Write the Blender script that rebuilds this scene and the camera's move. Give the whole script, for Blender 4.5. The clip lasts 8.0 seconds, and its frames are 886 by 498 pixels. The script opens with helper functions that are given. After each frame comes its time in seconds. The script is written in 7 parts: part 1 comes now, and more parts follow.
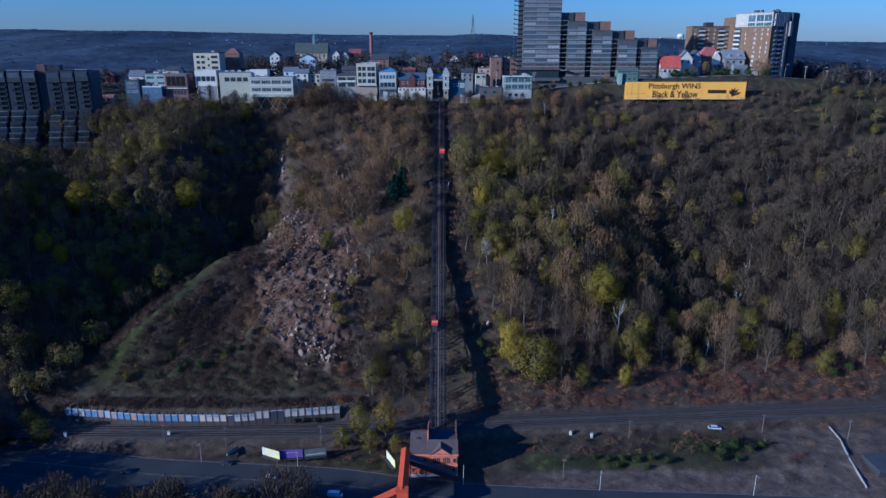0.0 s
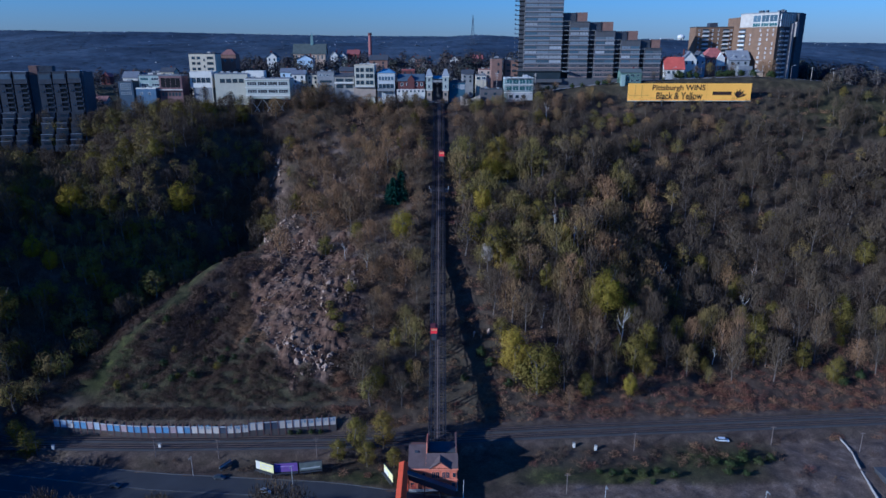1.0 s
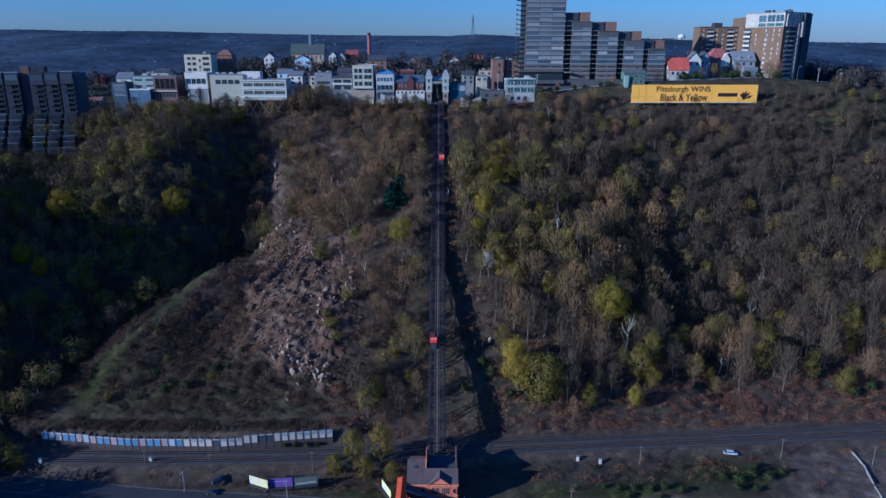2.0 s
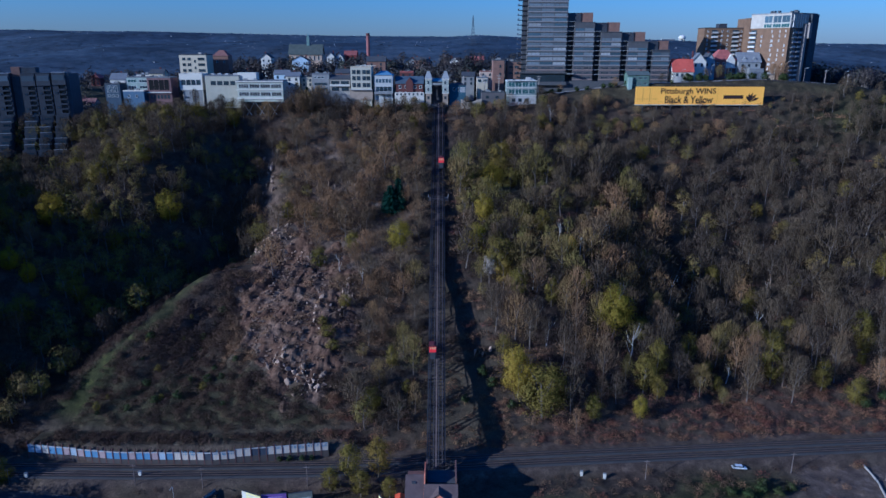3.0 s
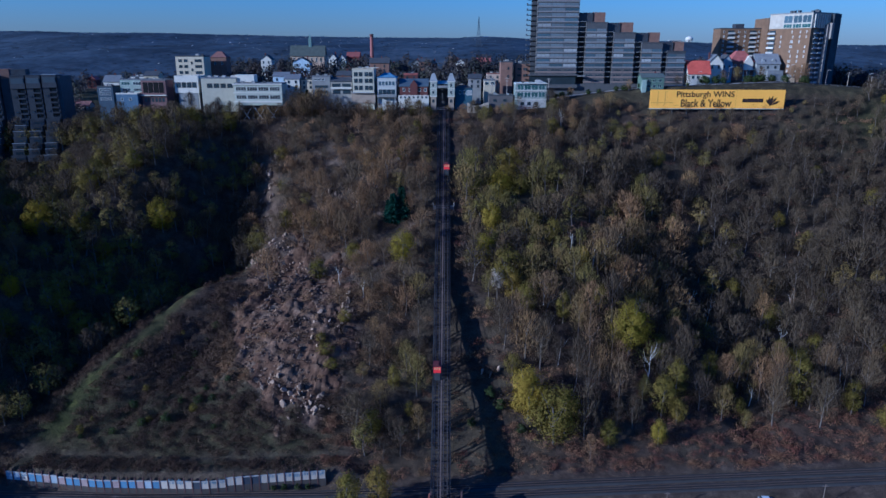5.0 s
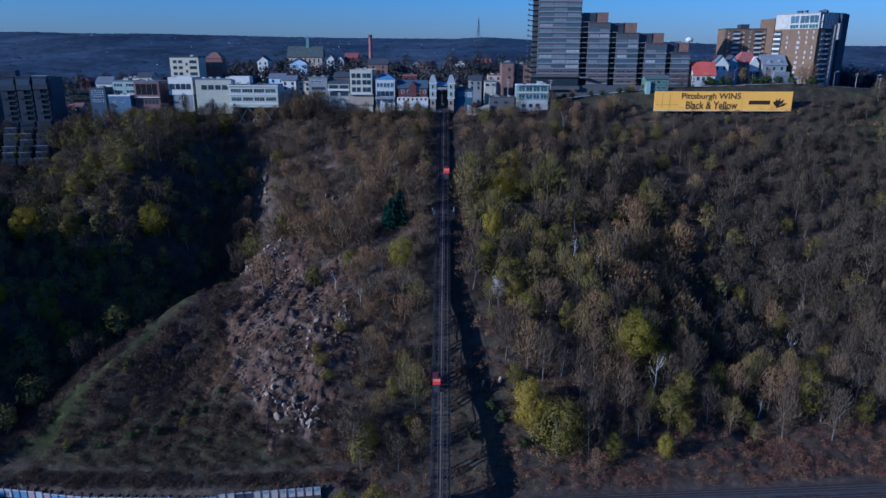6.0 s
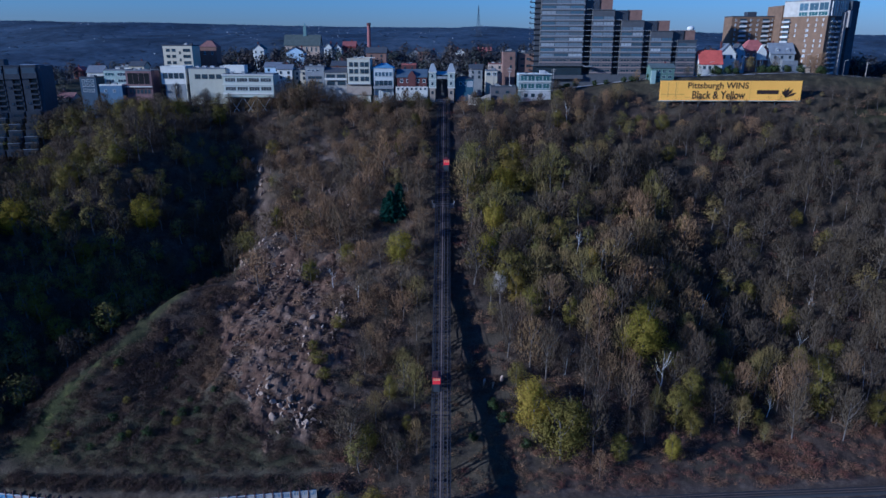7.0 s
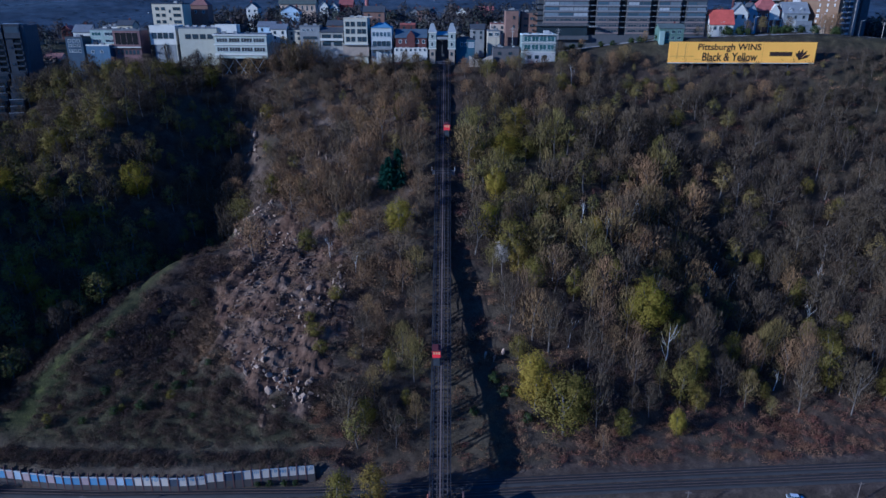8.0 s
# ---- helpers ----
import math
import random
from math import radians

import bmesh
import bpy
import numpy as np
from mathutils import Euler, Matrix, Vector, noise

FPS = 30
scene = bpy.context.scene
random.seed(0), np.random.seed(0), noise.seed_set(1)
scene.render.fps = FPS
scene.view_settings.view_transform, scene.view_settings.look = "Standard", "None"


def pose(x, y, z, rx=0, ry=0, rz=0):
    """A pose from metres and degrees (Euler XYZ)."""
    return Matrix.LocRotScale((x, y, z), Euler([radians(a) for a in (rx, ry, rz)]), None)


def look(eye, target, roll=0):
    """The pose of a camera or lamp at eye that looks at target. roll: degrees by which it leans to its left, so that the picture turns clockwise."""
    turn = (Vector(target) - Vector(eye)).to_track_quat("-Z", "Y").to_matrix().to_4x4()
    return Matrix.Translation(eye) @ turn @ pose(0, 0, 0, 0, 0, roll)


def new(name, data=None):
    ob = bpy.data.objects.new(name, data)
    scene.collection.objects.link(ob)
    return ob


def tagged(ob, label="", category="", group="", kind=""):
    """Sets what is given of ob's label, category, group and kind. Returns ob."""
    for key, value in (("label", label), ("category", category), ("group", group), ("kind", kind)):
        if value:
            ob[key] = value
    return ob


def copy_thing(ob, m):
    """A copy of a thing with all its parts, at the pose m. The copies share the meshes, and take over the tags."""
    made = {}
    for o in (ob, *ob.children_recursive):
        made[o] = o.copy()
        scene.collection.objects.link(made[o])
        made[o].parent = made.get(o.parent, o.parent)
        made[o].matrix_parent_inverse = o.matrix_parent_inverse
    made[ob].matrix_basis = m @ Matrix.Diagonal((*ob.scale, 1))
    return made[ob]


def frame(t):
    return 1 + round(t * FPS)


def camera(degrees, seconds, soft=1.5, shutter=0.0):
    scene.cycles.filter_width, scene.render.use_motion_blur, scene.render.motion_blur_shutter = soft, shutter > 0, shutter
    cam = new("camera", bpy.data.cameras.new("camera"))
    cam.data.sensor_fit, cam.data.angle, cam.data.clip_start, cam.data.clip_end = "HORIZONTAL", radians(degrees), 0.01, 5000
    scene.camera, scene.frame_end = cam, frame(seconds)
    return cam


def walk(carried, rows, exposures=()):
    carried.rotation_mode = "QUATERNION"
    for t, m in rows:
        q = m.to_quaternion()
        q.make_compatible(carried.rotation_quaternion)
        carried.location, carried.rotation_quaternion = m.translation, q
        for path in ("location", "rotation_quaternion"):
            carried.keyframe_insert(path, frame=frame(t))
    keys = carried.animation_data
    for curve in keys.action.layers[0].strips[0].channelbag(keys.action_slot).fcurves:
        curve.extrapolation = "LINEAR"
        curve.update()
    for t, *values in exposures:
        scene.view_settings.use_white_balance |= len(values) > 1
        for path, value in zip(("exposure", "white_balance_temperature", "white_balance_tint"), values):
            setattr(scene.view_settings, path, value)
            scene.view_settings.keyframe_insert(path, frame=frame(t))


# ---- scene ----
cam = camera(66.3, 8.0)
PATH = [
    (0, (-0.714, -255.645, 163.383), (-0.712, -253.726, 162.818), -0.0),
    (0.5, (-0.62, -250.987, 163.27), (-0.618, -249.068, 162.706), -0.0),
    (1, (-0.465, -246.66, 163.262), (-0.463, -244.741, 162.7), 0.0),
    (1.5, (-0.469, -242.072, 163.737), (-0.467, -240.153, 163.173), 0.0),
    (3, (-0.348, -228.215, 164.063), (-0.345, -226.295, 163.501), 0.1),
    (3.5, (-0.745, -223.591, 164.071), (-0.746, -221.671, 163.511), 0.1),
    (4, (-0.263, -218.835, 164.043), (-0.277, -216.914, 163.484), 0.1),
    (4.5, (-0.386, -214.19, 164.027), (-0.399, -212.27, 163.468), 0.1),
    (6, (-0.527, -200.104, 164.063), (-0.538, -198.183, 163.507), 0.1),
    (6.5, (-0.454, -195.235, 164.484), (-0.466, -193.314, 163.926), 0.1),
    (7, (-0.732, -190.919, 163.494), (-0.742, -189.007, 162.91), 0.1),
    (7.5, (-0.872, -186.218, 162.997), (-0.882, -184.324, 162.357), 0.2),
    (8, (-1.097, -181.254, 163.147), (-1.105, -179.376, 162.46), 0.2),
]
walk(cam, [(t, look(eye, target, roll)) for t, eye, target, roll in PATH], [(0, 0.34, 3160, 18), (8, 0.18, 3100, 18)])

# ---- the shape of the land ----
def ss(a, b, v):
    t = np.clip((v - a) / (b - a), 0, 1)
    return t * t * (3 - 2 * t)


def bell(x, y, cx, cy, sx, sy):
    return np.exp(-((x - cx) / sx) ** 2 - ((y - cy) / sy) ** 2)


def rail_mid(x):
    """Middle line of the railway, y for x."""
    return np.interp(x, [-900, -180, -120, -46, 37, 95, 200, 900], [18, 5.5, 4.4, 6.2, 13, 17.5, 25, 70])


def road_edge(x):
    return np.interp(x, [-900, -195, -115, -43, -20, 14, 47, 112, 900], [80, 4, -9, -15, -20, -26, -28.5, -32, -80])


def wall_line(x):
    return np.interp(x, [-170, -130, -91, -44], [14, 9, 8.5, 15])


def ridge(x):
    return np.interp(x, [-900, -300, -240, -180, -100, 0, 60, 100, 130, 208, 260, 304, 400, 900], [120, 118, 112, 127, 130, 130, 135, 140, 143, 146, 143, 137, 125, 110])


def strip_d(x, y):
    """Distance across from the grassy edge that climbs beside the shaded woods."""
    return x - np.interp(y, [20, 28, 45, 63, 82, 105, 122, 140], [-168, -163, -155, -143, -130, -115, -104, -92])


def ground_z(x, y):
    """Height of the ground, smooth part."""
    x, y = np.asarray(x, float), np.asarray(y, float)
    toe = rail_mid(x) + 11
    crest = np.interp(x, [60, 112, 215, 300], [206, 219, 219, 206])
    s = (y - toe) / (crest - toe)
    slope = np.interp(s, [-9, 0, 0.19, 0.52, 0.63, 1.0, 1.02, 9], [4.2, 4.2, 29, 65, 80, 127, 129, 129])
    z = slope + (ridge(x) - 129) * ss(0.45, 1.0, s)
    z = z - 20 * bell(x, y, 150, 104, 55, 42) - 8 * bell(x, y, 130, 56, 13, 14) + 8 * bell(x, y, 66, 104, 24, 34) + 6 * bell(x, y, 40, 85, 35, 35)
    z = z - 17 * bell(x, y, -118, 134, 30, 36) - 9 * ss(-30, -80, x) * ss(85, 120, y) * ss(206, 170, y)
    z = z + 5 * bell(x, y, -70, 62, 26, 24) - 5 * bell(x, y, -112, 75, 20, 30)
    # wooded spur to the west, with a deep gully on its far side
    line = np.interp(y, [20, 60, 110, 160, 205, 240], [-225, -212, -192, -166, -150, -146])
    z = z + np.interp(y, [60, 110, 150], [12, 16, 23]) * np.exp(-((x - line) / np.where(x < line, 34, 24)) ** 2) * ss(30, 80, y) * ss(206, 168, y)
    z = z - 13 * np.exp(-((x + np.interp(y, [80, 130, 200], [136, 118, 112])) / 15) ** 2) * ss(95, 125, y) * ss(206, 185, y)
    edge = strip_d(x, y)
    z = z + (5 * np.exp(-((edge - 8) / 20) ** 2) - 8 * np.exp(-((edge + 26) / 17) ** 2)) * ss(34, 52, y) * ss(148, 126, y)
    z = z + 8 * np.exp(-((edge - 2) / np.where(edge > 2, 20, 9)) ** 2) * ss(78, 100, y) * ss(146, 124, y)
    # bank under the upper half of the incline
    z = z + np.interp(y, [60, 82, 100, 120, 145, 170, 200, 206], [0, 2.5, 7.5, 8.5, 6, 4, 1.5, 0]) * np.exp(-((x + 2.5) / 24) ** 2)
    spur = np.clip((-188 - x) / 85, 0, 1) * np.clip((y - 16) / 45, 0, 1) * ss(235, 150, y)
    z = np.maximum(z, z + (97 - z) * spur)
    # unseen hill farther west, added to cast shade over the gully woods
    hill = ss(-204, -280, x) * ss(0, 36, y) * ss(160, 95, y)
    z = np.maximum(z, z + (98 - z) * hill)
    # unseen low bank, added to shade the ground below the spur
    z = z + 10 * ss(-186, -206, x) * ss(-60, -35, y) * ss(60, 30, y)
    # terrace behind the retaining wall
    ter = ss(-178, -166, x) * ss(-30, -42, x)
    z = np.where((y > wall_line(x) + 1.6) & (y < 60), np.maximum(z, 4.2 + 6 * ter), z)
    # below the railway
    low = ss(-7.0, -12.0, y - rail_mid(x))
    z = z * (1 - low) + (0.4 + 1.2 * ss(-20, -8, y - road_edge(x) - 28)) * low * 1.0
    z = np.where(y < road_edge(x), np.minimum(z, 0.0), z)
    # behind the crest
    z = z + 17 * ss(232, 400, y) * ss(320, 160, np.abs(x + 120))
    z = z + (45 - z) * ss(390, 900, y)
    hz = np.interp(x, [-3500, -2400, -1500, -700, 0, 700, 1600, 2600, 3600], [284, 274, 262, 248, 242, 230, 214, 204, 196])
    z = z + (hz - z) * ss(1500, 4050, y) + 0.35 * (hz - 150) * bell(x, y, 300, 3000, 330, 400)
    z = z + (13 * np.sin(y / 190 + 1.6 * np.sin(x / 420) + 0.7 * np.sin(x / 170)) + 6 * np.sin(x / 140 + 1.2 * np.sin(y / 230))) * ss(1100, 1600, y) * ss(3900, 3500, y)
    z = z + (20 - z) * ss(4150, 4500, y)
    return z


# ---- world, sun, exposure ----
SUN_EL, SUN_FROM = 18.0, (-0.905, -0.425)   # height in degrees, the side that the light comes from
world = bpy.data.worlds.new("world")
scene.world = world
world.use_nodes = True
wn = world.node_tree
sky = wn.nodes.new("ShaderNodeTexSky")
sky.sky_type, sky.sun_disc = "NISHITA", False
sky.sun_elevation, sky.sun_rotation = radians(SUN_EL), math.atan2(SUN_FROM[0], SUN_FROM[1])
sky.air_density, sky.dust_density, sky.ozone_density = 1.6, 0.3, 4.0
wn.links.new(sky.outputs[0], wn.nodes["Background"].inputs[0])
wn.nodes["Background"].inputs[1].default_value = 0.055
sun = new("sun", bpy.data.lights.new("sun", "SUN"))
sun.data.energy, sun.data.angle, sun.data.color = 6.3, radians(0.5), (1.0, 0.635, 0.24)
sun.matrix_world = look((-905, -425, 325 + 130), (0, 0, 130))

# ---- materials ----
def node_mat(name):
    m = bpy.data.materials.new(name)
    m.use_nodes = True
    nt = m.node_tree
    return m, nt, nt.nodes["Principled BSDF"]


def noise_node(nt, scale, detail=4.0, rough=0.6, coord="Object"):
    tc = nt.nodes.new("ShaderNodeTexCoord")
    n = nt.nodes.new("ShaderNodeTexNoise")
    n.inputs["Scale"].default_value, n.inputs["Detail"].default_value, n.inputs["Roughness"].default_value = scale, detail, rough
    nt.links.new(tc.outputs[coord], n.inputs["Vector"])
    return n


def mix_node(nt, fac, a, b, mode="MIX"):
    n = nt.nodes.new("ShaderNodeMix")
    n.data_type, n.blend_type = "RGBA", mode
    for sock, v in ((n.inputs[0], fac), (n.inputs[6], a), (n.inputs[7], b)):
        if isinstance(v, (int, float)):
            sock.default_value = v
        elif isinstance(v, tuple):
            sock.default_value = (*v, 1.0) if len(v) == 3 else v
        else:
            nt.links.new(v, sock)
    return n.outputs[2]


def ramp_node(nt, fac, stops):
    n = nt.nodes.new("ShaderNodeValToRGB")
    el = n.color_ramp.elements
    while len(el) < len(stops):
        el.new(0.5)
    for e, (p, c) in zip(el, stops):
        e.position, e.color = p, ((c, c, c, 1.0) if isinstance(c, (int, float)) else (*c, 1.0))
    nt.links.new(fac, n.inputs[0])
    return n.outputs[0]


def bump_node(nt, height, strength, distance, bsdf):
    n = nt.nodes.new("ShaderNodeBump")
    n.inputs["Strength"].default_value, n.inputs["Distance"].default_value = strength, distance
    nt.links.new(height, n.inputs["Height"])
    nt.links.new(n.outputs[0], bsdf.inputs["Normal"])


MATS = {}


def surf(name, color, rough=0.8, metal=0.0, big=0.35, fine=4.0, var=0.25, bump=0.3, dist=0.05, vary=0.0):
    """A worn surface: stains at one scale, grain at another, some relief; vary: change from piece to piece."""
    if name in MATS:
        return MATS[name]
    m, nt, b = node_mat(name)
    n1, n2 = noise_node(nt, big), noise_node(nt, fine, 3.0)
    dark = tuple(c * (1 - 1.3 * var) for c in color)
    light = tuple(min(1, c * (1 + var)) for c in color)
    col = mix_node(nt, ramp_node(nt, n1.outputs[0], [(0.3, 0.0), (0.7, 1.0)]), dark, light)
    col = mix_node(nt, 0.45, col, mix_node(nt, n2.outputs[0], dark, light))
    if vary:
        oi = nt.nodes.new("ShaderNodeObjectInfo")
        lo, hi = tuple(c * (1 - vary) for c in color), tuple(min(1, c * (1 + vary)) for c in color)
        col = mix_node(nt, 0.6, col, mix_node(nt, oi.outputs["Random"], lo, hi))
    nt.links.new(col, b.inputs["Base Color"])
    b.inputs["Roughness"].default_value, b.inputs["Metallic"].default_value = rough, metal
    b.inputs["Specular IOR Level"].default_value = 0.5 if rough < 0.5 or metal else 0.2
    bump_node(nt, n2.outputs[0], bump, dist, b)
    MATS[name] = m
    return m


def glass(name, tint=(0.02, 0.03, 0.04), rough=0.08):
    """Window glass before a dark room: a glossy dark pane."""
    if name in MATS:
        return MATS[name]
    m, nt, b = node_mat(name)
    oi = nt.nodes.new("ShaderNodeObjectInfo")
    n = noise_node(nt, 0.4, 2.0)
    c = mix_node(nt, oi.outputs["Random"], tint, tuple(min(1, v * 2.4 + 0.02) for v in tint))
    nt.links.new(mix_node(nt, n.outputs[0], c, tint), b.inputs["Base Color"])
    b.inputs["Roughness"].default_value, b.inputs["IOR"].default_value = rough, 1.5
    MATS[name] = m
    return m


def foliage(name, c1, c2, per_tree, scatter=0.25):
    """Leaves or twigs: a colour for the tree, and one for each leaf. per_tree: an attribute, or 'object'."""
    m, nt, b = node_mat(name)
    geo = nt.nodes.new("ShaderNodeNewGeometry")
    if per_tree == "object":
        r = nt.nodes.new("ShaderNodeObjectInfo").outputs["Random"]
    else:
        at = nt.nodes.new("ShaderNodeAttribute")
        at.attribute_name = per_tree
        r = at.outputs["Fac"]
    tree = ramp_node(nt, r, [(0.0, c1[0]), (0.4, c1[1]), (0.75, c1[2]), (1.0, c1[3])])
    leaf = ramp_node(nt, geo.outputs["Random Per Island"], [(0.0, c2[0]), (1.0, c2[1])])
    col = mix_node(nt, 1.0, tree, leaf, "MULTIPLY")
    nt.links.new(col, b.inputs["Base Color"])
    b.inputs["Roughness"].default_value, b.inputs["Specular IOR Level"].default_value = 0.9, 0.02
    if scatter:
        tr = nt.nodes.new("ShaderNodeBsdfTranslucent")
        nt.links.new(col, tr.inputs[0])
        mx = nt.nodes.new("ShaderNodeMixShader")
        mx.inputs[0].default_value = scatter
        nt.links.new(b.outputs[0], mx.inputs[1])
        nt.links.new(tr.outputs[0], mx.inputs[2])
        nt.links.new(mx.outputs[0], nt.nodes["Material Output"].inputs[0])
    MATS[name] = m
    return m


def ground_mat():
    """Leaf litter and brush on the slope; attributes give grass, bare soil, rock and far woods."""
    m, nt, b = node_mat("hillside")
    big, mid, fine = noise_node(nt, 0.03, 5), noise_node(nt, 0.22, 5, 0.65), noise_node(nt, 1.7, 4, 0.7)
    far = noise_node(nt, 0.02, 6, 0.7)
    mp = nt.nodes.new("ShaderNodeMapping")
    mp.inputs["Scale"].default_value = (1.0, 0.8, 1.0)
    nt.links.new(far.inputs["Vector"].links[0].from_socket, mp.inputs["Vector"])
    nt.links.new(mp.outputs[0], far.inputs["Vector"])

    def att(n):
        a = nt.nodes.new("ShaderNodeAttribute")
        a.attribute_name = n
        return a.outputs["Fac"]
    litter = ramp_node(nt, mid.outputs[0], [(0.3, (0.021, 0.0155, 0.011)), (0.5, (0.045, 0.032, 0.022)), (0.7, (0.085, 0.06, 0.038))])
    litter = mix_node(nt, ramp_node(nt, big.outputs[0], [(0.45, 0.0), (0.65, 0.6)]), litter, (0.075, 0.062, 0.034))
    grass = ramp_node(nt, mid.outputs[0], [(0.3, (0.018, 0.019, 0.007)), (0.55, (0.042, 0.041, 0.011)), (0.72, (0.09, 0.088, 0.015))])
    soil = ramp_node(nt, mid.outputs[0], [(0.3, (0.06, 0.043, 0.03)), (0.55, (0.115, 0.085, 0.059)), (0.75, (0.20, 0.155, 0.11))])
    rock = ramp_node(nt, mid.outputs[0], [(0.35, (0.07, 0.047, 0.03)), (0.55, (0.12, 0.085, 0.055)), (0.72, (0.18, 0.14, 0.10))])
    # far woods' blue-grey is distance haze put into the base colour
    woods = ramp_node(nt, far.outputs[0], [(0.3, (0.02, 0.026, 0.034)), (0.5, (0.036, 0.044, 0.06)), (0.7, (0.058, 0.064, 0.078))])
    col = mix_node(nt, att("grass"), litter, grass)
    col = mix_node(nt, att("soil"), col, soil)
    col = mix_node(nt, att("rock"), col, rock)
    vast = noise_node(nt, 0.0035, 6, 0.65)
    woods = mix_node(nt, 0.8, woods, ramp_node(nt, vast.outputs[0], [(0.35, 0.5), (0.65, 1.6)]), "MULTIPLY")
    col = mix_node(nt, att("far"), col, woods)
    near = nt.nodes.new("ShaderNodeMath")
    near.operation, near.inputs[0].default_value = "SUBTRACT", 1.0
    nt.links.new(att("far"), near.inputs[1])
    col = mix_node(nt, near.outputs[0], col, mix_node(nt, 0.8, col, ramp_node(nt, fine.outputs[0], [(0.3, 0.5), (0.7, 1.5)]), "MULTIPLY"))
    nt.links.new(col, b.inputs["Base Color"])
    b.inputs["Roughness"].default_value, b.inputs["Specular IOR Level"].default_value = 0.95, 0.1
    bump_node(nt, fine.outputs[0], 0.6, 0.6, b)
    return m


# ---- builders ----
def mesh_from(name, verts, faces, mats, smooth=False):
    me = bpy.data.meshes.new(name)
    me.from_pydata([tuple(v) for v in verts], [], [tuple(f) for f in faces])
    for mt in mats if isinstance(mats, (list, tuple)) else [mats]:
        me.materials.append(mt)
    if smooth:
        me.polygons.foreach_set("use_smooth", [True] * len(me.polygons))
    me.update()
    return me


def soup_mesh(name, tris, mats, tints=None, mat_index=None):
    """A mesh of loose triangles (n, 3, 3), with one tint for each."""
    n = len(tris)
    me = bpy.data.meshes.new(name)
    me.vertices.add(3 * n)
    me.vertices.foreach_set("co", np.ascontiguousarray(tris, dtype=np.float32).ravel())
    me.loops.add(3 * n)
    me.loops.foreach_set("vertex_index", np.arange(3 * n, dtype=np.int32))
    me.polygons.add(n)
    me.polygons.foreach_set("loop_start", np.arange(0, 3 * n, 3, dtype=np.int32))
    for mt in mats if isinstance(mats, (list, tuple)) else [mats]:
        me.materials.append(mt)
    if mat_index is not None:
        me.polygons.foreach_set("material_index", np.asarray(mat_index, dtype=np.int32))
    if tints is not None:
        a = me.attributes.new("tint", "FLOAT", "FACE")
        a.data.foreach_set("value", np.asarray(tints, dtype=np.float32))
    me.update()
    me.validate()
    return me


def thing(name, x, y, z, label, category, group="", rz=0.0, kind=""):
    ob = new(name)
    ob.empty_display_size = 0.5
    ob.matrix_world = pose(x, y, z, 0, 0, rz)
    return tagged(ob, label, category, group, kind)


def part(name, data, material, parent, label="", at=None):
    """Links a bmesh or a mesh as one object under a thing or a part, in the parent's own axes."""
    if isinstance(data, bmesh.types.BMesh):
        me = bpy.data.meshes.new(name)
        data.to_mesh(me)
        data.free()
        me.materials.append(material)
        data = me
    ob = new(name, data)
    ob.parent = parent
    if at is not None:
        ob.matrix_local = at if isinstance(at, Matrix) else pose(*at)
    return tagged(ob, label)


def box(bm, x0, x1, y0, y1, z0, z1, rot=None):
    m = Matrix.Translation(((x0 + x1) / 2, (y0 + y1) / 2, (z0 + z1) / 2)) @ Matrix.Diagonal((x1 - x0, y1 - y0, z1 - z0, 1))
    bmesh.ops.create_cube(bm, size=1.0, matrix=(rot @ m) if rot else m)
    return bm


def boxes(*rows):
    bm = bmesh.new()
    for r in rows:
        box(bm, *r)
    return bm


def beam(bm, a, b, w, h=None, sides=4):
    """A straight bar from a to b."""
    a, b = Vector(a), Vector(b)
    d = b - a
    m = Matrix.Translation((a + b) / 2) @ d.to_track_quat("Z", "Y").to_matrix().to_4x4()
    if sides == 4:
        bmesh.ops.create_cube(bm, size=1.0, matrix=m @ Matrix.Diagonal((w, h or w, d.length, 1)))
    else:
        bmesh.ops.create_cone(bm, cap_ends=True, segments=sides, radius1=w / 2, radius2=(h or w) / 2, depth=d.length, matrix=m)
    return bm


def prism(bm, outline, y0, y1):
    """An outline in x and z, drawn out from y0 to y1."""
    a = [bm.verts.new((x, y0, z)) for x, z in outline]
    b = [bm.verts.new((x, y1, z)) for x, z in outline]
    bm.faces.new(a)
    bm.faces.new(b[::-1])
    for i in range(len(a)):
        j = (i + 1) % len(a)
        bm.faces.new((a[j], a[i], b[i], b[j]))
    bmesh.ops.recalc_face_normals(bm, faces=bm.faces)
    return bm


def gz(x, y):
    return float(ground_z(x, y))


# ---- the ground ----
def axis(fine0, fine1, step, outs):
    a = list(np.arange(fine0, fine1 + 0.1, step))
    lo, hi, g = fine0, fine1, step
    while lo > outs[0]:
        g = min(g * 1.12, 70)
        lo -= g
        a.insert(0, lo)
    g = step
    while hi < outs[1]:
        g = min(g * 1.12, 55)
        hi += g
        a.append(hi)
    return np.array(a)


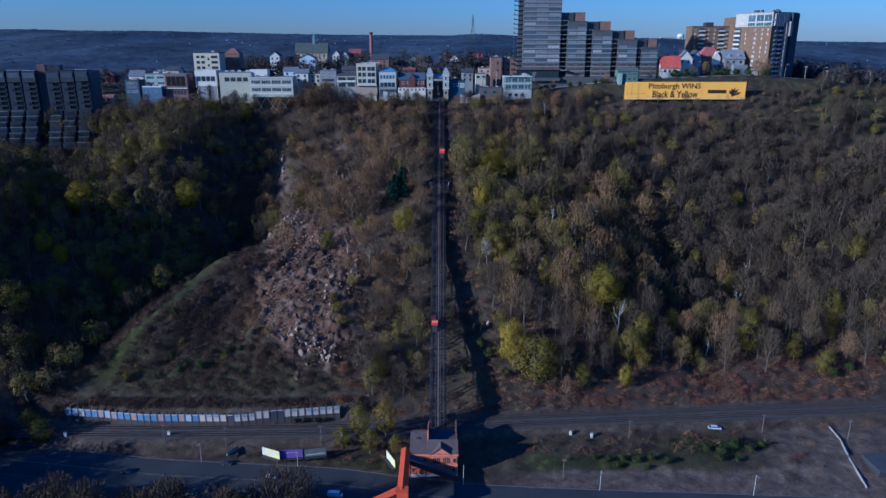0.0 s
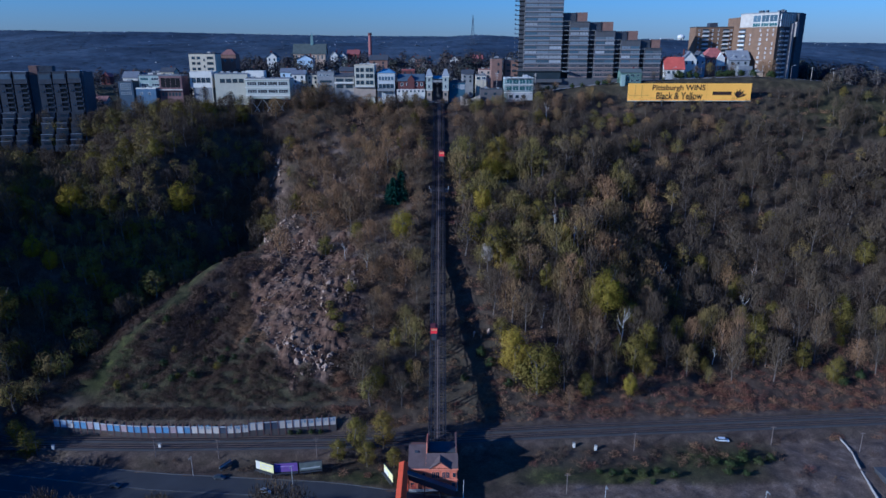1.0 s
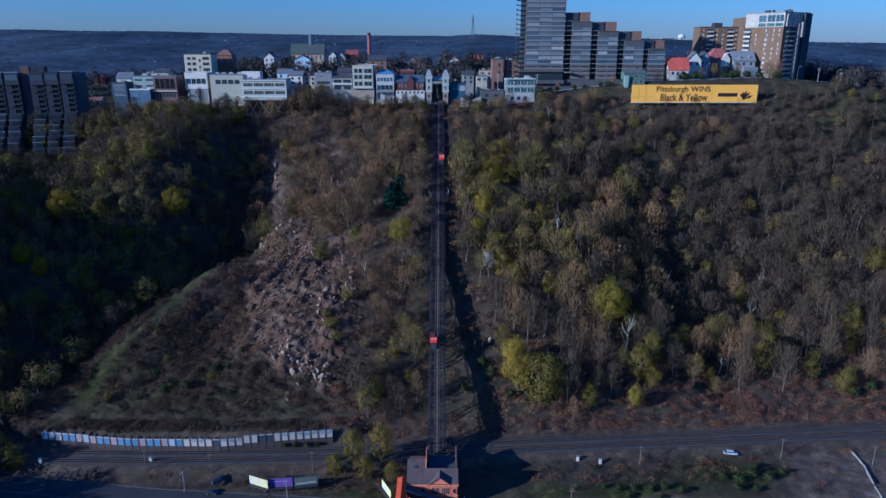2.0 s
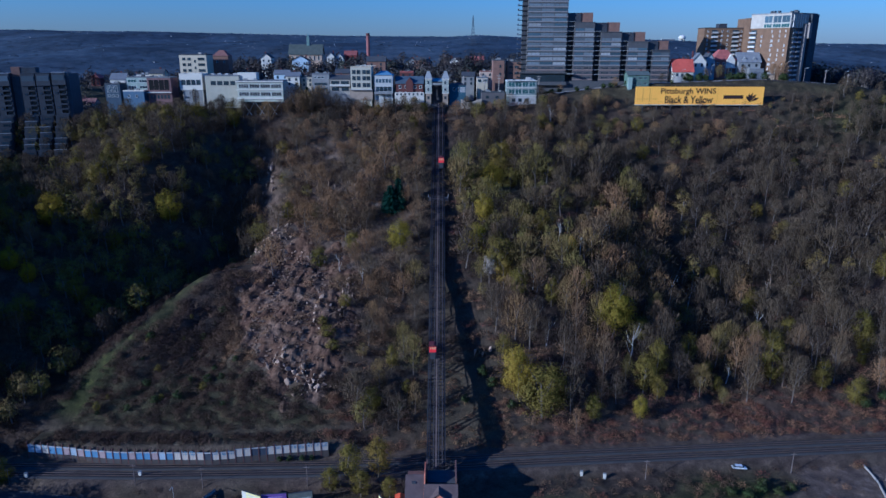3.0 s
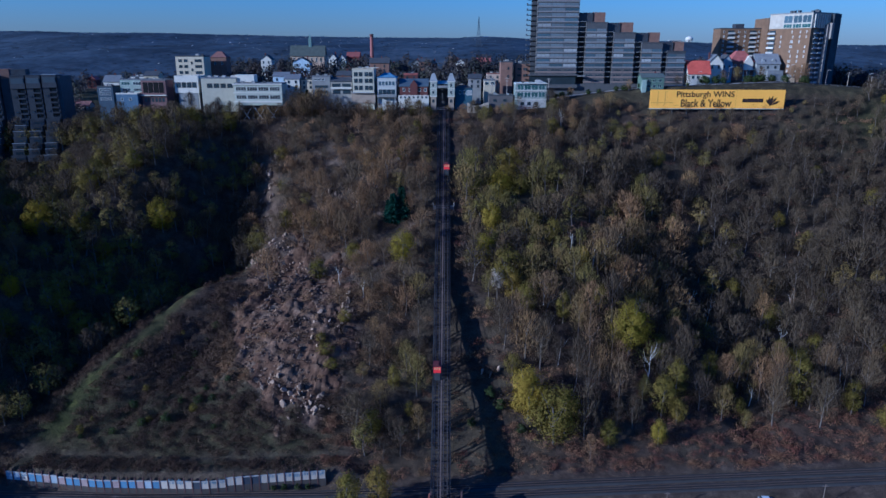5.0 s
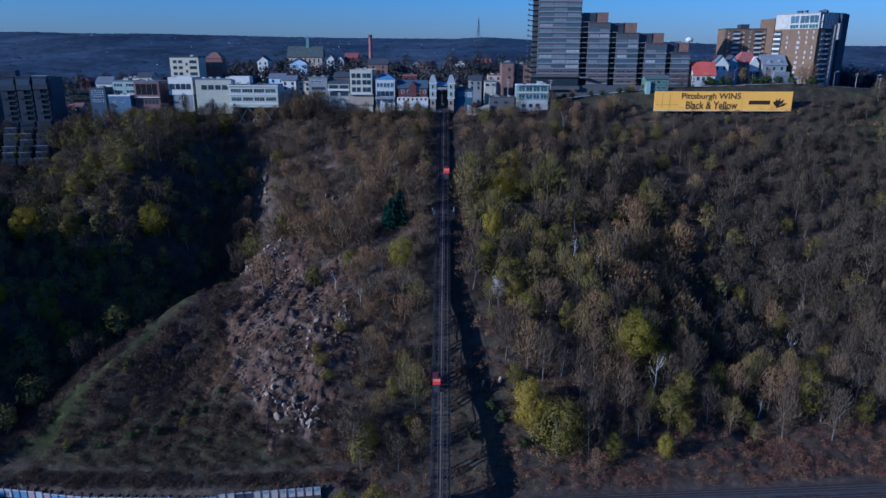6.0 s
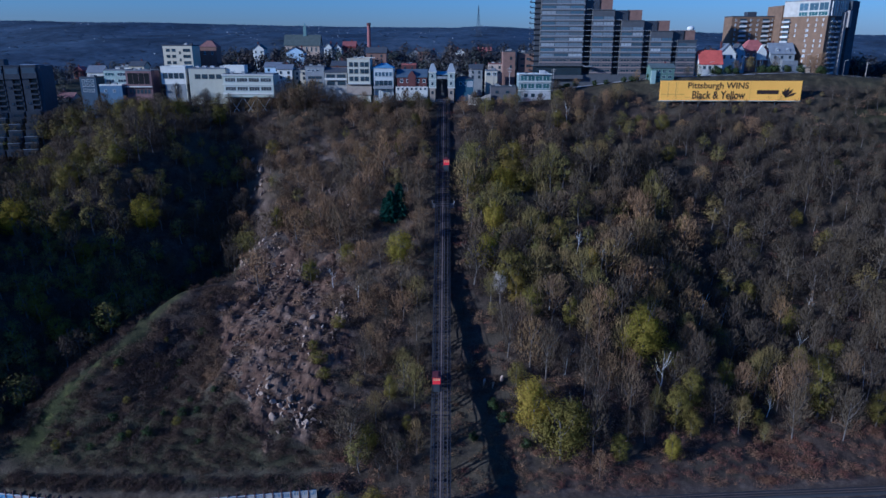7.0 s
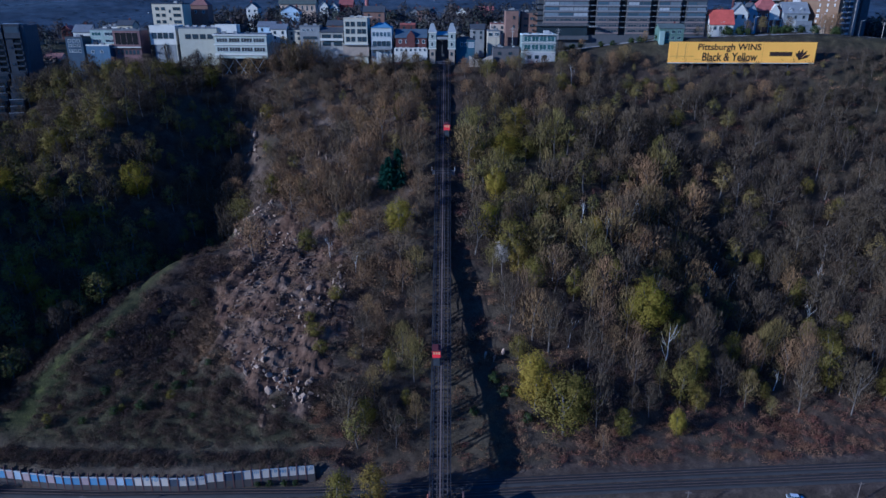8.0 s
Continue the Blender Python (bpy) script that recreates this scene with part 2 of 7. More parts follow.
def rough(x, y):
    """Small humps of the ground, larger on the rocky face."""
    flat = ss(6, 14, np.abs(y - rail_mid(x) + 2)) * ss(2, 8, y - road_edge(x))
    k = flat * (0.5 + 0.4 * rock_mask(x, y)) * ss(1500, 300, y)
    w = np.sin(x * 0.31 + 1.7 * np.sin(y * 0.23)) * np.sin(y * 0.37 + 1.3 * np.sin(x * 0.19)) + 0.6 * np.sin(x * 0.83 + y * 0.6 + np.sin(y * 0.9)) * np.sin(y * 0.71 - x * 0.4)
    f = np.sin(x * 0.011 + 2 * np.sin(y * 0.004)) * np.sin(y * 0.006 + 1.5 * np.sin(x * 0.007)) + 0.5 * np.sin(x * 0.031 + y * 0.013) * np.sin(y * 0.017 - x * 0.009)
    g = np.sin(0.5 * strip_d(x, y) + 1.6 * np.sin(0.11 * y) + 0.9 * np.sin(0.21 * x)) * (0.6 + 0.4 * np.sin(0.17 * y + 0.09 * x))
    k2 = ss(-176, -160, x) * ss(-58, -76, x) * ss(28, 38, y) * ss(112, 92, y) * ss(2, 9, strip_d(x, y))
    return k * w + 1.3 * k2 * g + 1.2 * f * ss(600, 1400, y)


def rock_mask(x, y):
    edge = 0.10 * np.sin(x * 0.41 + y * 0.23) + 0.08 * np.sin(y * 0.53 - x * 0.19)
    u, v = (x + 71 + 0.16 * (y - 82)) / 29, (y - 83) / 46
    m = ss(1.12, 0.86, np.sqrt(u * u + v * v) + edge)
    up = 0.7 * bell(x, y, -97, 150, 9, 16) + 0.75 * bell(x, y, -58, 157, 20, 8) + 0.75 * bell(x, y, -104, 178, 7, 20)
    return np.clip(m + np.clip(1.6 * up - 0.35, 0, 1), 0, 1)


def full_z(x, y):
    return ground_z(x, y) + rough(np.asarray(x, float), np.asarray(y, float))


GX = axis(-330, 330, 2.5, (-3600, 3600))
GY = axis(-60, 250, 2.5, (-1500, 4480))
XX, YY = np.meshgrid(GX, GY)
ZZ = full_z(XX, YY)
nx, ny = len(GX), len(GY)
idx = np.arange(nx * ny).reshape(ny, nx)
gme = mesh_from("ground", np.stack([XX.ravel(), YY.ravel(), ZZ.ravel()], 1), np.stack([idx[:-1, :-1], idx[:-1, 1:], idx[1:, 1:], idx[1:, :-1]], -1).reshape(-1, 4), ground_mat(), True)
x, y = XX.ravel(), YY.ravel()
wob = 3 * np.sin(x * 0.13) * np.sin(y * 0.17 + x * 0.05)
zones = {
    "grass": np.clip(0.8 * ss(9, 3, np.abs(strip_d(x, y) - 2 + 4 * ss(70, 85, y) + 0.9 * wob)) * ss(28, 36, y) * ss(140, 125, y) + bell(x, y, -53, 61, 8, 11)
                     + ss(10, 14, y) * ss(58, 40, y + 2 * wob) * ss(-180, -160, x) * ss(-40, -60, x) * 0.5
                     + 1.2 * bell(x, y + 0.5 * wob, 72, -14, 24, 6) + 1.2 * bell(x, y + wob, 112, -4, 22, 9) + 0.8 * bell(x, y, 40, -14, 10, 6)
                     + bell(x, y, -30, -14, 22, 6) + 0.35 * ss(208, 216, y) * ss(240, 225, y) * ss(60, 90, x)
                     + 0.8 * bell(x, y, 262, 195, 45, 16) + 0.6 * ss(240, 260, y) * ss(420, 330, y), 0, 1),
    # first term lightens the middle slope: its sunlit warmth painted as soil
    "soil": np.clip(0.85 * ss(-92, -70, x + wob) * ss(-8, -22, x) * ss(90, 112, y) * ss(196, 180, y + wob) + 0.45 * ss(12, 8, np.abs(y - rail_mid(x) - 1)) + ss(2.2, 1.0, np.abs(y - 23.5 - 0.0006 * (x + 100) ** 2 + 0.2 * wob)) * ss(-190, -172, x) * ss(-35, -55, x) * 0.35
                    + ss(24, 40, x) * ss(-17, -20, y + 0.5 * wob) + ss(128, 150, x + 3 * wob) * ss(rail_mid(x) - 8, rail_mid(x) - 14, y) + ss(0, -3, y - road_edge(x)), 0, 1),
    "rock": rock_mask(x, y),
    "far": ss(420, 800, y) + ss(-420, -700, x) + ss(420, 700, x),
}
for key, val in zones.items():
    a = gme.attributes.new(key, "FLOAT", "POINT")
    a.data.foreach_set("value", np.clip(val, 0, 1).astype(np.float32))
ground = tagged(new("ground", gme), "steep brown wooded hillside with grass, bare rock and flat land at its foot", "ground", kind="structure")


def ribbon(mid, w0, w1, x0, x1, step, lift, flat=None):
    """A strip of ground surface that follows a line."""
    xs = np.arange(x0, x1 + 0.1, step)
    v, f = [], []
    for i, q in enumerate(xs):
        c = float(mid(q))
        for w in (w0, w1):
            v.append((q, c + w, (flat if flat is not None else float(full_z(q, c + w))) + lift))
        if i:
            f.append((2 * i - 2, 2 * i, 2 * i + 1, 2 * i - 1))
    return v, f


asphalt = surf("asphalt", (0.04, 0.039, 0.04), 0.85, big=0.08, fine=2.0, var=0.25)
v, f = ribbon(road_edge, -34, -1.5, -600, 600, 6, 0.06, 0.0)
road = tagged(new("road", mesh_from("road", v, f, asphalt)), "worn grey asphalt riverside road below the hill", "road", kind="structure")
kerb_mat = surf("kerb_concrete", (0.09, 0.085, 0.08), 0.9)
bm = bmesh.new()
for q in range(-240, 240, 12):
    a, b = (q, float(road_edge(q)) - 1.3, 0.1), (q + 11.9, float(road_edge(q + 12)) - 1.3, 0.1)
    beam(bm, a, b, 0.35, 0.3)
me = bpy.data.meshes.new("kerb")
bm.to_mesh(me), bm.free()
me.materials.append(kerb_mat)
kerb = tagged(new("kerb", me), "low concrete kerb along the road", "kerb", kind="structure")
line_mat = surf("lane_paint", (0.16, 0.155, 0.15), 0.8, var=0.5, big=0.3)
for off, col in ((-11.5, line_mat), (-12.0, surf("yellow_lane_paint", (0.16, 0.13, 0.07), 0.8, var=0.5, big=0.3)), (-21.0, line_mat)):
    v, f = ribbon(road_edge, off - 0.08, off + 0.08, -300, 300, 6, 0.066, 0.0)
    part("lane_line", mesh_from("lane_line", v, f, col), col, road)

# railway: ballast bed, two tracks
ballast = surf("ballast", (0.05, 0.045, 0.041), 0.95, big=0.15, fine=3.0, bump=0.8, dist=0.1)
steel = surf("rail_steel", (0.20, 0.14, 0.10), 0.55, 0.6)
sleeper_mat = surf("sleeper_wood", (0.045, 0.038, 0.033), 0.9)
railway = thing("railway", 0, 0, 0, "two railway tracks on a ballast bed along the foot of the hill", "railway", kind="structure")
for off in (-2.9, 2.9):
    v, f = [], []
    xs = np.arange(-420, 421, 6.0)
    prof_b = [(-2.6, 0.05), (-1.7, 0.45), (1.7, 0.45), (2.6, 0.05)]
    for i, q in enumerate(xs):
        c = float(rail_mid(q)) + off
        v += [(q, c + a, float(ground_z(q, c)) + h - 0.1) for a, h in prof_b]
        if i:
            k = 4 * i
            f += [(k - 4 + j, k + j, k + j + 1, k - 3 + j) for j in range(3)]
    part("ballast_bed", mesh_from("ballast_bed", v, f, ballast), ballast, railway)
    for r in (-0.72, 0.72):
        bmr = bmesh.new()
        for i in range(len(xs) - 1):
            pa, pb = [(q, float(rail_mid(q)) + off + r, float(ground_z(q, float(rail_mid(q)) + off)) + 0.58) for q in (xs[i], xs[i + 1])]
            beam(bmr, pa, pb, 0.12, 0.18)
        part("rail", bmr, steel, railway)
    sv, sf = [], []
    for q in np.arange(-400, 400, 0.9):
        c = float(rail_mid(q)) + off
        z0 = float(ground_z(q, c)) + 0.36
        k = len(sv)
        sv += [(q + a, c + b, z0 + h) for h in (0.0, 0.13) for a, b in ((-0.14, -1.3), (0.14, -1.3), (0.14, 1.3), (-0.14, 1.3))]
        sf += [(k + 4, k + 5, k + 6, k + 7), (k, k + 1, k + 5, k + 4), (k + 1, k + 2, k + 6, k + 5), (k + 2, k + 3, k + 7, k + 6), (k + 3, k, k + 4, k + 7)]
    tagged(part("sleepers", mesh_from("sleepers", sv, sf, sleeper_mat), sleeper_mat, railway), kind="stuff")

# ---- trees ----
RNG = np.random.default_rng(7)


def unit(n):
    v = RNG.normal(size=(n, 3))
    return v / np.linalg.norm(v, axis=1, keepdims=True)


def limb_tris(a, b, r0, r1, sides=5):
    """A tapered limb as triangles."""
    a, b = np.array(a, float), np.array(b, float)
    d = (b - a) / (np.linalg.norm(b - a) + 1e-9)
    u = np.cross(d, (0.3, 0.9, 0.1))
    u /= np.linalg.norm(u)
    w = np.cross(d, u)
    an = np.arange(sides) * 2 * np.pi / sides
    ring = np.cos(an)[:, None] * u + np.sin(an)[:, None] * w
    p, q = a + r0 * ring, b + r1 * ring
    pn, qn = np.roll(p, -1, 0), np.roll(q, -1, 0)
    return np.concatenate([np.stack([p, pn, qn], 1), np.stack([p, qn, q], 1)])


def skeleton_tris(h, r, forks, spread, bend=0.1, lean=0.0, sides=5):
    """Trunk and limbs of a tree of height h; gives triangles and the limbs' ends."""
    top = np.array([lean * h + bend * RNG.normal() * h * 0.3, bend * RNG.normal() * h * 0.3, h * 0.62])
    mid = top * (0.5, 0.5, 0.5) + RNG.normal(size=3) * (0.02 * h, 0.02 * h, 0)
    t = [limb_tris((0, 0, -1.2), mid, r, r * 0.72, sides + 1), limb_tris(mid, top, r * 0.72, r * 0.45, sides)]
    ends = []
    for i in range(forks):
        k = RNG.uniform(0.35, 1.0)
        base = mid + (top - mid) * max(0, (k - 0.45) / 0.55) if k > 0.45 else mid * (k / 0.5)
        an = 2 * np.pi * (i / forks + RNG.uniform(-0.1, 0.1))
        out = spread * RNG.uniform(0.55, 1.0)
        tip = base + np.array([np.cos(an) * out, np.sin(an) * out, RNG.uniform(0.22, 0.42) * h])
        kn = base + (tip - base) * 0.5 + np.array([np.cos(an), np.sin(an), -0.5]) * out * 0.12
        t += [limb_tris(base, kn, r * 0.34, r * 0.22, 4), limb_tris(kn, tip, r * 0.22, r * 0.06, 3)]
        ends += [kn, tip]
    return np.concatenate(t), np.array(ends)


def sliver_tris(c, d, length, width, face=None):
    """Thin twigs: triangles from c along d; face: the side that their flats turn to."""
    s = np.cross(d, unit(len(c)) if face is None else face)
    s /= np.linalg.norm(s, axis=1, keepdims=True) + 1e-9
    return np.stack([c - s * width[:, None] / 2, c + s * width[:, None] / 2, c + d * length[:, None]], 1)


def outward(c, mid, loose):
    """Directions out of a crown, shaken a little."""
    n = c - mid
    n = n / (np.linalg.norm(n, axis=1, keepdims=True) + 1e-9) + loose * unit(len(c))
    return n / (np.linalg.norm(n, axis=1, keepdims=True) + 1e-9)


def leaf_tris(c, size, face=None):
    a, b = unit(len(c)), unit(len(c))
    if face is not None:
        a = np.cross(face, a)
        a /= np.linalg.norm(a, axis=1, keepdims=True) + 1e-9
        b = np.cross(face, a)
    b -= a * (a * b).sum(1, keepdims=True)
    b /= np.linalg.norm(b, axis=1, keepdims=True) + 1e-9
    s = size[:, None]
    return np.stack([c + a * s * 0.6, c - a * s * 0.4 + b * s * 0.5, c - a * s * 0.4 - b * s * 0.5], 1)


def crown_points(n, h, spread, low=0.35, lumps=9):
    """Points in a lumpy crown with gaps."""
    lc = unit(lumps) * np.array([spread * 0.62, spread * 0.62, h * (1 - low) * 0.33])
    lc[:, 2] += h * (low + (1 - low) * 0.5)
    lr = RNG.uniform(0.24, 0.50, lumps) * spread * (1.0 if lumps < 14 else 0.86)
    k = RNG.integers(0, lumps, n)
    p = unit(n) * (RNG.uniform(0.35, 1.0, (n, 1)) ** 0.5)
    return lc[k] + p * lr[k][:, None] * np.array([1, 1, 0.85]), p


def plume_points(n, h, spread, low=0.12):
    """Points in a soft upright crown, thick in the middle and thin at the edge."""
    k = RNG.beta(1.7, 1.5, n)
    w = spread * np.sin(np.pi * np.clip(0.12 + 0.84 * k, 0, 1)) ** 0.7
    an, ra = RNG.uniform(0, 2 * np.pi, n), np.sqrt(RNG.uniform(0, 1, n)) ** 1.15
    lob = 1 + 0.28 * np.sin(3 * an + 3 * k + RNG.uniform(0, 6)) + 0.22 * np.sin(5 * an + 7 * k + RNG.uniform(0, 6))
    return np.stack([np.cos(an) * ra * w * lob, np.sin(an) * ra * w * lob, h * (low + (1 - low) * k)], 1)


def bare_tree(h, spread, twigs, width=0.2):
    wood, ends = skeleton_tris(h, 0.014 * h + 0.06, 7, spread * 0.8)
    c = plume_points(twigs, h, spread)
    d = c - np.array([0, 0, h * 0.25])
    d /= np.linalg.norm(d, axis=1, keepdims=True)
    d = 0.8 * d + 0.55 * unit(twigs) + np.array([0, 0, 0.55])
    d /= np.linalg.norm(d, axis=1, keepdims=True)
    face = outward(c, np.array([0, 0, h * 0.42]), 0.45)
    return wood, sliver_tris(c - d * 0.6, d, RNG.uniform(0.9, 2.1, twigs), RNG.uniform(0.6, 1.4, twigs) * width, face)


def leafy_tree(h, spread, leaves, size=0.6, low=0.3, lumps=12):
    wood, ends = skeleton_tris(h, 0.017 * h + 0.08, 6, spread * 0.6)
    c, p = crown_points(leaves, h, spread, low, lumps)
    m = leaves // 4
    c[:m] = plume_points(m, h, spread * 0.95, low)
    face = outward(c, np.array([0, 0, h * 0.5]), 0.0)
    face[m:] = 0.6 * face[m:] + 0.6 * p[m:]
    face = outward(face, 0.0, 0.4)
    return wood, leaf_tris(c, RNG.uniform(0.6, 1.4, leaves) * size, face)


def spruce_tree(h, spread, leaves):
    wood, _ = skeleton_tris(h, 0.02 * h, 3, 0.5)
    k = RNG.uniform(0.08, 1.0, leaves)
    an = RNG.uniform(0, 2 * np.pi, leaves)
    r = spread * (1 - k) * RNG.uniform(0.5, 1.0, leaves) * (0.75 + 0.25 * np.sin(k * 50))
    c = np.stack([np.cos(an) * r, np.sin(an) * r, k * h], 1)
    d = np.stack([np.cos(an), np.sin(an), np.full(leaves, -0.35)], 1)
    return wood, sliver_tris(c - 0.4 * d, d, RNG.uniform(0.9, 1.7, leaves), RNG.uniform(0.4, 0.8, leaves))


def shrub(h, spread, n, width=0.16):
    c = unit(n) * np.array([spread, spread, h * 0.5]) * (RNG.uniform(0.2, 1, (n, 1)) ** 0.5)
    c[:, 2] = np.abs(c[:, 2]) + 0.1 * h
    d = unit(n) + np.array([0, 0, 0.9])
    d /= np.linalg.norm(d, axis=1, keepdims=True)
    return sliver_tris(c - d * 0.3, d, RNG.uniform(0.6, 1.4, n), RNG.uniform(0.6, 1.4, n) * width, outward(c, np.array([0, 0, h * 0.1]), 0.5))


TWIG_TREE = [(0.064, 0.049, 0.033), (0.094, 0.071, 0.038), (0.215, 0.132, 0.052), (0.145, 0.122, 0.022)]
bark = surf("bark", (0.13, 0.11, 0.09), 0.95, big=0.6, fine=5.0)
pale_bark = surf("pale_bark", (0.42, 0.39, 0.34), 0.9, big=0.6, fine=5.0)
twig_m = foliage("twigs", TWIG_TREE, (0.8, 1.15), "tint", 0.15)
twig_o = foliage("bare_twigs", TWIG_TREE, (0.8, 1.15), "object", 0.1)
brush_m = foliage("brush_twigs", [(0.066, 0.043, 0.03), (0.098, 0.068, 0.038), (0.225, 0.14, 0.06), (0.118, 0.052, 0.034)], (0.88, 1.1), "tint", 0.15)
spring_o = foliage("spring_leaves", [(0.28, 0.205, 0.004), (0.26, 0.205, 0.004), (0.21, 0.168, 0.004), (0.33, 0.22, 0.004)], (0.85, 1.12), "object", 0.3)
olive_o = foliage("budding_leaves", [(0.14, 0.11, 0.014), (0.16, 0.128, 0.014), (0.132, 0.112, 0.012), (0.18, 0.13, 0.014)], (0.85, 1.12), "object", 0.25)
spruce_o = foliage("needles", [(0.022, 0.046, 0.028), (0.026, 0.05, 0.03), (0.024, 0.046, 0.026), (0.03, 0.05, 0.028)], (0.6, 1.2), "object", 0.05)
bloom_o = foliage("blossom", [(0.40, 0.34, 0.27), (0.44, 0.37, 0.29), (0.40, 0.35, 0.28), (0.44, 0.37, 0.31)], (0.7, 1.1), "object", 0.2)
green_o = foliage("green_leaves", [(0.04, 0.052, 0.016), (0.055, 0.066, 0.018), (0.045, 0.058, 0.018), (0.065, 0.07, 0.02)], (0.6, 1.2), "object", 0.2)


def tree_kind(name, makers, wood_mat, leaf_mat, crown="crown"):
    out = []
    for wood, leaf in makers:
        out.append((soup_mesh(name + "_trunk", wood, wood_mat), soup_mesh(name + "_crown", leaf, leaf_mat)))
    return name, out, crown


BARE = tree_kind("bare_tree", [bare_tree(19, s, 1150, 0.18) for s in (6.6, 7.8, 5.6, 7.2)], bark, twig_o)
PALE = tree_kind("pale_bare_tree", [bare_tree(15, s, 110, 0.14) for s in (3.5, 4.5, 3.0)], pale_bark, twig_o)
SPRING = tree_kind("spring_tree", [leafy_tree(14, s, 9000, 0.26, 0.0, 26) for s in (6.0, 6.8, 5.4)], bark, spring_o)
OLIVE = tree_kind("budding_tree", [leafy_tree(14, s, 3600, 0.34, 0.0, 26) for s in (5.6, 6.4, 5.0, 5.8)], bark, olive_o)
SPRUCE = tree_kind("spruce", [spruce_tree(12, 3.6, 1500)], bark, spruce_o)
BLOOM = tree_kind("blossom_tree", [leafy_tree(11, 4.2, 1500, 0.28)], bark, bloom_o)
GREEN = tree_kind("green_bush", [leafy_tree(6, 3.2, 600, 0.5, 0.05)], bark, green_o)
LABELS = {
    "bare_tree": ("bare grey-brown tree with a fine twiggy crown", "bare trees on the hillside"),
    "pale_bare_tree": ("slender bare tree with a pale trunk on the slope", "pale bare trees on the slope"),
    "spring_tree": ("tall broad tree in fresh yellow-green spring leaf", "yellow-green trees on the hillside"),
    "budding_tree": ("olive-brown budding tree on the wooded slope", "budding trees on the hillside"),
    "spruce": ("dark green conifer on the open slope", ""),
    "blossom_tree": ("small tree in white blossom among brown trees", ""),
    "green_bush": ("dense green bush near the foot of the slope", "green bushes"),
}
FIRST = {}


CLEAR = []


def plant(kind, x, y, size, wide=1.0, z=None):
    """One tree of a kind, standing on the ground; size 1 is about 14 m."""
    name, variants, crown = kind
    k = int(RNG.integers(len(variants)))
    m = pose(x, y, (float(full_z(x, y)) if z is None else z) - 0.15, 0, 0, float(RNG.uniform(0, 360))) @ Matrix.Diagonal((size * wide, size * wide, size, 1))
    if (name, k) not in FIRST:
        ob = new(name)
        label, group = LABELS[name]
        tagged(ob, label, "bush" if "bush" in name else "tree", group)
        part("trunk", variants[k][0], None, ob)
        part(crown, variants[k][1], None, ob)
        FIRST[(name, k)] = ob
        ob.matrix_basis = m
        return ob
    src = FIRST[(name, k)]
    ob = src.copy()
    scene.collection.objects.link(ob)
    for ch in src.children:
        c = ch.copy()
        scene.collection.objects.link(c)
        c.parent = ob
    ob.matrix_basis = m
    return ob


# trees that stand out: x, y, size, width
for px, py, s, w in ((80, 68, 1.6, 1.05), (33, 41, 1.45, 0.95), (86, 35, 0.75, 0.8), (22, 124, 1.1, 0.85), (17, 104, 1.05, 0.95), (27, 146, 1.0, 1.0), 
                     (65, 103, 0.7, 0.8), (-22, 107, 1.1, 0.9), (-204, 77, 0.75, 0.9), (-196, 76, 0.7, 0.8), (-203, 115, 1.15, 1.0), (-151, 137, 1.15, 1.0)):
    plant(SPRING, px, py, s * 1.24, w * 0.95)
    CLEAR.append((px, py))
# budding trees: on the main slope, on the wooded spur, and at the foot and crest
SLOPE_TREES = ((52, 118, 1.1, 0.8), (30, 152, 1.2, 1.0), (38, 148, 1.0, 1.0), (30, 86, 1.2, 0.9), (36, 80, 1.2, 0.9), (52, 76, 1.15, 0.75), (145, 118, 1.0, 0.9), (158, 102, 1.0, 0.7),
    (98, 54, 1.5, 0.7), (43, 33, 1.9, 1.05), (48, 37, 1.6, 0.95), (152, 57, 1.8, 0.85), (28, 92, 1.7, 1.0), (90, 46, 1.5, 0.8), (34, 160, 1.3, 1.3), (-53, 61, 0.45, 1.7),
    (-50, 56, 0.4, 1.6), (-56, 66, 0.4, 1.5), (96, 44, 1.0, 0.8))
SPUR_TREES = ((-47, 78, 0.6, 1.1), (-205, 48, 1.3, 1.1), (-171, 111, 1.0, 1.0), (-176, 80, 1.1, 1.0), (-168, 77, 1.0, 0.9), (-193, 63, 1.1, 1.0), (-195, 39, 0.9, 1.0),
    (-166, 187, 1.1, 1.2), (-180, 173, 1.1, 1.2), (-192, 165, 1.1, 1.2), (-216, 170, 1.1, 1.1), (-150, 192, 1.0, 1.2), (-129, 196, 0.9, 1.1), (-188, 140, 1.1, 1.2),
    (-168, 150, 1.0, 1.2), (-184, 118, 1.0, 1.1), (-222, 130, 1.0, 1.1), (-216, 100, 1.0, 1.1), (-64, 108, 0.9, 1.1))
FOOT_TREES = ((-25, 1, 1.35, 0.8), (-36, 0, 1.2, 1.0), (-31, -6, 0.9, 1.1), (-43, -4, 0.8, 1.1), (-20, -8, 0.7, 1.0), (-172, 0, 1.0, 1.0), (-160, 200, 0.8, 1.1), (-172, 196, 0.7, 1.2),
    (-18, 186, 0.8, 1.0), (-12, 200, 0.6, 1.1), (186, 46, 1.0, 0.9), (70, 84, 1.0, 0.8), (124, 62, 0.8, 0.8), (-180, 6, 0.8, 1.0), (60, 185, 0.8, 1.0), (118, 188, 0.8, 1.1),
    (-190, 150, 1.1, 1.0), (-228, 108, 1.1, 1.0))
for px, py, s, w in SLOPE_TREES + SPUR_TREES + FOOT_TREES:
    plant(OLIVE, px, py, s, w)
    if s > 0.9 and px > -30:
        CLEAR.append((px, py))
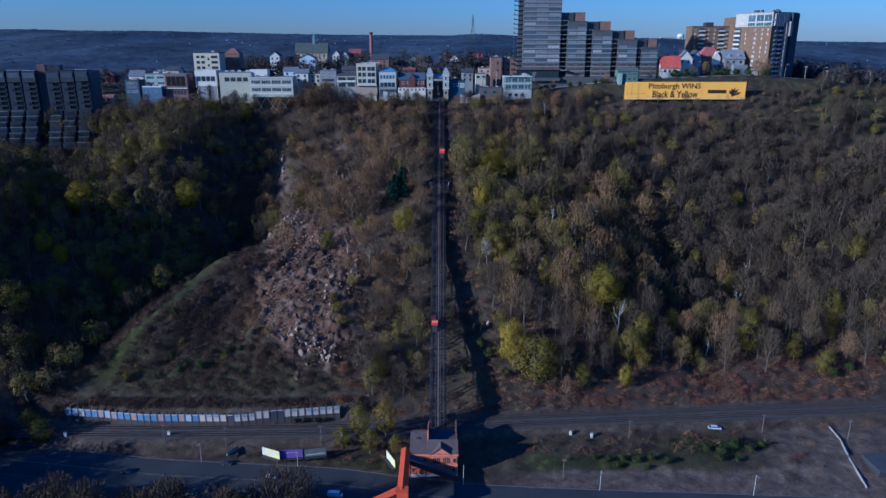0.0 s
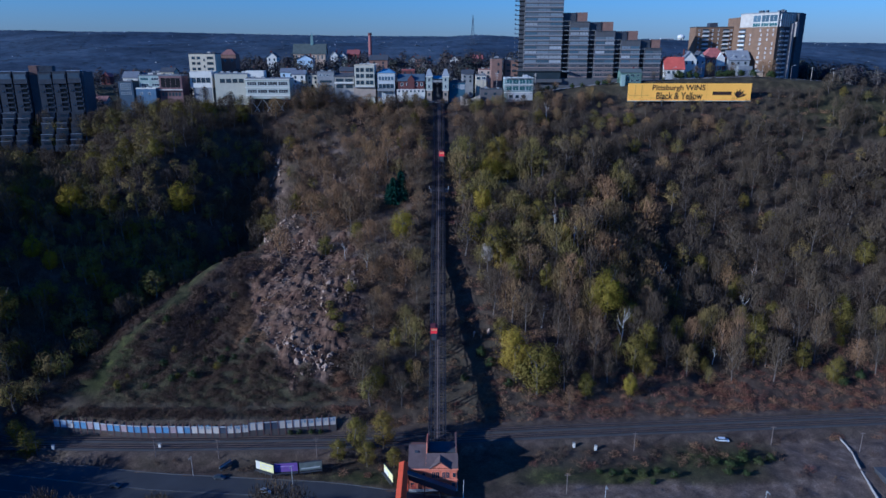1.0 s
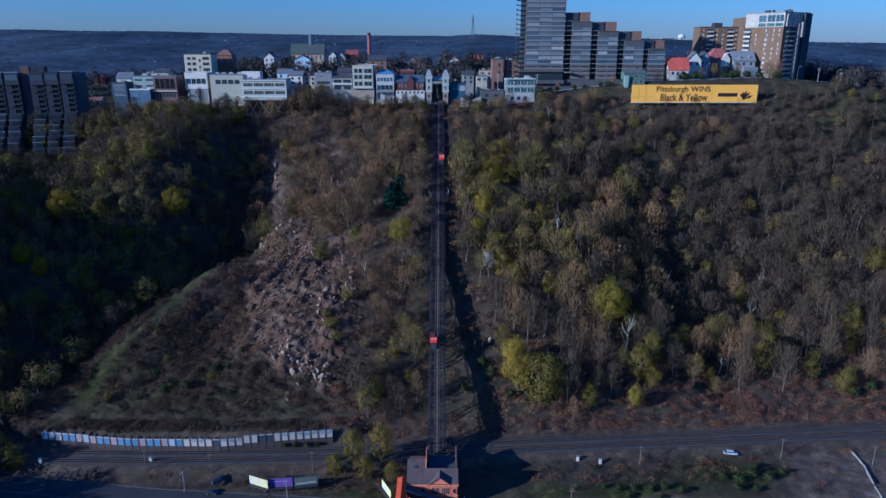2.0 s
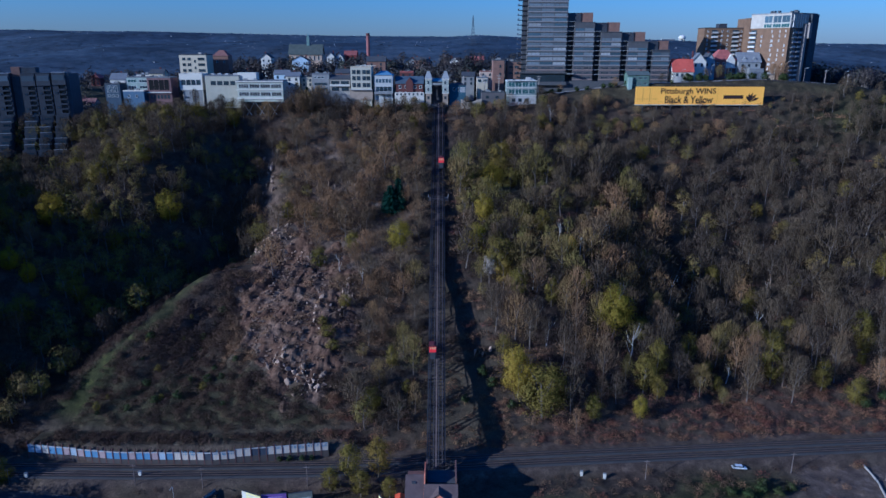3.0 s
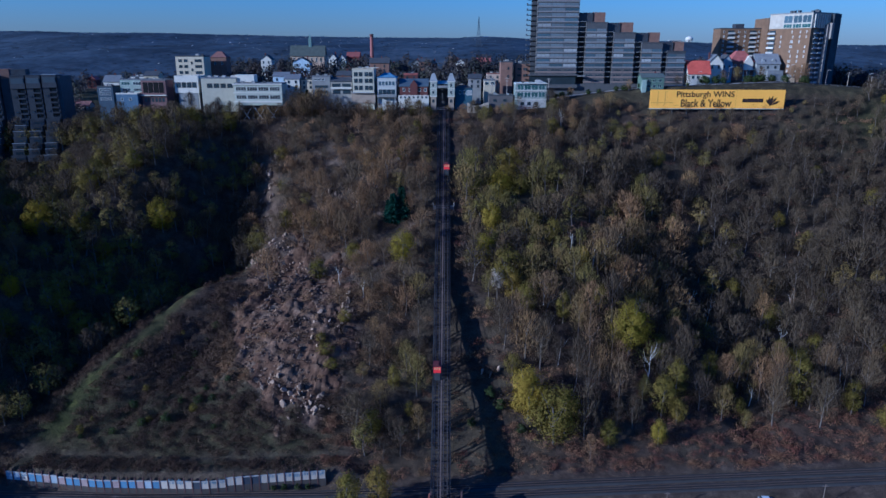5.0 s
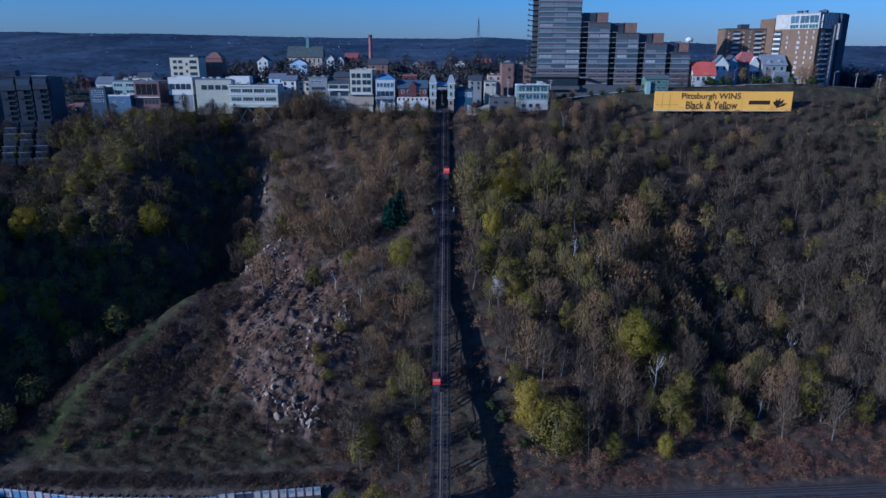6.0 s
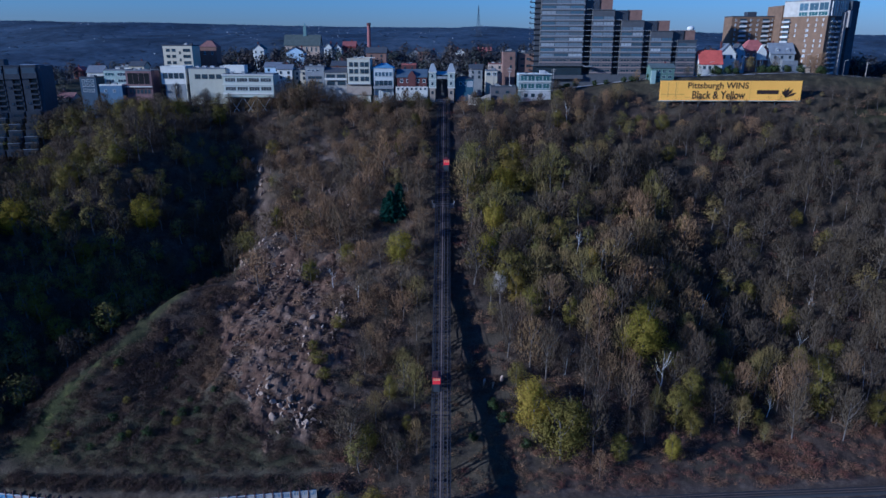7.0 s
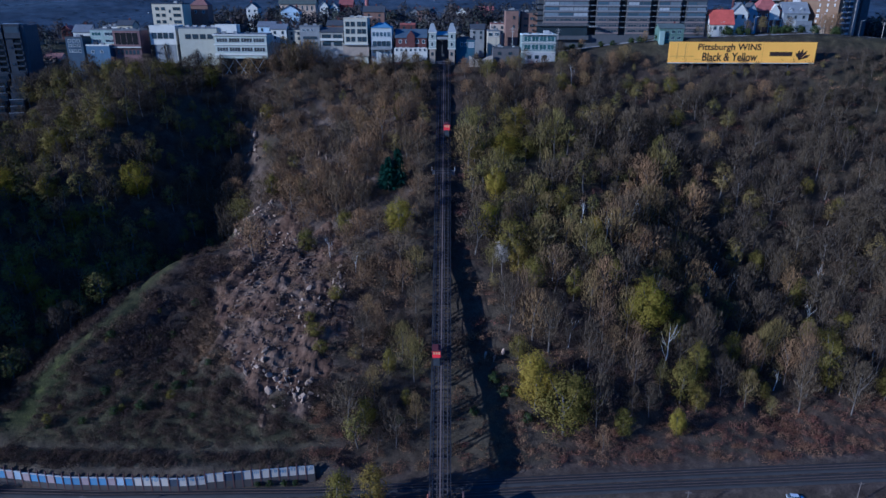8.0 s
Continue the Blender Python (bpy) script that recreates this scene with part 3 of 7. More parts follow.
for i in range(34):      # hedges and bushes along the hilltop road
    px, py = (float(RNG.uniform(160, 236)), float(RNG.uniform(233.5, 235.4))) if i < 18 else (float(RNG.uniform(64, 150)), float(RNG.uniform(225, 228)))
    plant(GREEN, px, py, float(RNG.uniform(0.6, 1.0)) if i < 18 else float(RNG.uniform(0.4, 0.7)), 1.1)
for i in range(46):      # dark bushes scattered over the open slope
    px, py = float(RNG.uniform(-158, -84)), float(RNG.uniform(30, 104))
    if strip_d(px, py) > 10 and rock_mask(px, py) < 0.3:
        plant(GREEN if i % 3 else OLIVE, px, py, float(RNG.uniform(0.3, 0.75)) * (1.0 if i % 3 else 0.5), 1.1)
plant(BLOOM, 23, 88, 1.45, 0.75)
plant(SPRUCE, -28, 131, 1.35, 1.3)
plant(SPRUCE, -24, 133, 1.45, 1.2)
plant(SPRUCE, -31, 134, 0.9, 1.2)
plant(SPRUCE, -86, 212, 1.0, 0.9)
for px, py, s in ((62, -12, 0.6), (67, -14, 0.7), (73, -13, 0.75), (79, -14, 0.8), (85, -13, 0.75), (91, -15, 0.7), (70, -17, 0.6), (82, -18, 0.6), (110, -6, 0.9), (116, -8, 1.0), (122, -5, 1.0), (128, -7, 0.9), (134, -4, 0.9), (125, 0, 0.8), (113, -13, 0.8), (120, -14, 0.7), (22, 44, 0.9), (30, 36, 0.8), (10, 38, 0.7), (190, 45, 1.0), (200, 48, 0.9), (-18, 34, 0.7), (18, 48, 0.9), (-66, 11.2, 0.45), (-62, 11.6, 0.5), (-57, 12, 0.45), (-53, 12.5, 0.4)):
    plant(GREEN, px, py, s * (0.7 if py < 5 else 1.0), 1.3 if py < 5 else 1.0)
for px, py, s in ((86, 58, 1.35), (70, 104, 1.1), (78, 112, 1.2), (90, 108, 1.2), (84, 118, 1.1), (98, 112, 1.1), (110, 110, 1.1), (104, 120, 1.0), (118, 104, 1.1), (60, 112, 1.0), (100, 60, 1.0), (128, 104, 1.0), (140, 96, 1.0),
                  (160, 92, 1.0), (172, 110, 1.0), (-40, 92, 0.8), (-52, 100, 0.8), (58, 186, 0.8), (66, 190, 0.8), (134, 62, 0.9), (150, 66, 0.9), (178, 70, 0.9), (44, 84, 0.8), (48, 60, 0.9)):
    plant(PALE, px, py, s)


def wooded(x, y):
    """How thickly the trees stand."""
    s = (y - rail_mid(x) - 13)
    foot = np.interp(x, [60, 105, 190, 260], [0, 11, 9, 4])
    d = ss(foot, foot + 7, s) * ss(208, 204, y)
    d *= 1 - 0.93 * ss(0.15, 0.6, rock_mask(x, y))
    lane = np.interp(y, [11, 26, 36, 46, 56, 68, 81, 92, 105, 205], [12, 36, 33, 28, 24, 19, 13, 9, 7, 6])
    d *= (ss(6.5, 12, -2.5 - x) if x < -2.5 else ss(1, 4, x - lane)) if y < 206 else 1
    gap = math.sin(0.105 * x + 1.9 * math.sin(0.061 * y + 1.0)) * math.sin(0.12 * y + 1.6 * math.sin(0.071 * x)) + 0.5 * math.sin(0.23 * x - 0.17 * y)
    d *= 1 - 0.55 * ss(0.4, 0.8, gap)
    open_l = ss(-168, -158, x) * ss(-30, -46, x) * ss(110, 85, y)
    d *= 1 - open_l * (1 if strip_d(x, y) > -6 else 0)
    d *= ss(10, 15, abs(strip_d(x, y) + 4)) * (1 - ss(24, 16, strip_d(x, y)) * ss(-8, -4, strip_d(x, y)) * ss(70, 80, y)) if y < 136 else 1
    d *= 1 - 0.2 * ss(-92, -70, x) * ss(-10, -25, x) * ss(190, 165, y)
    d *= 0 if math.hypot((x + 90) / 22, (y - 118) / 17) < 1 else 1
    d *= 1 - 0.8 * bell(x, y, 262, 195, 40, 14)
    d *= 1 - 1.5 * min(0.66, float(bell(x, y, -28, 124, 9, 10)))
    return float(d)


WOOD_T, LEAF_T = [], []
for h, s in ((18, 7.2), (16, 8.6), (18, 6.2), (20, 6.4), (15, 7.6), (17, 8.0)):
    w, l = bare_tree(h, s, 960, 0.25)
    WOOD_T.append(w), LEAF_T.append(l)

BUD_T = [leafy_tree(15, s, 1100, 0.46, 0.1, 18) for s in (5.4, 6.2, 5.0)]


def turned(t, x, y, z, s, w, a):
    c, n = math.cos(a), math.sin(a)
    m = np.array([[c * s * w, -n * s * w, 0], [n * s * w, c * s * w, 0], [0, 0, s]])
    return t @ m.T + np.array([x, y, z])


spots, cells = [], {}
tries = 0
while tries < 36000:
    tries += 1
    tx, ty = float(RNG.uniform(-345, 330)), float(RNG.uniform(16, 208))
    if abs(tx) > 0.66 * (ty + 262) * 1.02 + 22:
        continue
    cell = (int(tx // 6.8), int(ty // 6.8))
    if (math.sin(cell[0] * 12.9898 + cell[1] * 78.233) * 43758.5453) % 1.0 > wooded(tx, ty):
        continue
    if any(abs(tx - a) < 5 and -13 < ty - b < 4 for a, b in CLEAR):
        continue
    if any(math.hypot(tx - a, ty - b) < (5.4 if tx < -100 or ty > 170 else 5.9 if ty > 105 else 6.8) for i in (-1, 0, 1) for j in (-1, 0, 1) for a, b in cells.get((cell[0] + i, cell[1] + j), ())):
        continue
    cells.setdefault(cell, []).append((tx, ty))
    spots.append((tx, ty))
wood, leaf, tint = [], [], []
singles = 0
for q, yy in ((-216, 203), (-209, 205), (-203, 200), (-197, 204), (-190, 202), (-220, 208), (-84, 207), (-78, 208), (-90, 206), (-225, 200), (-228, 212), (-222, 216)):
    spots.append((q, yy))
for q in range(-186, 60, 5):      # the edge of the woods below the houses
    if not (-16 < q < 10 or -126 < q < -98 or 40 < q):
        spots.append((q + float(RNG.uniform(-1.5, 1.5)), 202.5 + float(RNG.uniform(-2.5, 2.5))))
for i in range(310):      # river bank trees below the road; unseen trees on the west flat, for shade
    spots.append((float(RNG.uniform(-330, -45)), float(RNG.uniform(-66, -48))) if i < 180 else (float(RNG.uniform(-320, -188)), float(RNG.uniform(-70, 8))))
for tx, ty in spots:
    near_foot = ty < 75
    size = float(RNG.uniform(0.55, 1.3 if ty < 160 and tx > 0 else 1.1)) * ((0.38 if 100 < tx < 215 and ty > 196 else 0.5 if 100 < tx < 215 else 0.68) if ty > 188 else 0.82 if ty > 165 else 1.0)
    if ty < 14:
        size = float(RNG.uniform(1.1, 1.5) if tx < -185 else RNG.uniform(0.95, 1.35))
    if 199 < ty < 206 and -188 < tx < 40:
        size = max(0.3, (135.0 + float(RNG.uniform(-1.5, 1.5)) - float(full_z(tx, ty))) / 17.5)
    if ty > 198 and (tx < -185 or -95 < tx < -76):
        size = float(RNG.uniform(0.75, 0.95))
    r = RNG.uniform()
    if near_foot and singles < 150 and tx > -30:
        plant(BARE if r < 0.8 else OLIVE, tx, ty, size, float(RNG.uniform(0.7, 0.95)))
        singles += 1
        continue
    if r > 0.95 and tx > -115:
        plant(OLIVE, tx, ty, size, 1.0)
        continue
    if r > (0.3 if ty < 14 else 0.35 if tx < -115 else 0.55 if 8 < tx < 70 and 80 < ty < 170 else 0.86 if tx > 8 else 0.9):      # budding trees deep in the woods
        args = (tx, ty, float(full_z(tx, ty)) - 0.2, size, float(RNG.uniform(0.9, 1.3)), float(RNG.uniform(0, 6.28)))
        k = int(RNG.integers(3))
        wood.append(turned(BUD_T[k][0], *args))
        leaf.append(turned(BUD_T[k][1], *args))
        # below y 14 the dark tint range stands for shade on the bank
        tint.append(np.full(len(BUD_T[k][1]), float(RNG.uniform(0.9, 1.0)) if ty > 14 else float(RNG.uniform(0.1, 0.4))))
        continue
    k = int(RNG.integers(len(WOOD_T)))
    args = (tx, ty, float(full_z(tx, ty)) - 0.2, size, float(RNG.uniform(0.75, 1.25)), float(RNG.uniform(0, 6.28)))
    wood.append(turned(WOOD_T[k], *args))
    leaf.append(turned(LEAF_T[k], *args))
    u = float(RNG.uniform())
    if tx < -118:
        # west trees keep to dark tints that carry the shade over the spur
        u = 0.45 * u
    elif (8 < tx < 70 and 80 < ty < 165 and u > 0.5):
        u = 0.72 + 0.28 * u      # greener by the gully and beside the track
    elif -95 < tx < -10 and 90 < ty < 195:
        u = 0.4 + 0.4 * u       # rust-coloured scrub
    elif tx > 110:
        # tints lowered eastward: deep shadows and edge falloff put into the colour
        u = 0.4 * u if u < 0.8 or tx > 170 else u - 0.1
    if ty < 14:
        # bank trees darkened, their shade painted by tint
        u = 0.25 * u
    tint.append(np.full(len(LEAF_T[k]), u))
wood, leaf, tint = np.concatenate(wood), np.concatenate(leaf), np.concatenate(tint)
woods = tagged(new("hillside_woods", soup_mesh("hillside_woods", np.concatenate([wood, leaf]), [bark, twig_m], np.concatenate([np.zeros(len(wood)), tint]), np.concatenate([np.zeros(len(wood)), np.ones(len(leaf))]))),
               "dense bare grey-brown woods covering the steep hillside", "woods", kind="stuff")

# brush and dead stalks over the open ground
SHR = [shrub(2.4, 2.5, 96, 0.125), shrub(1.7, 2.9, 90, 0.125), shrub(3.2, 2.2, 100, 0.125)]


def brushy(x, y):
    """How thickly the brush grows."""
    if abs(x) > 0.66 * (y + 262) + 10 or abs(y - float(rail_mid(x))) < 9.5 or y < float(road_edge(x)) + 3 or abs(x + 2.5) < 4:
        return 0.0
    if -24 < x < 34 and y < 4 or -172 < x < -40 and (7 < y < 13 or abs(y - 23.5 - 0.0006 * (x + 100) ** 2) < 1.6) or y < 140 and -3.0 - 4 * float(ss(70, 85, y)) < float(strip_d(x, y)) < 4.5:
        return 0.0
    if -170 < x < -45 and 14 < y < 36:
        return 0.6
    if y < 10:
        return 0.7 if (y > -8 or x < 0) and x < 118 else 0.10
    return (1 - 0.9 * float(rock_mask(x, y))) * (1.0 if y < 62 or -110 < x < -10 else 0.45)


leaf, tint = [], []
n = 0
while n < 6600:
    tx, ty = float(RNG.uniform(-250, 250)), float(RNG.uniform(-24, 206)) if n % 5 else float(RNG.uniform(12, 70))
    if n % 4 == 1:
        tx, ty = float(RNG.uniform(-175, -45)), float(RNG.uniform(13, 100))
    if RNG.uniform() > brushy(tx, ty):
        continue
    n += 1
    k = int(RNG.integers(3))
    leaf.append(turned(SHR[k], tx, ty, float(full_z(tx, ty)) - 0.1, float(RNG.uniform(0.6, 1.3)) * (1.4 if ty > 60 else 0.95), float(RNG.uniform(0.8, 1.3)), float(RNG.uniform(0, 6.28))))
    u = float(RNG.uniform())
    # brush west of -45 darkened, shadow among the stalks put into the tint
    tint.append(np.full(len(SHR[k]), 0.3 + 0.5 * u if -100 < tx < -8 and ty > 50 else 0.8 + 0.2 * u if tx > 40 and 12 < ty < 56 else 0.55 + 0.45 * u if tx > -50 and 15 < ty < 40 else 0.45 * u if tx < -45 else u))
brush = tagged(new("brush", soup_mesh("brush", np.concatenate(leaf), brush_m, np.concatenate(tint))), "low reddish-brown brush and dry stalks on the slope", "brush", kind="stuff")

# trees among the houses and in the valley behind
wood, leaf, tint = [], [], []
n = 0
FAR_T = [leafy_tree(15, 5.4, 220, 0.95, 0.02, 18), leafy_tree(16, 4.8, 220, 0.95, 0.02, 18), leafy_tree(14, 5.8, 220, 0.95, 0.02, 18)]
while n < 1500:
    ty = 226 + 1000 * float(RNG.uniform()) ** 2.0
    tx = float(RNG.uniform(-1, 1)) * 0.7 * (ty + 262)
    if (50 < tx < 152 and ty < 262) or (ty < 240 and -230 < tx < 60) or (150 < tx < 275 and ty < 285) or (ty < 300 and RNG.uniform() < 0.1):
        continue
    k = n % 3
    args = (tx, ty, float(full_z(tx, ty)) - 0.2, float(RNG.uniform(0.5, 1.0)) * (1 + ty / 1600), 1.1, float(RNG.uniform(0, 6.28)))
    wood.append(turned(FAR_T[k][0], *args))
    leaf.append(turned(FAR_T[k][1], *args))
    tint.append(np.full(len(FAR_T[k][1]), RNG.uniform()))
    n += 1
for i in range(270):      # between the houses behind the street
    tx, ty = float(RNG.uniform(-235, 45)), float(RNG.uniform(243, 345))
    args = (tx, ty, float(full_z(tx, ty)) - 0.2, float(RNG.uniform(0.9, 1.5)), 1.0, float(RNG.uniform(0, 6.28)))
    wood.append(turned(FAR_T[i % 3][0], *args))
    leaf.append(turned(FAR_T[i % 3][1], *args))
    tint.append(np.full(len(FAR_T[i % 3][1]), RNG.uniform()))
for i in range(240):      # thick woods east of the overlook, and trees round its houses
    tx, ty = (float(RNG.uniform(272, 430)), float(RNG.uniform(246, 430))) if i < 190 else (float(RNG.uniform(160, 236)), float(RNG.uniform(268, 290)))
    args = (tx, ty, float(full_z(tx, ty)) - 0.2, float(RNG.uniform(0.7, 1.35)) * (1.15 if ty > 300 else 0.8), 1.1, float(RNG.uniform(0, 6.28)))
    wood.append(turned(FAR_T[i % 3][0], *args))
    leaf.append(turned(FAR_T[i % 3][1], *args))
    tint.append(np.full(len(FAR_T[i % 3][1]), RNG.uniform()))
wood, leaf, tint = np.concatenate(wood), np.concatenate(leaf), np.concatenate(tint)
# twigs behind the houses darkened and cooled, haze painted into them
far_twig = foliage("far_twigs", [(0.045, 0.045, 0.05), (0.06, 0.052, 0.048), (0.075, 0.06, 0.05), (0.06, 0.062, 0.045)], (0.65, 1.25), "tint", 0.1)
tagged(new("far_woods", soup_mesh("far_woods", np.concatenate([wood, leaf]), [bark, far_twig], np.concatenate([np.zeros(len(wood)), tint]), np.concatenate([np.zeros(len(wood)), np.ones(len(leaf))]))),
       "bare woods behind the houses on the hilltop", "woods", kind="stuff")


gc = unit(44) * np.array([16, 16, 4]) * (RNG.uniform(0.3, 1, (44, 1)) ** 0.5)
grove = leaf_tris(gc + np.array([0, 0, 2]), RNG.uniform(2.4, 4.6, 44), outward(gc, np.array([0, 8.0, -12.0]), 0.3))
leaf, tint = [], []
for i in range(4200):
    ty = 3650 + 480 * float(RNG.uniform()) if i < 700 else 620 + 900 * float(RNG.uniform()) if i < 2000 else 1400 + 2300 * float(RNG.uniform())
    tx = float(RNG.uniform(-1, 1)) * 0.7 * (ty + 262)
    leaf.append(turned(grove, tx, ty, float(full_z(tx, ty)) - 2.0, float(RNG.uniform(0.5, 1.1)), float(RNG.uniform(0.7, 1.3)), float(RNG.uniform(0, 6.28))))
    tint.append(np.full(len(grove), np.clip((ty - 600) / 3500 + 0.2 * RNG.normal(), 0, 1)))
# groves turn paler and bluer with distance: painted haze
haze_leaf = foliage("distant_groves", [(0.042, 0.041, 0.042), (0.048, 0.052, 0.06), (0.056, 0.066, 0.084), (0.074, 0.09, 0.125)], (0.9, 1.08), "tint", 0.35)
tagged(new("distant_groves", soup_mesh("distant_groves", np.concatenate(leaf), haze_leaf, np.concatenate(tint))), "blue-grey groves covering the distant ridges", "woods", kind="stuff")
# ---- buildings ----
WINMESH = {}


def window_at(parent, x, z, w, h, y=0.0, rz=0.0, frame_mat=None, pane_mat=None, name="window", bars=0, d=0.14):
    """A window on the wall plane y, facing -y: a frame proud of the wall, a pane set back in it, and bars."""
    fm, pm = frame_mat or surf("white_frame", (0.50, 0.50, 0.48), 0.6), pane_mat or glass("dark_glass")
    key = (round(w, 2), round(h, 2), fm.name, pm.name, bars, d)
    if key not in WINMESH:
        t = min(0.16, 0.12 * w)
        bm = boxes((-w / 2, w / 2, -d, 0.05, h / 2 - t, h / 2), (-w / 2, w / 2, -d - 0.08, 0.05, -h / 2, -h / 2 + t), (-w / 2, -w / 2 + t, -d, 0.05, -h / 2 + t, h / 2 - t), (w / 2 - t, w / 2, -d, 0.05, -h / 2 + t, h / 2 - t))
        for i in range(bars):
            q = -w / 2 + (i + 1) * w / (bars + 1)
            box(bm, q - 0.06, q + 0.06, -d + 0.02, 0.05, -h / 2 + t, h / 2 - t)
        a = bpy.data.meshes.new("window")
        bm.to_mesh(a), bm.free()
        a.materials.append(fm)
        bm = boxes((-w / 2 + t, w / 2 - t, -0.05, 0.0, -h / 2 + t, h / 2 - t))
        b = bpy.data.meshes.new("pane")
        bm.to_mesh(b), bm.free()
        b.materials.append(pm)
        WINMESH[key] = (a, b)
    a, b = WINMESH[key]
    ob = part(name, a, None, parent, at=pose(x, y, z, 0, 0, rz))
    part("pane", b, None, ob)
    return ob


def grid_windows(parent, xs, zs, w, h, y=0.0, **k):
    for z in zs:
        for q in xs:
            window_at(parent, q, z, w, h, y, **k)


def spread_over(x0, x1, n, margin=0.0):
    step = (x1 - x0 - 2 * margin) / n
    return [x0 + margin + step * (i + 0.5) for i in range(n)]


def flat_roof(parent, x0, x1, y0, y1, z, mat, lip=0.5, t=0.3):
    part("roof", boxes((x0 + t, x1 - t, y0 + t, y1 - t, z - 0.2, z)), mat, parent)
    part("parapet", boxes((x0, x1, y0, y0 + t, z - 0.25, z + lip), (x0, x1, y1 - t, y1, z - 0.25, z + lip), (x0, x0 + t, y0 + t, y1 - t, z - 0.25, z + lip), (x1 - t, x1, y0 + t, y1 - t, z - 0.25, z + lip)), mat, parent)


def gable_roof(parent, x0, x1, y0, y1, z, rise, mat, along="x", over=0.5, name="roof"):
    bm = bmesh.new()
    t = 0.3
    if along == "y":
        m = (x0 + x1) / 2
        prism(bm, [(x0 - over, z - 0.1), (m, z + rise), (x1 + over, z - 0.1), (x1 + over, z - 0.1 + t), (m, z + rise + t), (x0 - over, z - 0.1 + t)], y0 - over, y1 + over)
    else:
        m = (y0 + y1) / 2
        prism(bm, [(y0 - over, z - 0.1), (m, z + rise), (y1 + over, z - 0.1), (y1 + over, z - 0.1 + t), (m, z + rise + t), (y0 - over, z - 0.1 + t)], x0 - over, x1 + over)
        bmesh.ops.transform(bm, matrix=Matrix(((0, 1, 0, 0), (1, 0, 0, 0), (0, 0, 1, 0), (0, 0, 0, 1))), verts=bm.verts)
        bmesh.ops.recalc_face_normals(bm, faces=bm.faces)
    return part(name, bm, mat, parent)


def hip_roof(parent, x0, x1, y0, y1, z, rise, mat, over=0.4, name="roof", flat=0.3):
    bm = bmesh.new()
    a = [bm.verts.new(p) for p in ((x0 - over, y0 - over, z), (x1 + over, y0 - over, z), (x1 + over, y1 + over, z), (x0 - over, y1 + over, z))]
    mx, my = (x0 + x1) / 2, (y0 + y1) / 2
    hx, hy = max(0.1, (x1 - x0) / 2 * flat), max(0.1, (y1 - y0) / 2 * flat)
    b = [bm.verts.new(p) for p in ((mx - hx, my - hy, z + rise), (mx + hx, my - hy, z + rise), (mx + hx, my + hy, z + rise), (mx - hx, my + hy, z + rise))]
    bm.faces.new(a[::-1]), bm.faces.new(b)
    for i in range(4):
        j = (i + 1) % 4
        bm.faces.new((a[i], a[j], b[j], b[i]))
    bmesh.ops.recalc_face_normals(bm, faces=bm.faces)
    return part(name, bm, mat, parent)


def wall_with_gable(bm, x0, x1, y0, y1, z0, z1, rise, along):
    if along == "y":
        prism(bm, [(x0, z0), (x1, z0), (x1, z1), ((x0 + x1) / 2, z1 + rise), (x0, z1)], y0, y1)
    else:
        prism(bm, [(y0, z0), (y1, z0), (y1, z1), ((y0 + y1) / 2, z1 + rise), (y0, z1)], x0, x1)
        bmesh.ops.transform(bm, matrix=Matrix(((0, 1, 0, 0), (1, 0, 0, 0), (0, 0, 1, 0), (0, 0, 0, 1))), verts=bm.verts)
        bmesh.ops.recalc_face_normals(bm, faces=bm.faces)
    return bm


ROOFGREY = surf("grey_roofing", (0.14, 0.14, 0.15), 0.9)
# dark roofing; on recess and end walls the same colour stands for shade
ROOF_AND_SHADE = surf("dark_roofing_and_shade", (0.06, 0.06, 0.065), 0.9)
ROOFRED = surf("red_roofing", (0.20, 0.07, 0.055), 0.85)
WHITE = surf("white_paint", (0.55, 0.51, 0.42), 0.7, var=0.1)
CREAM = surf("cream_paint", (0.43, 0.37, 0.25), 0.75, var=0.12)
GREYW = surf("grey_siding", (0.22, 0.215, 0.205), 0.8)
CONCRETE = surf("concrete", (0.38, 0.36, 0.33), 0.9)
BRICK = surf("brown_brick", (0.18, 0.11, 0.075), 0.9, fine=8)
REDBRICK = surf("red_brick", (0.095, 0.04, 0.033), 0.9, fine=8)
STEELDARK = surf("dark_steel", (0.06, 0.06, 0.065), 0.6, 0.4)


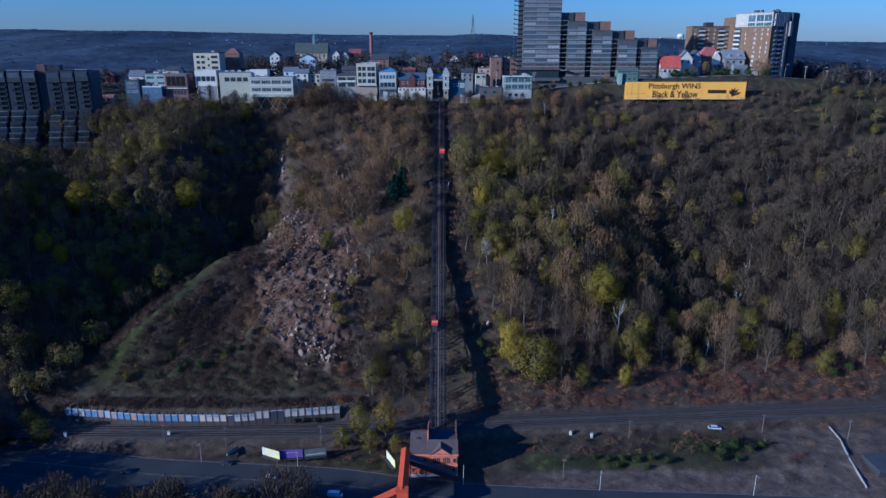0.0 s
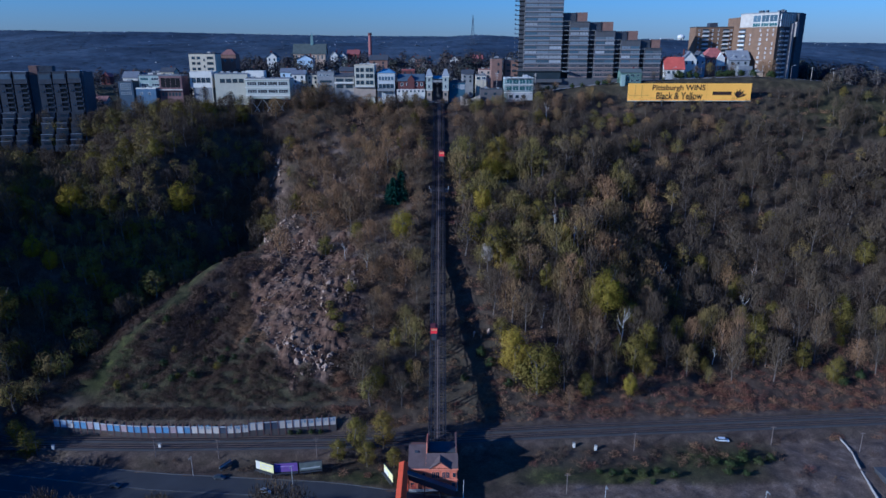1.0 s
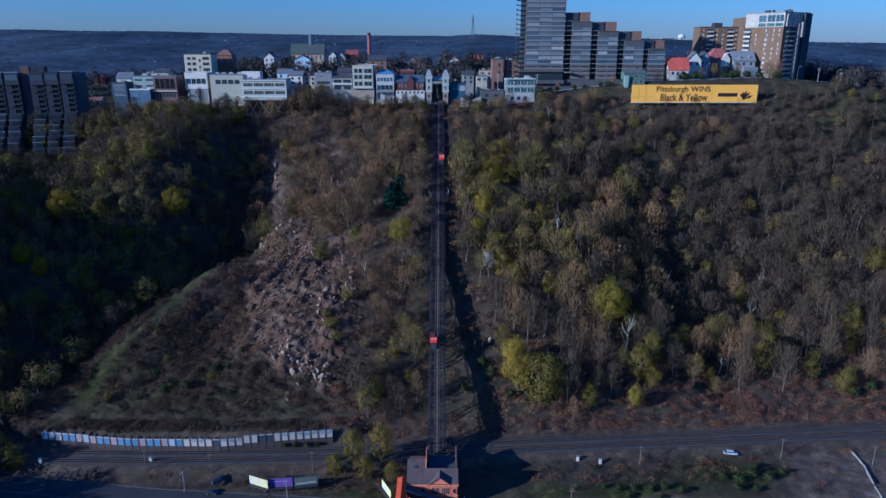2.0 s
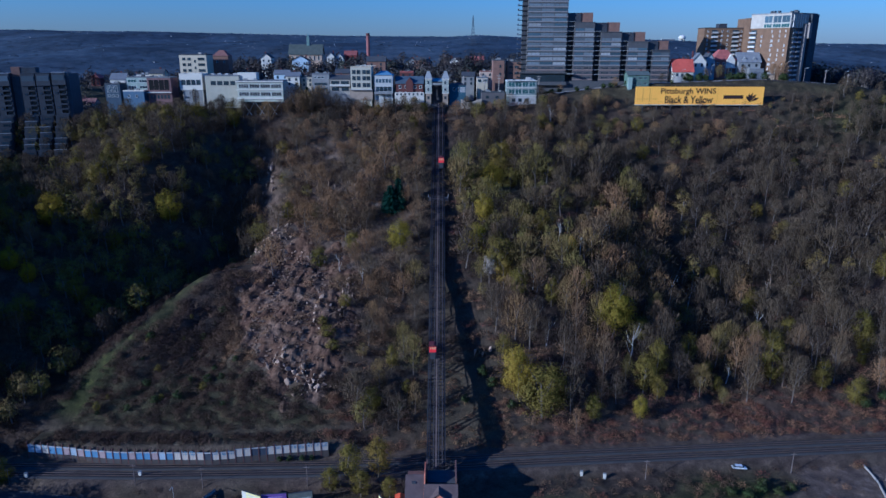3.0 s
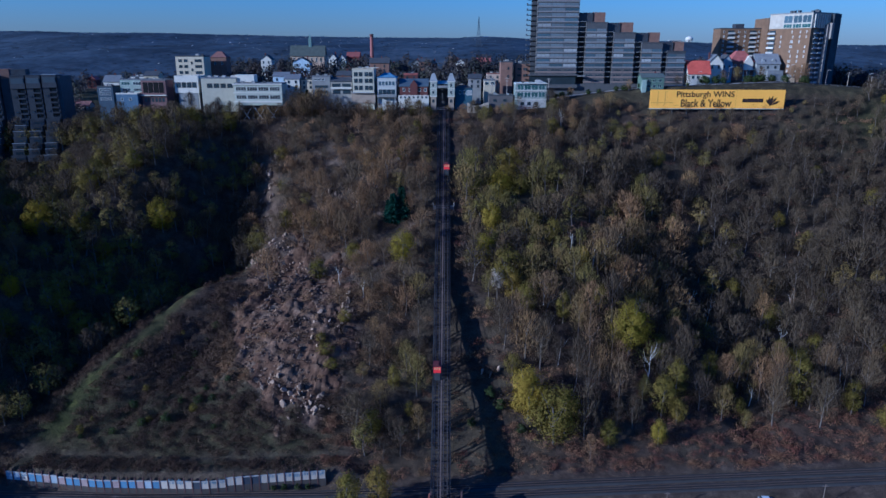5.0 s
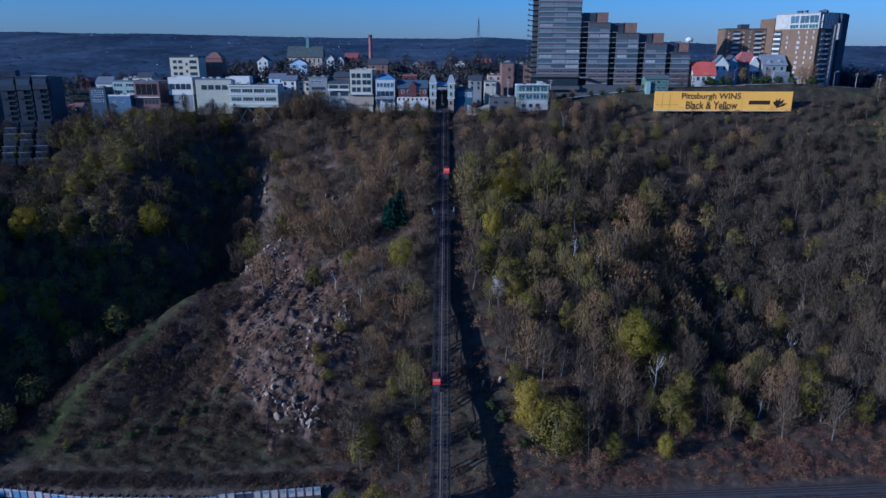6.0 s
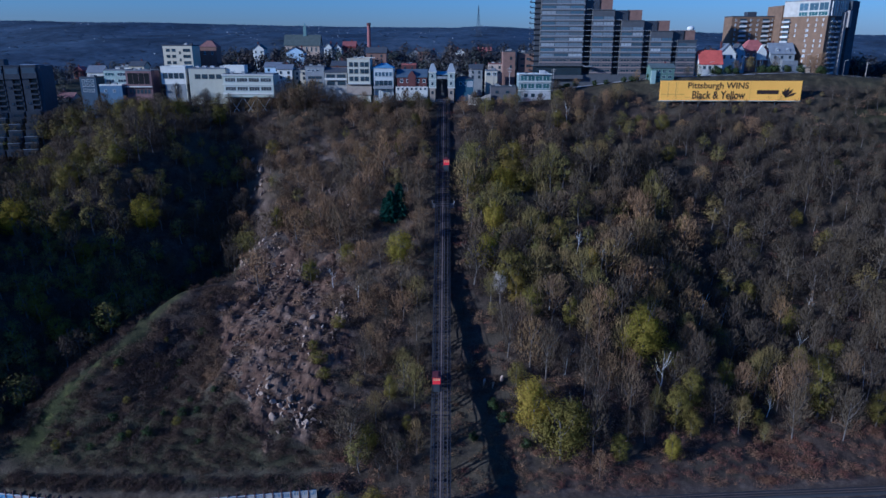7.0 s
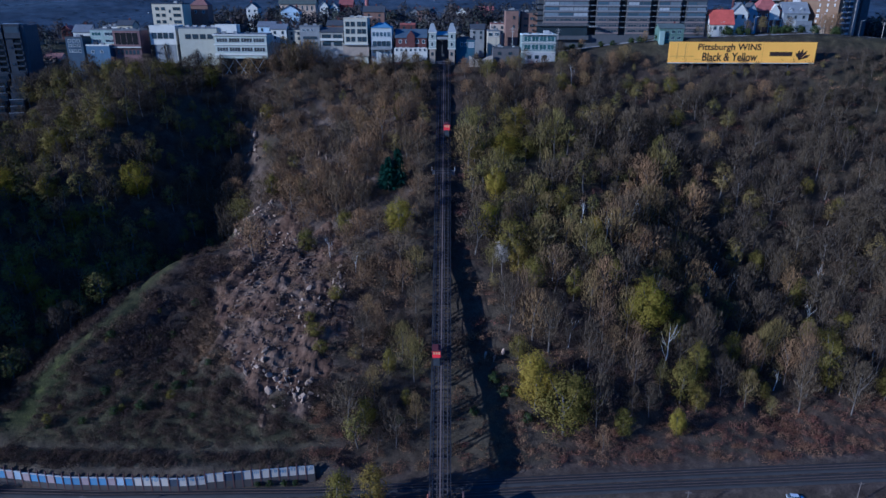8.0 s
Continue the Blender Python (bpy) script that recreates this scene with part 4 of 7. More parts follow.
def house(name, label, x0, x1, y0, depth, zt, wall, roof="flat", roofmat=None, rise=3.0, along="x", wins=(), zb=None, cat="house", group=""):
    """A house: walls down into the ground, a roof, and windows given as (x list, z list, width, height, keywords)."""
    base = min(gz(x0, y0), gz(x1, y0)) if zb is None else zb
    ob = thing(name, (x0 + x1) / 2, y0, base, label, cat, group)
    w, t = (x1 - x0) / 2, zt - base
    bm = bmesh.new()
    if roof == "gable":
        wall_with_gable(bm, -w, w, 0, depth, -2.0, t, rise, along)
    else:
        box(bm, -w, w, 0, depth, -2.0, t)
    part("wall", bm, wall, ob)
    rm = roofmat or ROOFGREY
    if roof == "flat":
        flat_roof(ob, -w - 0.05, w + 0.05, -0.05, depth + 0.05, t + 0.25, rm)
    elif roof == "gable":
        gable_roof(ob, -w, w, 0, depth, t, rise, rm, along)
    elif roof == "hip":
        hip_roof(ob, -w, w, 0, depth, t, rise, rm)
    crn = random.Random(int(7 * x0 + 3 * y0))
    if roof == "flat" and depth > 6:
        for _ in range(crn.randrange(2, 5)):
            ux, uy, us = crn.uniform(-w + 1, w - 2.4), crn.uniform(1.0, depth - 3), crn.uniform(0.7, 1.6)
            part("rooftop_unit", boxes((ux, ux + us * 1.3, uy, uy + us, t + 0.2, t + 0.25 + us)), crn.choice([CONCRETE, ROOF_AND_SHADE, GREYW]), ob)
        vx = crn.uniform(-w + 0.8, w - 0.8)
        part("vent_pipe", beam(bmesh.new(), (vx, depth * 0.6, t), (vx, depth * 0.6, t + crn.uniform(1.2, 2.4)), 0.25, 0.25, 6), GREYW, ob)
    elif roof == "gable":
        cx = crn.uniform(-0.6, 0.6) * w
        part("chimney", boxes((cx - 0.45, cx + 0.45, depth * 0.55, depth * 0.55 + 0.8, t, t + rise + 1.4)), REDBRICK, ob)
    for xs, zs, ww, wh, kw in wins:
        grid_windows(ob, [q - (x0 + x1) / 2 for q in xs], [q - base for q in zs], ww, wh, **kw)
    return ob


# ---- the hilltop, from the stepped apartments to the overlook ----
DARKPANE, BLUEPANE = glass("dark_glass"), glass("sky_glass", (0.05, 0.07, 0.09), 0.05)
GREENPANE = glass("green_glass", (0.03, 0.06, 0.06), 0.06)
BLINDPANE = surf("blinds", (0.30, 0.30, 0.29), 0.6, var=0.2, vary=0.3)
DARKFRAME = surf("dark_frame", (0.05, 0.045, 0.04), 0.5)
PANEL = surf("grey_panel", (0.084, 0.081, 0.081), 0.8, var=0.2)
TANPANEL = surf("tan_panel", (0.20, 0.155, 0.13), 0.8, var=0.15)
SLATE = surf("slate_siding", (0.055, 0.057, 0.064), 0.85, var=0.3)

# stepped grey apartment block, its panels darkened to carry the shade it stands in
apt = thing("apartment_block", -262, 204, gz(-262, 204) - 4, "stepped dark grey apartment block with bays and balconies", "apartment block", rz=14)
A0 = 128 - apt.location.z
APTGREY = surf("apartment_panel", (0.055, 0.056, 0.062), 0.8, var=0.3)
LOFT = glass("loft_glass", (0.07, 0.08, 0.09), 0.25)
RAILM = surf("pale_rail", (0.30, 0.30, 0.31), 0.6)
arng = random.Random(8)
for bx, top in ((-36, 22.3), (-27, 22.0), (-18, 22.0), (-9.2, 21.8), (5, 21.6), (13.5, 21.8), (22.3, 22.2)):
    bay = part("bay", boxes((bx - 4.1, bx + 4.1, 0.8, 14, A0 - 4, A0 + top)), SLATE, apt, "slate-grey projecting bay")
    part("loft", prism(bmesh.new(), [(0.8, A0 + top - 7.6), (-1.6, A0 + top - 7.2), (-0.6, A0 + top + 0.2), (4, A0 + top + 0.2)], bx - 3.9, bx + 3.9), APTGREY, apt, "sloping grey loft front", at=Matrix(((0, 1, 0, 0), (1, 0, 0, 0), (0, 0, 1, 0), (0, 0, 0, 1))))
    part("loft_glass", boxes((bx - 3.3, bx + 3.3, -1.66, -1.5, A0 + top - 6.4, A0 + top - 1.2)), LOFT, apt, at=Matrix.Translation((0, 0.45, 0)))
    part("cap", boxes((bx - 4.0, bx + 4.0, -0.8, 4, A0 + top + 0.2, A0 + top + 0.5)), RAILM if arng.random() < 0.4 else APTGREY, apt)
    part("pier", boxes((bx - 4.0, bx - 0.4, -1.2, 0.8, A0 - 4, A0 + top - 7.2)), APTGREY, apt, "grey pier between the balconies")
    part("side_pier", boxes((bx + 3.4, bx + 4.0, -1.2, 0.8, A0 - 4, A0 + top - 7.2)), APTGREY, apt)
    for k in range(6):
        zz = A0 + top - 9.0 - 3.0 * k
        window_at(apt, bx + 1.5, zz, 3.4, 1.9, 0.8, frame_mat=DARKFRAME)
        part("balcony", boxes((bx - 0.4, bx + 3.4, -1.5, 0.8, zz - 1.5, zz - 1.25), (bx - 0.4, bx + 3.4, -1.5, -1.35, zz - 1.25, zz - 0.5)), SLATE if k % 2 else APTGREY, apt)
        if k % 3 == 1:
            window_at(apt, bx - 2.2, zz, 1.4, 1.2, -1.2, frame_mat=DARKFRAME, pane_mat=BLUEPANE)
    # terraces that step down the slope
    for k in range(7):
        off, z0 = -2.4 * (k + 1), A0 - 4 - 3.3 * k
        x0, x1 = bx - 4.0 + 0.35 * (k % 2), bx + 3.4 - 0.5 * (k % 3)
        th = part("terrace_house", boxes((x0, x1, off - 1.4, 6, z0 - 3.3, z0)), SLATE, apt)
        part("terrace_rail", boxes((x0 - 0.1, x1 + 0.1, off - 1.6, off - 1.4, z0 + 0.55, z0 + 0.8)), RAILM if arng.random() < 0.55 else APTGREY, th, "thin pale rail")
        part("terrace_wall", boxes((x0, x1, off - 1.55, off - 1.42, z0, z0 + 0.55)), APTGREY, th)
        window_at(apt, (x0 + x1) / 2 + 0.6, z0 - 1.6, 4.4, 1.9, off - 1.4, frame_mat=DARKFRAME, bars=2)
part("stair_tower", boxes((-4.6, 0.2, 3, 12, A0 - 4, A0 + 25.8)), surf("brown_brick", (0.18, 0.11, 0.075), 0.9, fine=8), apt, "brown stair tower")
# gap wall darkened, so the recess has its shade in the colour
part("recess_wall", boxes((-4.6, 0.6, 1.6, 3, A0 - 24, A0 + 20)), ROOF_AND_SHADE, apt)
part("tower_cap", boxes((0.2, 9, 3.2, 11, A0 + 21.8, A0 + 25.6)), SLATE, apt)
# end wall faces away from the sun; that shade is painted dark
part("end_wall", boxes((26.4, 28.2, -0.5, 24, A0 - 20, A0 + 21.6)), ROOF_AND_SHADE, apt)

wf = {"frame_mat": surf("white_frame", (0.50, 0.50, 0.48), 0.6)}
df = {"frame_mat": DARKFRAME}
house("house", "small white house with a grey gabled roof", -221, -211, 236, 9, 145, WHITE, "gable", ROOFGREY, 4, "x", [((-218, -214), (142,), 1.2, 1.6, df)], zb=gz(-216, 236))
# siding darkened, since the shade here is put into its colour
house("house", "blue-grey house with square windows, darkened for the shade it stands in", -214.5, -205, 214, 10, 143, surf("blue_siding", (0.05, 0.065, 0.095), 0.8), "flat", ROOF_AND_SHADE, wins=[(spread_over(-213.5, -206, 3), (136, 139, 141.5), 1.7, 1.6, wf)])
house("house", "low pale green building with broad windows", -202, -188, 218, 10, 147, surf("pale_green_paint", (0.28, 0.32, 0.27), 0.75), "flat", ROOFGREY, wins=[((-198.5,), (145,), 5.5, 2.0, {"pane_mat": GREENPANE, "bars": 2, **wf}), ((-191.5,), (145,), 5, 2.0, {"bars": 2, **wf}), ((-198.5, -191.5), (141.3,), 5, 1.8, {"bars": 2, **wf})])
# blue paint dulled to carry the shade on this house
house("house", "low blue-painted house below the street, its paint darkened for shade", -201.5, -188.5, 210, 7, 139, surf("shaded_blue_paint", (0.09, 0.125, 0.19), 0.75), "flat", WHITE, wins=[((-198, -193), (136,), 1.6, 1.6, wf)])
b5 = house("restaurant", "brown restaurant with one great glass front", -187, -172, 213, 12, 147, surf("brown_trim", (0.15, 0.09, 0.08), 0.8), "flat", ROOFGREY, cat="restaurant", wins=[((-179.5,), (142.8,), 13.0, 6.6, {"pane_mat": glass("smoke_glass", (0.008, 0.007, 0.008), 0.1), "bars": 3, "frame_mat": surf("brown_frame", (0.19, 0.125, 0.115), 0.7)}), (spread_over(-186, -173, 6), (135.5,), 1.5, 2.4, df)])
part("balcony", boxes((-7.8, 7.8, -1.4, 0.0, 138.0 - b5.location.z, 138.5 - b5.location.z)), WHITE, b5)
b6 = house("house", "white building with four large windows above a grey base", -167.5, -153, 216, 13, 149, WHITE, "flat", WHITE, wins=[(spread_over(-166.6, -153.9, 4), (144.3,), 2.6, 3.2, {"bars": 1, **df})], zb=141.5)
part("base", boxes((-5.5, 6.5, 0.4, 12, -12, 0)), GREYW, b6)
for q in (1.0, 6.9):
    part("post", boxes((q, q + 0.35, -0.1, 0.25, -12, 0)), WHITE, b6)
b7 = house("house", "long cream building with high windows and rooftop units", -150.5, -129, 214, 14, 148.2, surf("pale_cream_paint", (0.36, 0.335, 0.25), 0.75, var=0.12), "flat", ROOFGREY, wins=[(spread_over(-147.5, -131, 4), (144.0,), 3.2, 2.6, {"bars": 2, **df})])
for q, yy in ((-8, 4), (-4.5, 6), (0.5, 5), (5, 8)):
    part("rooftop_unit", boxes((q, q + 2.2, yy, yy + 2, 148.4 - b7.location.z, 149.8 - b7.location.z)), CONCRETE, b7, "grey ventilation box")
part("penthouse", boxes((9.6, 21.5, 1, 8, 146 - b7.location.z, 150.4 - b7.location.z)), WHITE, b7)
b8 = house("restaurant", "white two-storey restaurant with window bands, standing on steel legs", -127.3, -99, 203, 14, 145.4, surf("mint_white_paint", (0.40, 0.40, 0.31), 0.7, var=0.1), "flat", ROOFGREY, zb=135.2, cat="restaurant",
           wins=[(spread_over(-126.6, -99.8, 4), (142.7, 137.9), 6.2, 2.4, {"bars": 3, "d": 0.1, "pane_mat": glass("dim_glass", (0.03, 0.03, 0.028), 0.12), **wf})])
part("fascia", boxes((-14.9, 14.6, -0.7, 0, 9.9, 10.5), (-14.6, 14.3, -0.5, 0, 4.9, 5.5), (-14.6, 14.3, -0.5, 0, -0.4, 0.5)), WHITE, b8)
for q in (-12, -4, 4, 12):
    part("leg", beam(bmesh.new(), (q, 1, -16), (q, 1, -2), 0.35), STEELDARK, b8)
    if q < 12:
        part("brace", beam(beam(bmesh.new(), (q, 0.8, -14), (q + 8, 0.8, -2), 0.28), (q + 8, 0.8, -14), (q, 0.8, -2), 0.28), surf("galvanised_steel", (0.36, 0.36, 0.36), 0.5, 0.5), b8, "pale diagonal steel bracing")
part("girder", boxes((-14, 14, 0.6, 1.0, -2.4, -2.0), (-14, 14, 8, 8.4, -2.4, -2.0)), STEELDARK, b8)
house("apartment_house", "cream three-storey apartment house behind the street", -184.5, -165.5, 265, 14, 160.6, surf("warm_cream_paint", (0.475, 0.410, 0.274), 0.75, var=0.1), "flat", ROOF_AND_SHADE, zb=gz(-175, 265), wins=[((-181.3, -177.6), (158.0, 154.2, 150.3), 2.4, 1.9, df), ((-173.6,), (156.5, 152.0), 1.2, 1.8, df), ((-169.2,), (158.0, 154.2, 150.3), 4.6, 1.9, {"bars": 1, **df})], cat="house")
house("house", "brown brick house with a hipped roof", -167, -156, 284, 10, 160, BRICK, "hip", surf("brown_roofing", (0.17, 0.09, 0.07), 0.9), 4, wins=[((-164, -159), (156,), 1.3, 2.0, wf)], zb=gz(-162, 284))
house("house", "grey house with a flat roof and strip windows", -83, -72, 215, 10, 149.3, GREYW, "flat", ROOFGREY, wins=[(spread_over(-82, -75, 3), (147.6,), 1.8, 1.1, wf), ((-77.5,), (143.5, 140.5), 8, 1.5, {"bars": 3, **df})])
b14 = house("house", "pale house with a dark roof and balconies", -71.5, -58.8, 214, 11, 146.6, surf("stone_paint", (0.31, 0.285, 0.235), 0.8), "gable", ROOF_AND_SHADE, 2.2, "x", wins=[((-68.2, -62.0), (144.4,), 5.0, 2.0, {"bars": 1, **df}), ((-68.2, -62.0), (140.4,), 4.6, 2.2, {"bars": 2, **df})])
part("balcony", boxes((-6.4, 6.4, -1.3, 0, 142.2 - b14.location.z, 142.6 - b14.location.z), (-6.4, 6.4, -1.3, -1.2, 142.6 - b14.location.z, 143.4 - b14.location.z)), WHITE, b14)
b15 = house("apartment_house", "square cream three-storey house with dark paired windows", -58, -45, 212, 13, 153.6, surf("buff_paint", (0.446, 0.410, 0.302), 0.75, var=0.1), "flat", CREAM, cat="house", wins=[((-55.9, -53.0, -49.5, -46.9), (151.0, 147.2, 143.0), 2.2, 2.5, df)])
part("base", boxes((-7.2, 7.2, -0.8, 8, 134 - b15.location.z, 139.9 - b15.location.z)), surf("brown_stone", (0.30, 0.24, 0.17), 0.9), b15)
part("canopy", boxes((-7, 7, -2.2, 0, 140.0 - b15.location.z, 140.3 - b15.location.z)), CONCRETE, b15)
part("deck_rail", boxes((-1, 9.0, 4, 4.2, 154.6 - b15.location.z, 154.9 - b15.location.z)), WHITE, b15)
b16 = house("house", "white house with a sky-blue roof terrace and tall windows", -43.2, -31.7, 213, 12, 149.0, surf("cool_white_paint", (0.44, 0.43, 0.39), 0.7, var=0.08), "hip", surf("blue_roofing", (0.13, 0.2, 0.3), 0.7), 2.6, wins=[(spread_over(-42.6, -32.3, 5), (145.6,), 1.8, 2.6, {"pane_mat": BLUEPANE, **wf}), (spread_over(-42.6, -32.3, 4), (140.6,), 2.2, 2.8, df)])
part("deck", boxes((-5.7, 5.7, -3, 0, 137.6 - b16.location.z, 138.1 - b16.location.z), (-5.7, 5.7, -3, -2.85, 138.1 - b16.location.z, 139.1 - b16.location.z)), GREYW, b16)
for q in (-5.2, -1.7, 1.7, 5.2):
    part("deck_post", boxes((q - 0.15, q + 0.15, -2.8, -2.5, 128 - b16.location.z, 137.6 - b16.location.z)), GREYW, b16)
b17 = house("brick_house", "dark red brick house with a slate roof and white terrace wall", -29.5, -12.5, 213, 11, 143.8, REDBRICK, "gable", surf("blue_slate", (0.07, 0.085, 0.11), 0.7), 4.2, "x", cat="house", wins=[((-27, -23.3, -17.5, -14), (141.8,), 1.7, 2.0, wf), ((-27, -23.3, -17.5, -14), (137.8,), 1.7, 2.0, wf)])
part("gable", prism(bmesh.new(), [(-2.2, 137 - b17.location.z), (2.2, 137 - b17.location.z), (2.2, 145 - b17.location.z), (0, 147.6 - b17.location.z), (-2.2, 145 - b17.location.z)], -0.8, 4), REDBRICK, b17)
part("terrace_wall", boxes((-9.2, 9.2, -4, -3.7, 131 - b17.location.z, 138.8 - b17.location.z), (-9.2, 9.2, -3.7, 0, 136.4 - b17.location.z, 136.8 - b17.location.z)), WHITE, b17)
for q in spread_over(-9, 9, 7):
    window_at(b17, q, 137.6 - b17.location.z, 1.5, 1.6, -4.0, frame_mat=WHITE)

# upper station of the incline: two towers with pointed caps
CREAMGREY = surf("pale_grey_green_paint", (0.33, 0.34, 0.28), 0.75, var=0.12)
station = thing("upper_station", -2.9, 209, 130, "upper incline station with two capped white towers and a dark portal", "station")
for q in (-6.1, 4.6):
    tw = part("tower", boxes((q - 2.0, q + 2.0, 0, 4.4, 8.2, 17.0)), CREAMGREY, station, "white wooden tower with a pointed cap")
    part("base", boxes((q - 1.6, q + 1.6, 0.2, 4.2, -6, 8.2)), surf("brown_stone", (0.30, 0.24, 0.17), 0.9), tw)
    for o, c0, c1 in ((0.3, 16.6, 17.1), (0.2, 8.0, 8.5), (0.15, 12.6, 12.9)):
        part("cornice", boxes((q - 2.0 - o, q + 2.0 + o, -o, 4.4 + o, c0, c1)), WHITE, tw)
    hip_roof(tw, q - 2.1, q + 2.1, 0, 4.4, 17.1, 4.6, surf("cap_slate", (0.27, 0.27, 0.27), 0.8), 0.35, "cap", 0.38)
    for zz in (14.8, 10.6):
        window_at(station, q - 0.1, zz, 1.5, 2.3, 0.0, frame_mat=WHITE)
    window_at(station, q - 0.1, 5.5, 1.3, 1.8, 0.2, frame_mat=DARKFRAME)
part("portal_roof", boxes((-4.1, 2.6, 0.5, 9, 13.4, 14.0), (-4.1, 2.6, 0.3, 0.5, 13.2, 14.6)), GREYW, station)
gable_roof(station, -4.0, 2.5, 2, 9, 15.4, 1.6, surf("blue_grey_roof", (0.20, 0.25, 0.30), 0.7), "x")
# portal back is dark: the opening's shade is put into its colour
part("portal_back", boxes((-4.1, 2.6, 8, 9, -3, 13.4)), ROOF_AND_SHADE, station)
part("portal_floor", boxes((-4.1, 2.6, 1, 8, -3, 1.0)), CONCRETE, station)
house("hut", "small blue and white ticket hut beside the station", 4.2, 14.6, 212, 7, 143.0, surf("navy_siding", (0.05, 0.085, 0.12), 0.75), "hip", ROOF_AND_SHADE, 1.4, cat="hut", wins=[((7.2, 9.6), (140.5,), 1.4, 2.2, wf), ((12.6,), (140.2,), 3.2, 3.0, {"pane_mat": BLINDPANE, "bars": 2, **wf})])
ruin = thing("stone_wall", 17.8, 206, 128, "ruined pale stone wall with a ragged top", "wall")
bm = bmesh.new()
top = [(-6.5, 6.9), (-5.0, 6.0), (-3.2, 5.2), (-1.0, 4.9), (1.5, 5.3), (3.5, 6.3), (5.2, 6.8), (6.5, 7.0)]
prism(bm, [(-6.5, -3), (6.5, -3)] + top[::-1], 0, 0.9)
part("wall", bm, surf("pale_stone", (0.33, 0.28, 0.21), 0.95, big=0.8, fine=3), ruin)
house("house", "low dark house behind the stone wall", 24.5, 39, 208, 10, 138.6, surf("dark_stone", (0.10, 0.09, 0.085), 0.9), "flat", ROOF_AND_SHADE, wins=[((28, 34), (136,), 2, 1.6, df)])
house("house", "small pale yellow house with large upper windows", 22.3, 29.3, 226, 8, 146.8, CREAM, "flat", ROOFGREY, wins=[((24.0, 27.6), (145.2,), 2.6, 2.0, wf)])
house("brick_house", "tall brown brick house without windows in front", 33.6, 41.0, 240, 12, 157.6, BRICK, "flat", ROOF_AND_SHADE, cat="house", wins=[((38.4,), (154, 149), 1.2, 1.8, df)])
house("brick_house", "brown brick house with a flat roof beside the tower", 43.2, 52.5, 243, 12, 156.6, BRICK, "flat", ROOF_AND_SHADE, cat="house", wins=[((45.8, 49.5), (153.5, 149.5), 2.6, 1.4, df)])
b22 = house("restaurant", "grey-green glass-fronted restaurant with a flat roof", 40.0, 58.5, 205, 12, 145.6, surf("grey_green_paint", (0.20, 0.225, 0.205), 0.7), "flat", surf("pale_roofing", (0.45, 0.47, 0.47), 0.8), cat="restaurant", wins=[(spread_over(40.8, 57.8, 4), (143.9, 139.6), 3.9, 3.0, {"bars": 1, "pane_mat": GREENPANE, "d": 0.2, **wf})])
part("awning", boxes((-9.6, 9.6, -1.2, 0, 146.0 - b22.location.z, 146.4 - b22.location.z), (-9.4, 9.4, -0.7, 0, 141.6 - b22.location.z, 142.1 - b22.location.z), (-9.4, 9.4, -0.7, 0, 136.8 - b22.location.z, 137.3 - b22.location.z)), WHITE, b22)
part("lower_wall", boxes((-7.5, 9.2, -0.4, 0, 128 - b22.location.z, 136.6 - b22.location.z)), CONCRETE, b22)
for q in (-5, -1, 3.2):
    window_at(b22, q, 134.4 - b22.location.z, 2.2, 2.0, -0.4, frame_mat=DARKFRAME)
part("rooftop_unit", boxes((3, 6, 4, 7, 146 - b22.location.z, 148 - b22.location.z)), CONCRETE, b22)

# tall stepped tower
tower = thing("apartment_tower", 100, 238, 140, "tall stepped grey apartment tower with glass bands and dark recesses", "apartment tower")
TGLASS = glass("tower_glass", (0.10, 0.11, 0.12), 0.12)
STRIP = [("sky", BLUEPANE), ("tower", TGLASS), ("blind", BLINDPANE)]
trng = random.Random(5)
for bx0, bx1, topz, split in ((55.5, 81.5, 214, 3), (86.4, 99.5, 181.7, 2), (104, 117.5, 175.7, 2), (122, 135.2, 169.7, 2), (138.6, 150, 164.5, 2)):
    a, b, t = bx0 - 100, bx1 - 100, topz - 140
    bay = part("bay", boxes((a, b, 0, 8, 4.5, t)), PANEL if bx0 < 130 else SLATE, tower, "grey concrete bay with glass bands")
    n = int((t - 5.5) / 3.05)
    for k in range(n):
        zz = 6.8 + 3.05 * k
        low = k < 3
        part("spandrel", boxes((a - 0.1, b + 0.1, -0.25, 0, zz - 1.55, zz - 0.75)), TANPANEL if low else surf("pale_spandrel", (0.20, 0.19, 0.185), 0.75, var=0.15), bay)
        for q in spread_over(a, b, split, 0.3):
            w = (b - a - 0.6) / split
            if low:
                window_at(tower, q, zz, w * 0.8, 1.5, 0.0, frame_mat=TANPANEL, pane_mat=DARKPANE, bars=2)
            else:
                window_at(tower, q, zz, w - 0.1, 2.0, 0.0, frame_mat=PANEL, pane_mat=trng.choice([TGLASS, TGLASS, BLUEPANE, BLUEPANE, TGLASS, BLINDPANE]), bars=2, d=0.1)
    part("roof", boxes((a - 0.2, b + 0.2, -0.3, 8, t, t + 0.4)), PANEL, tower)
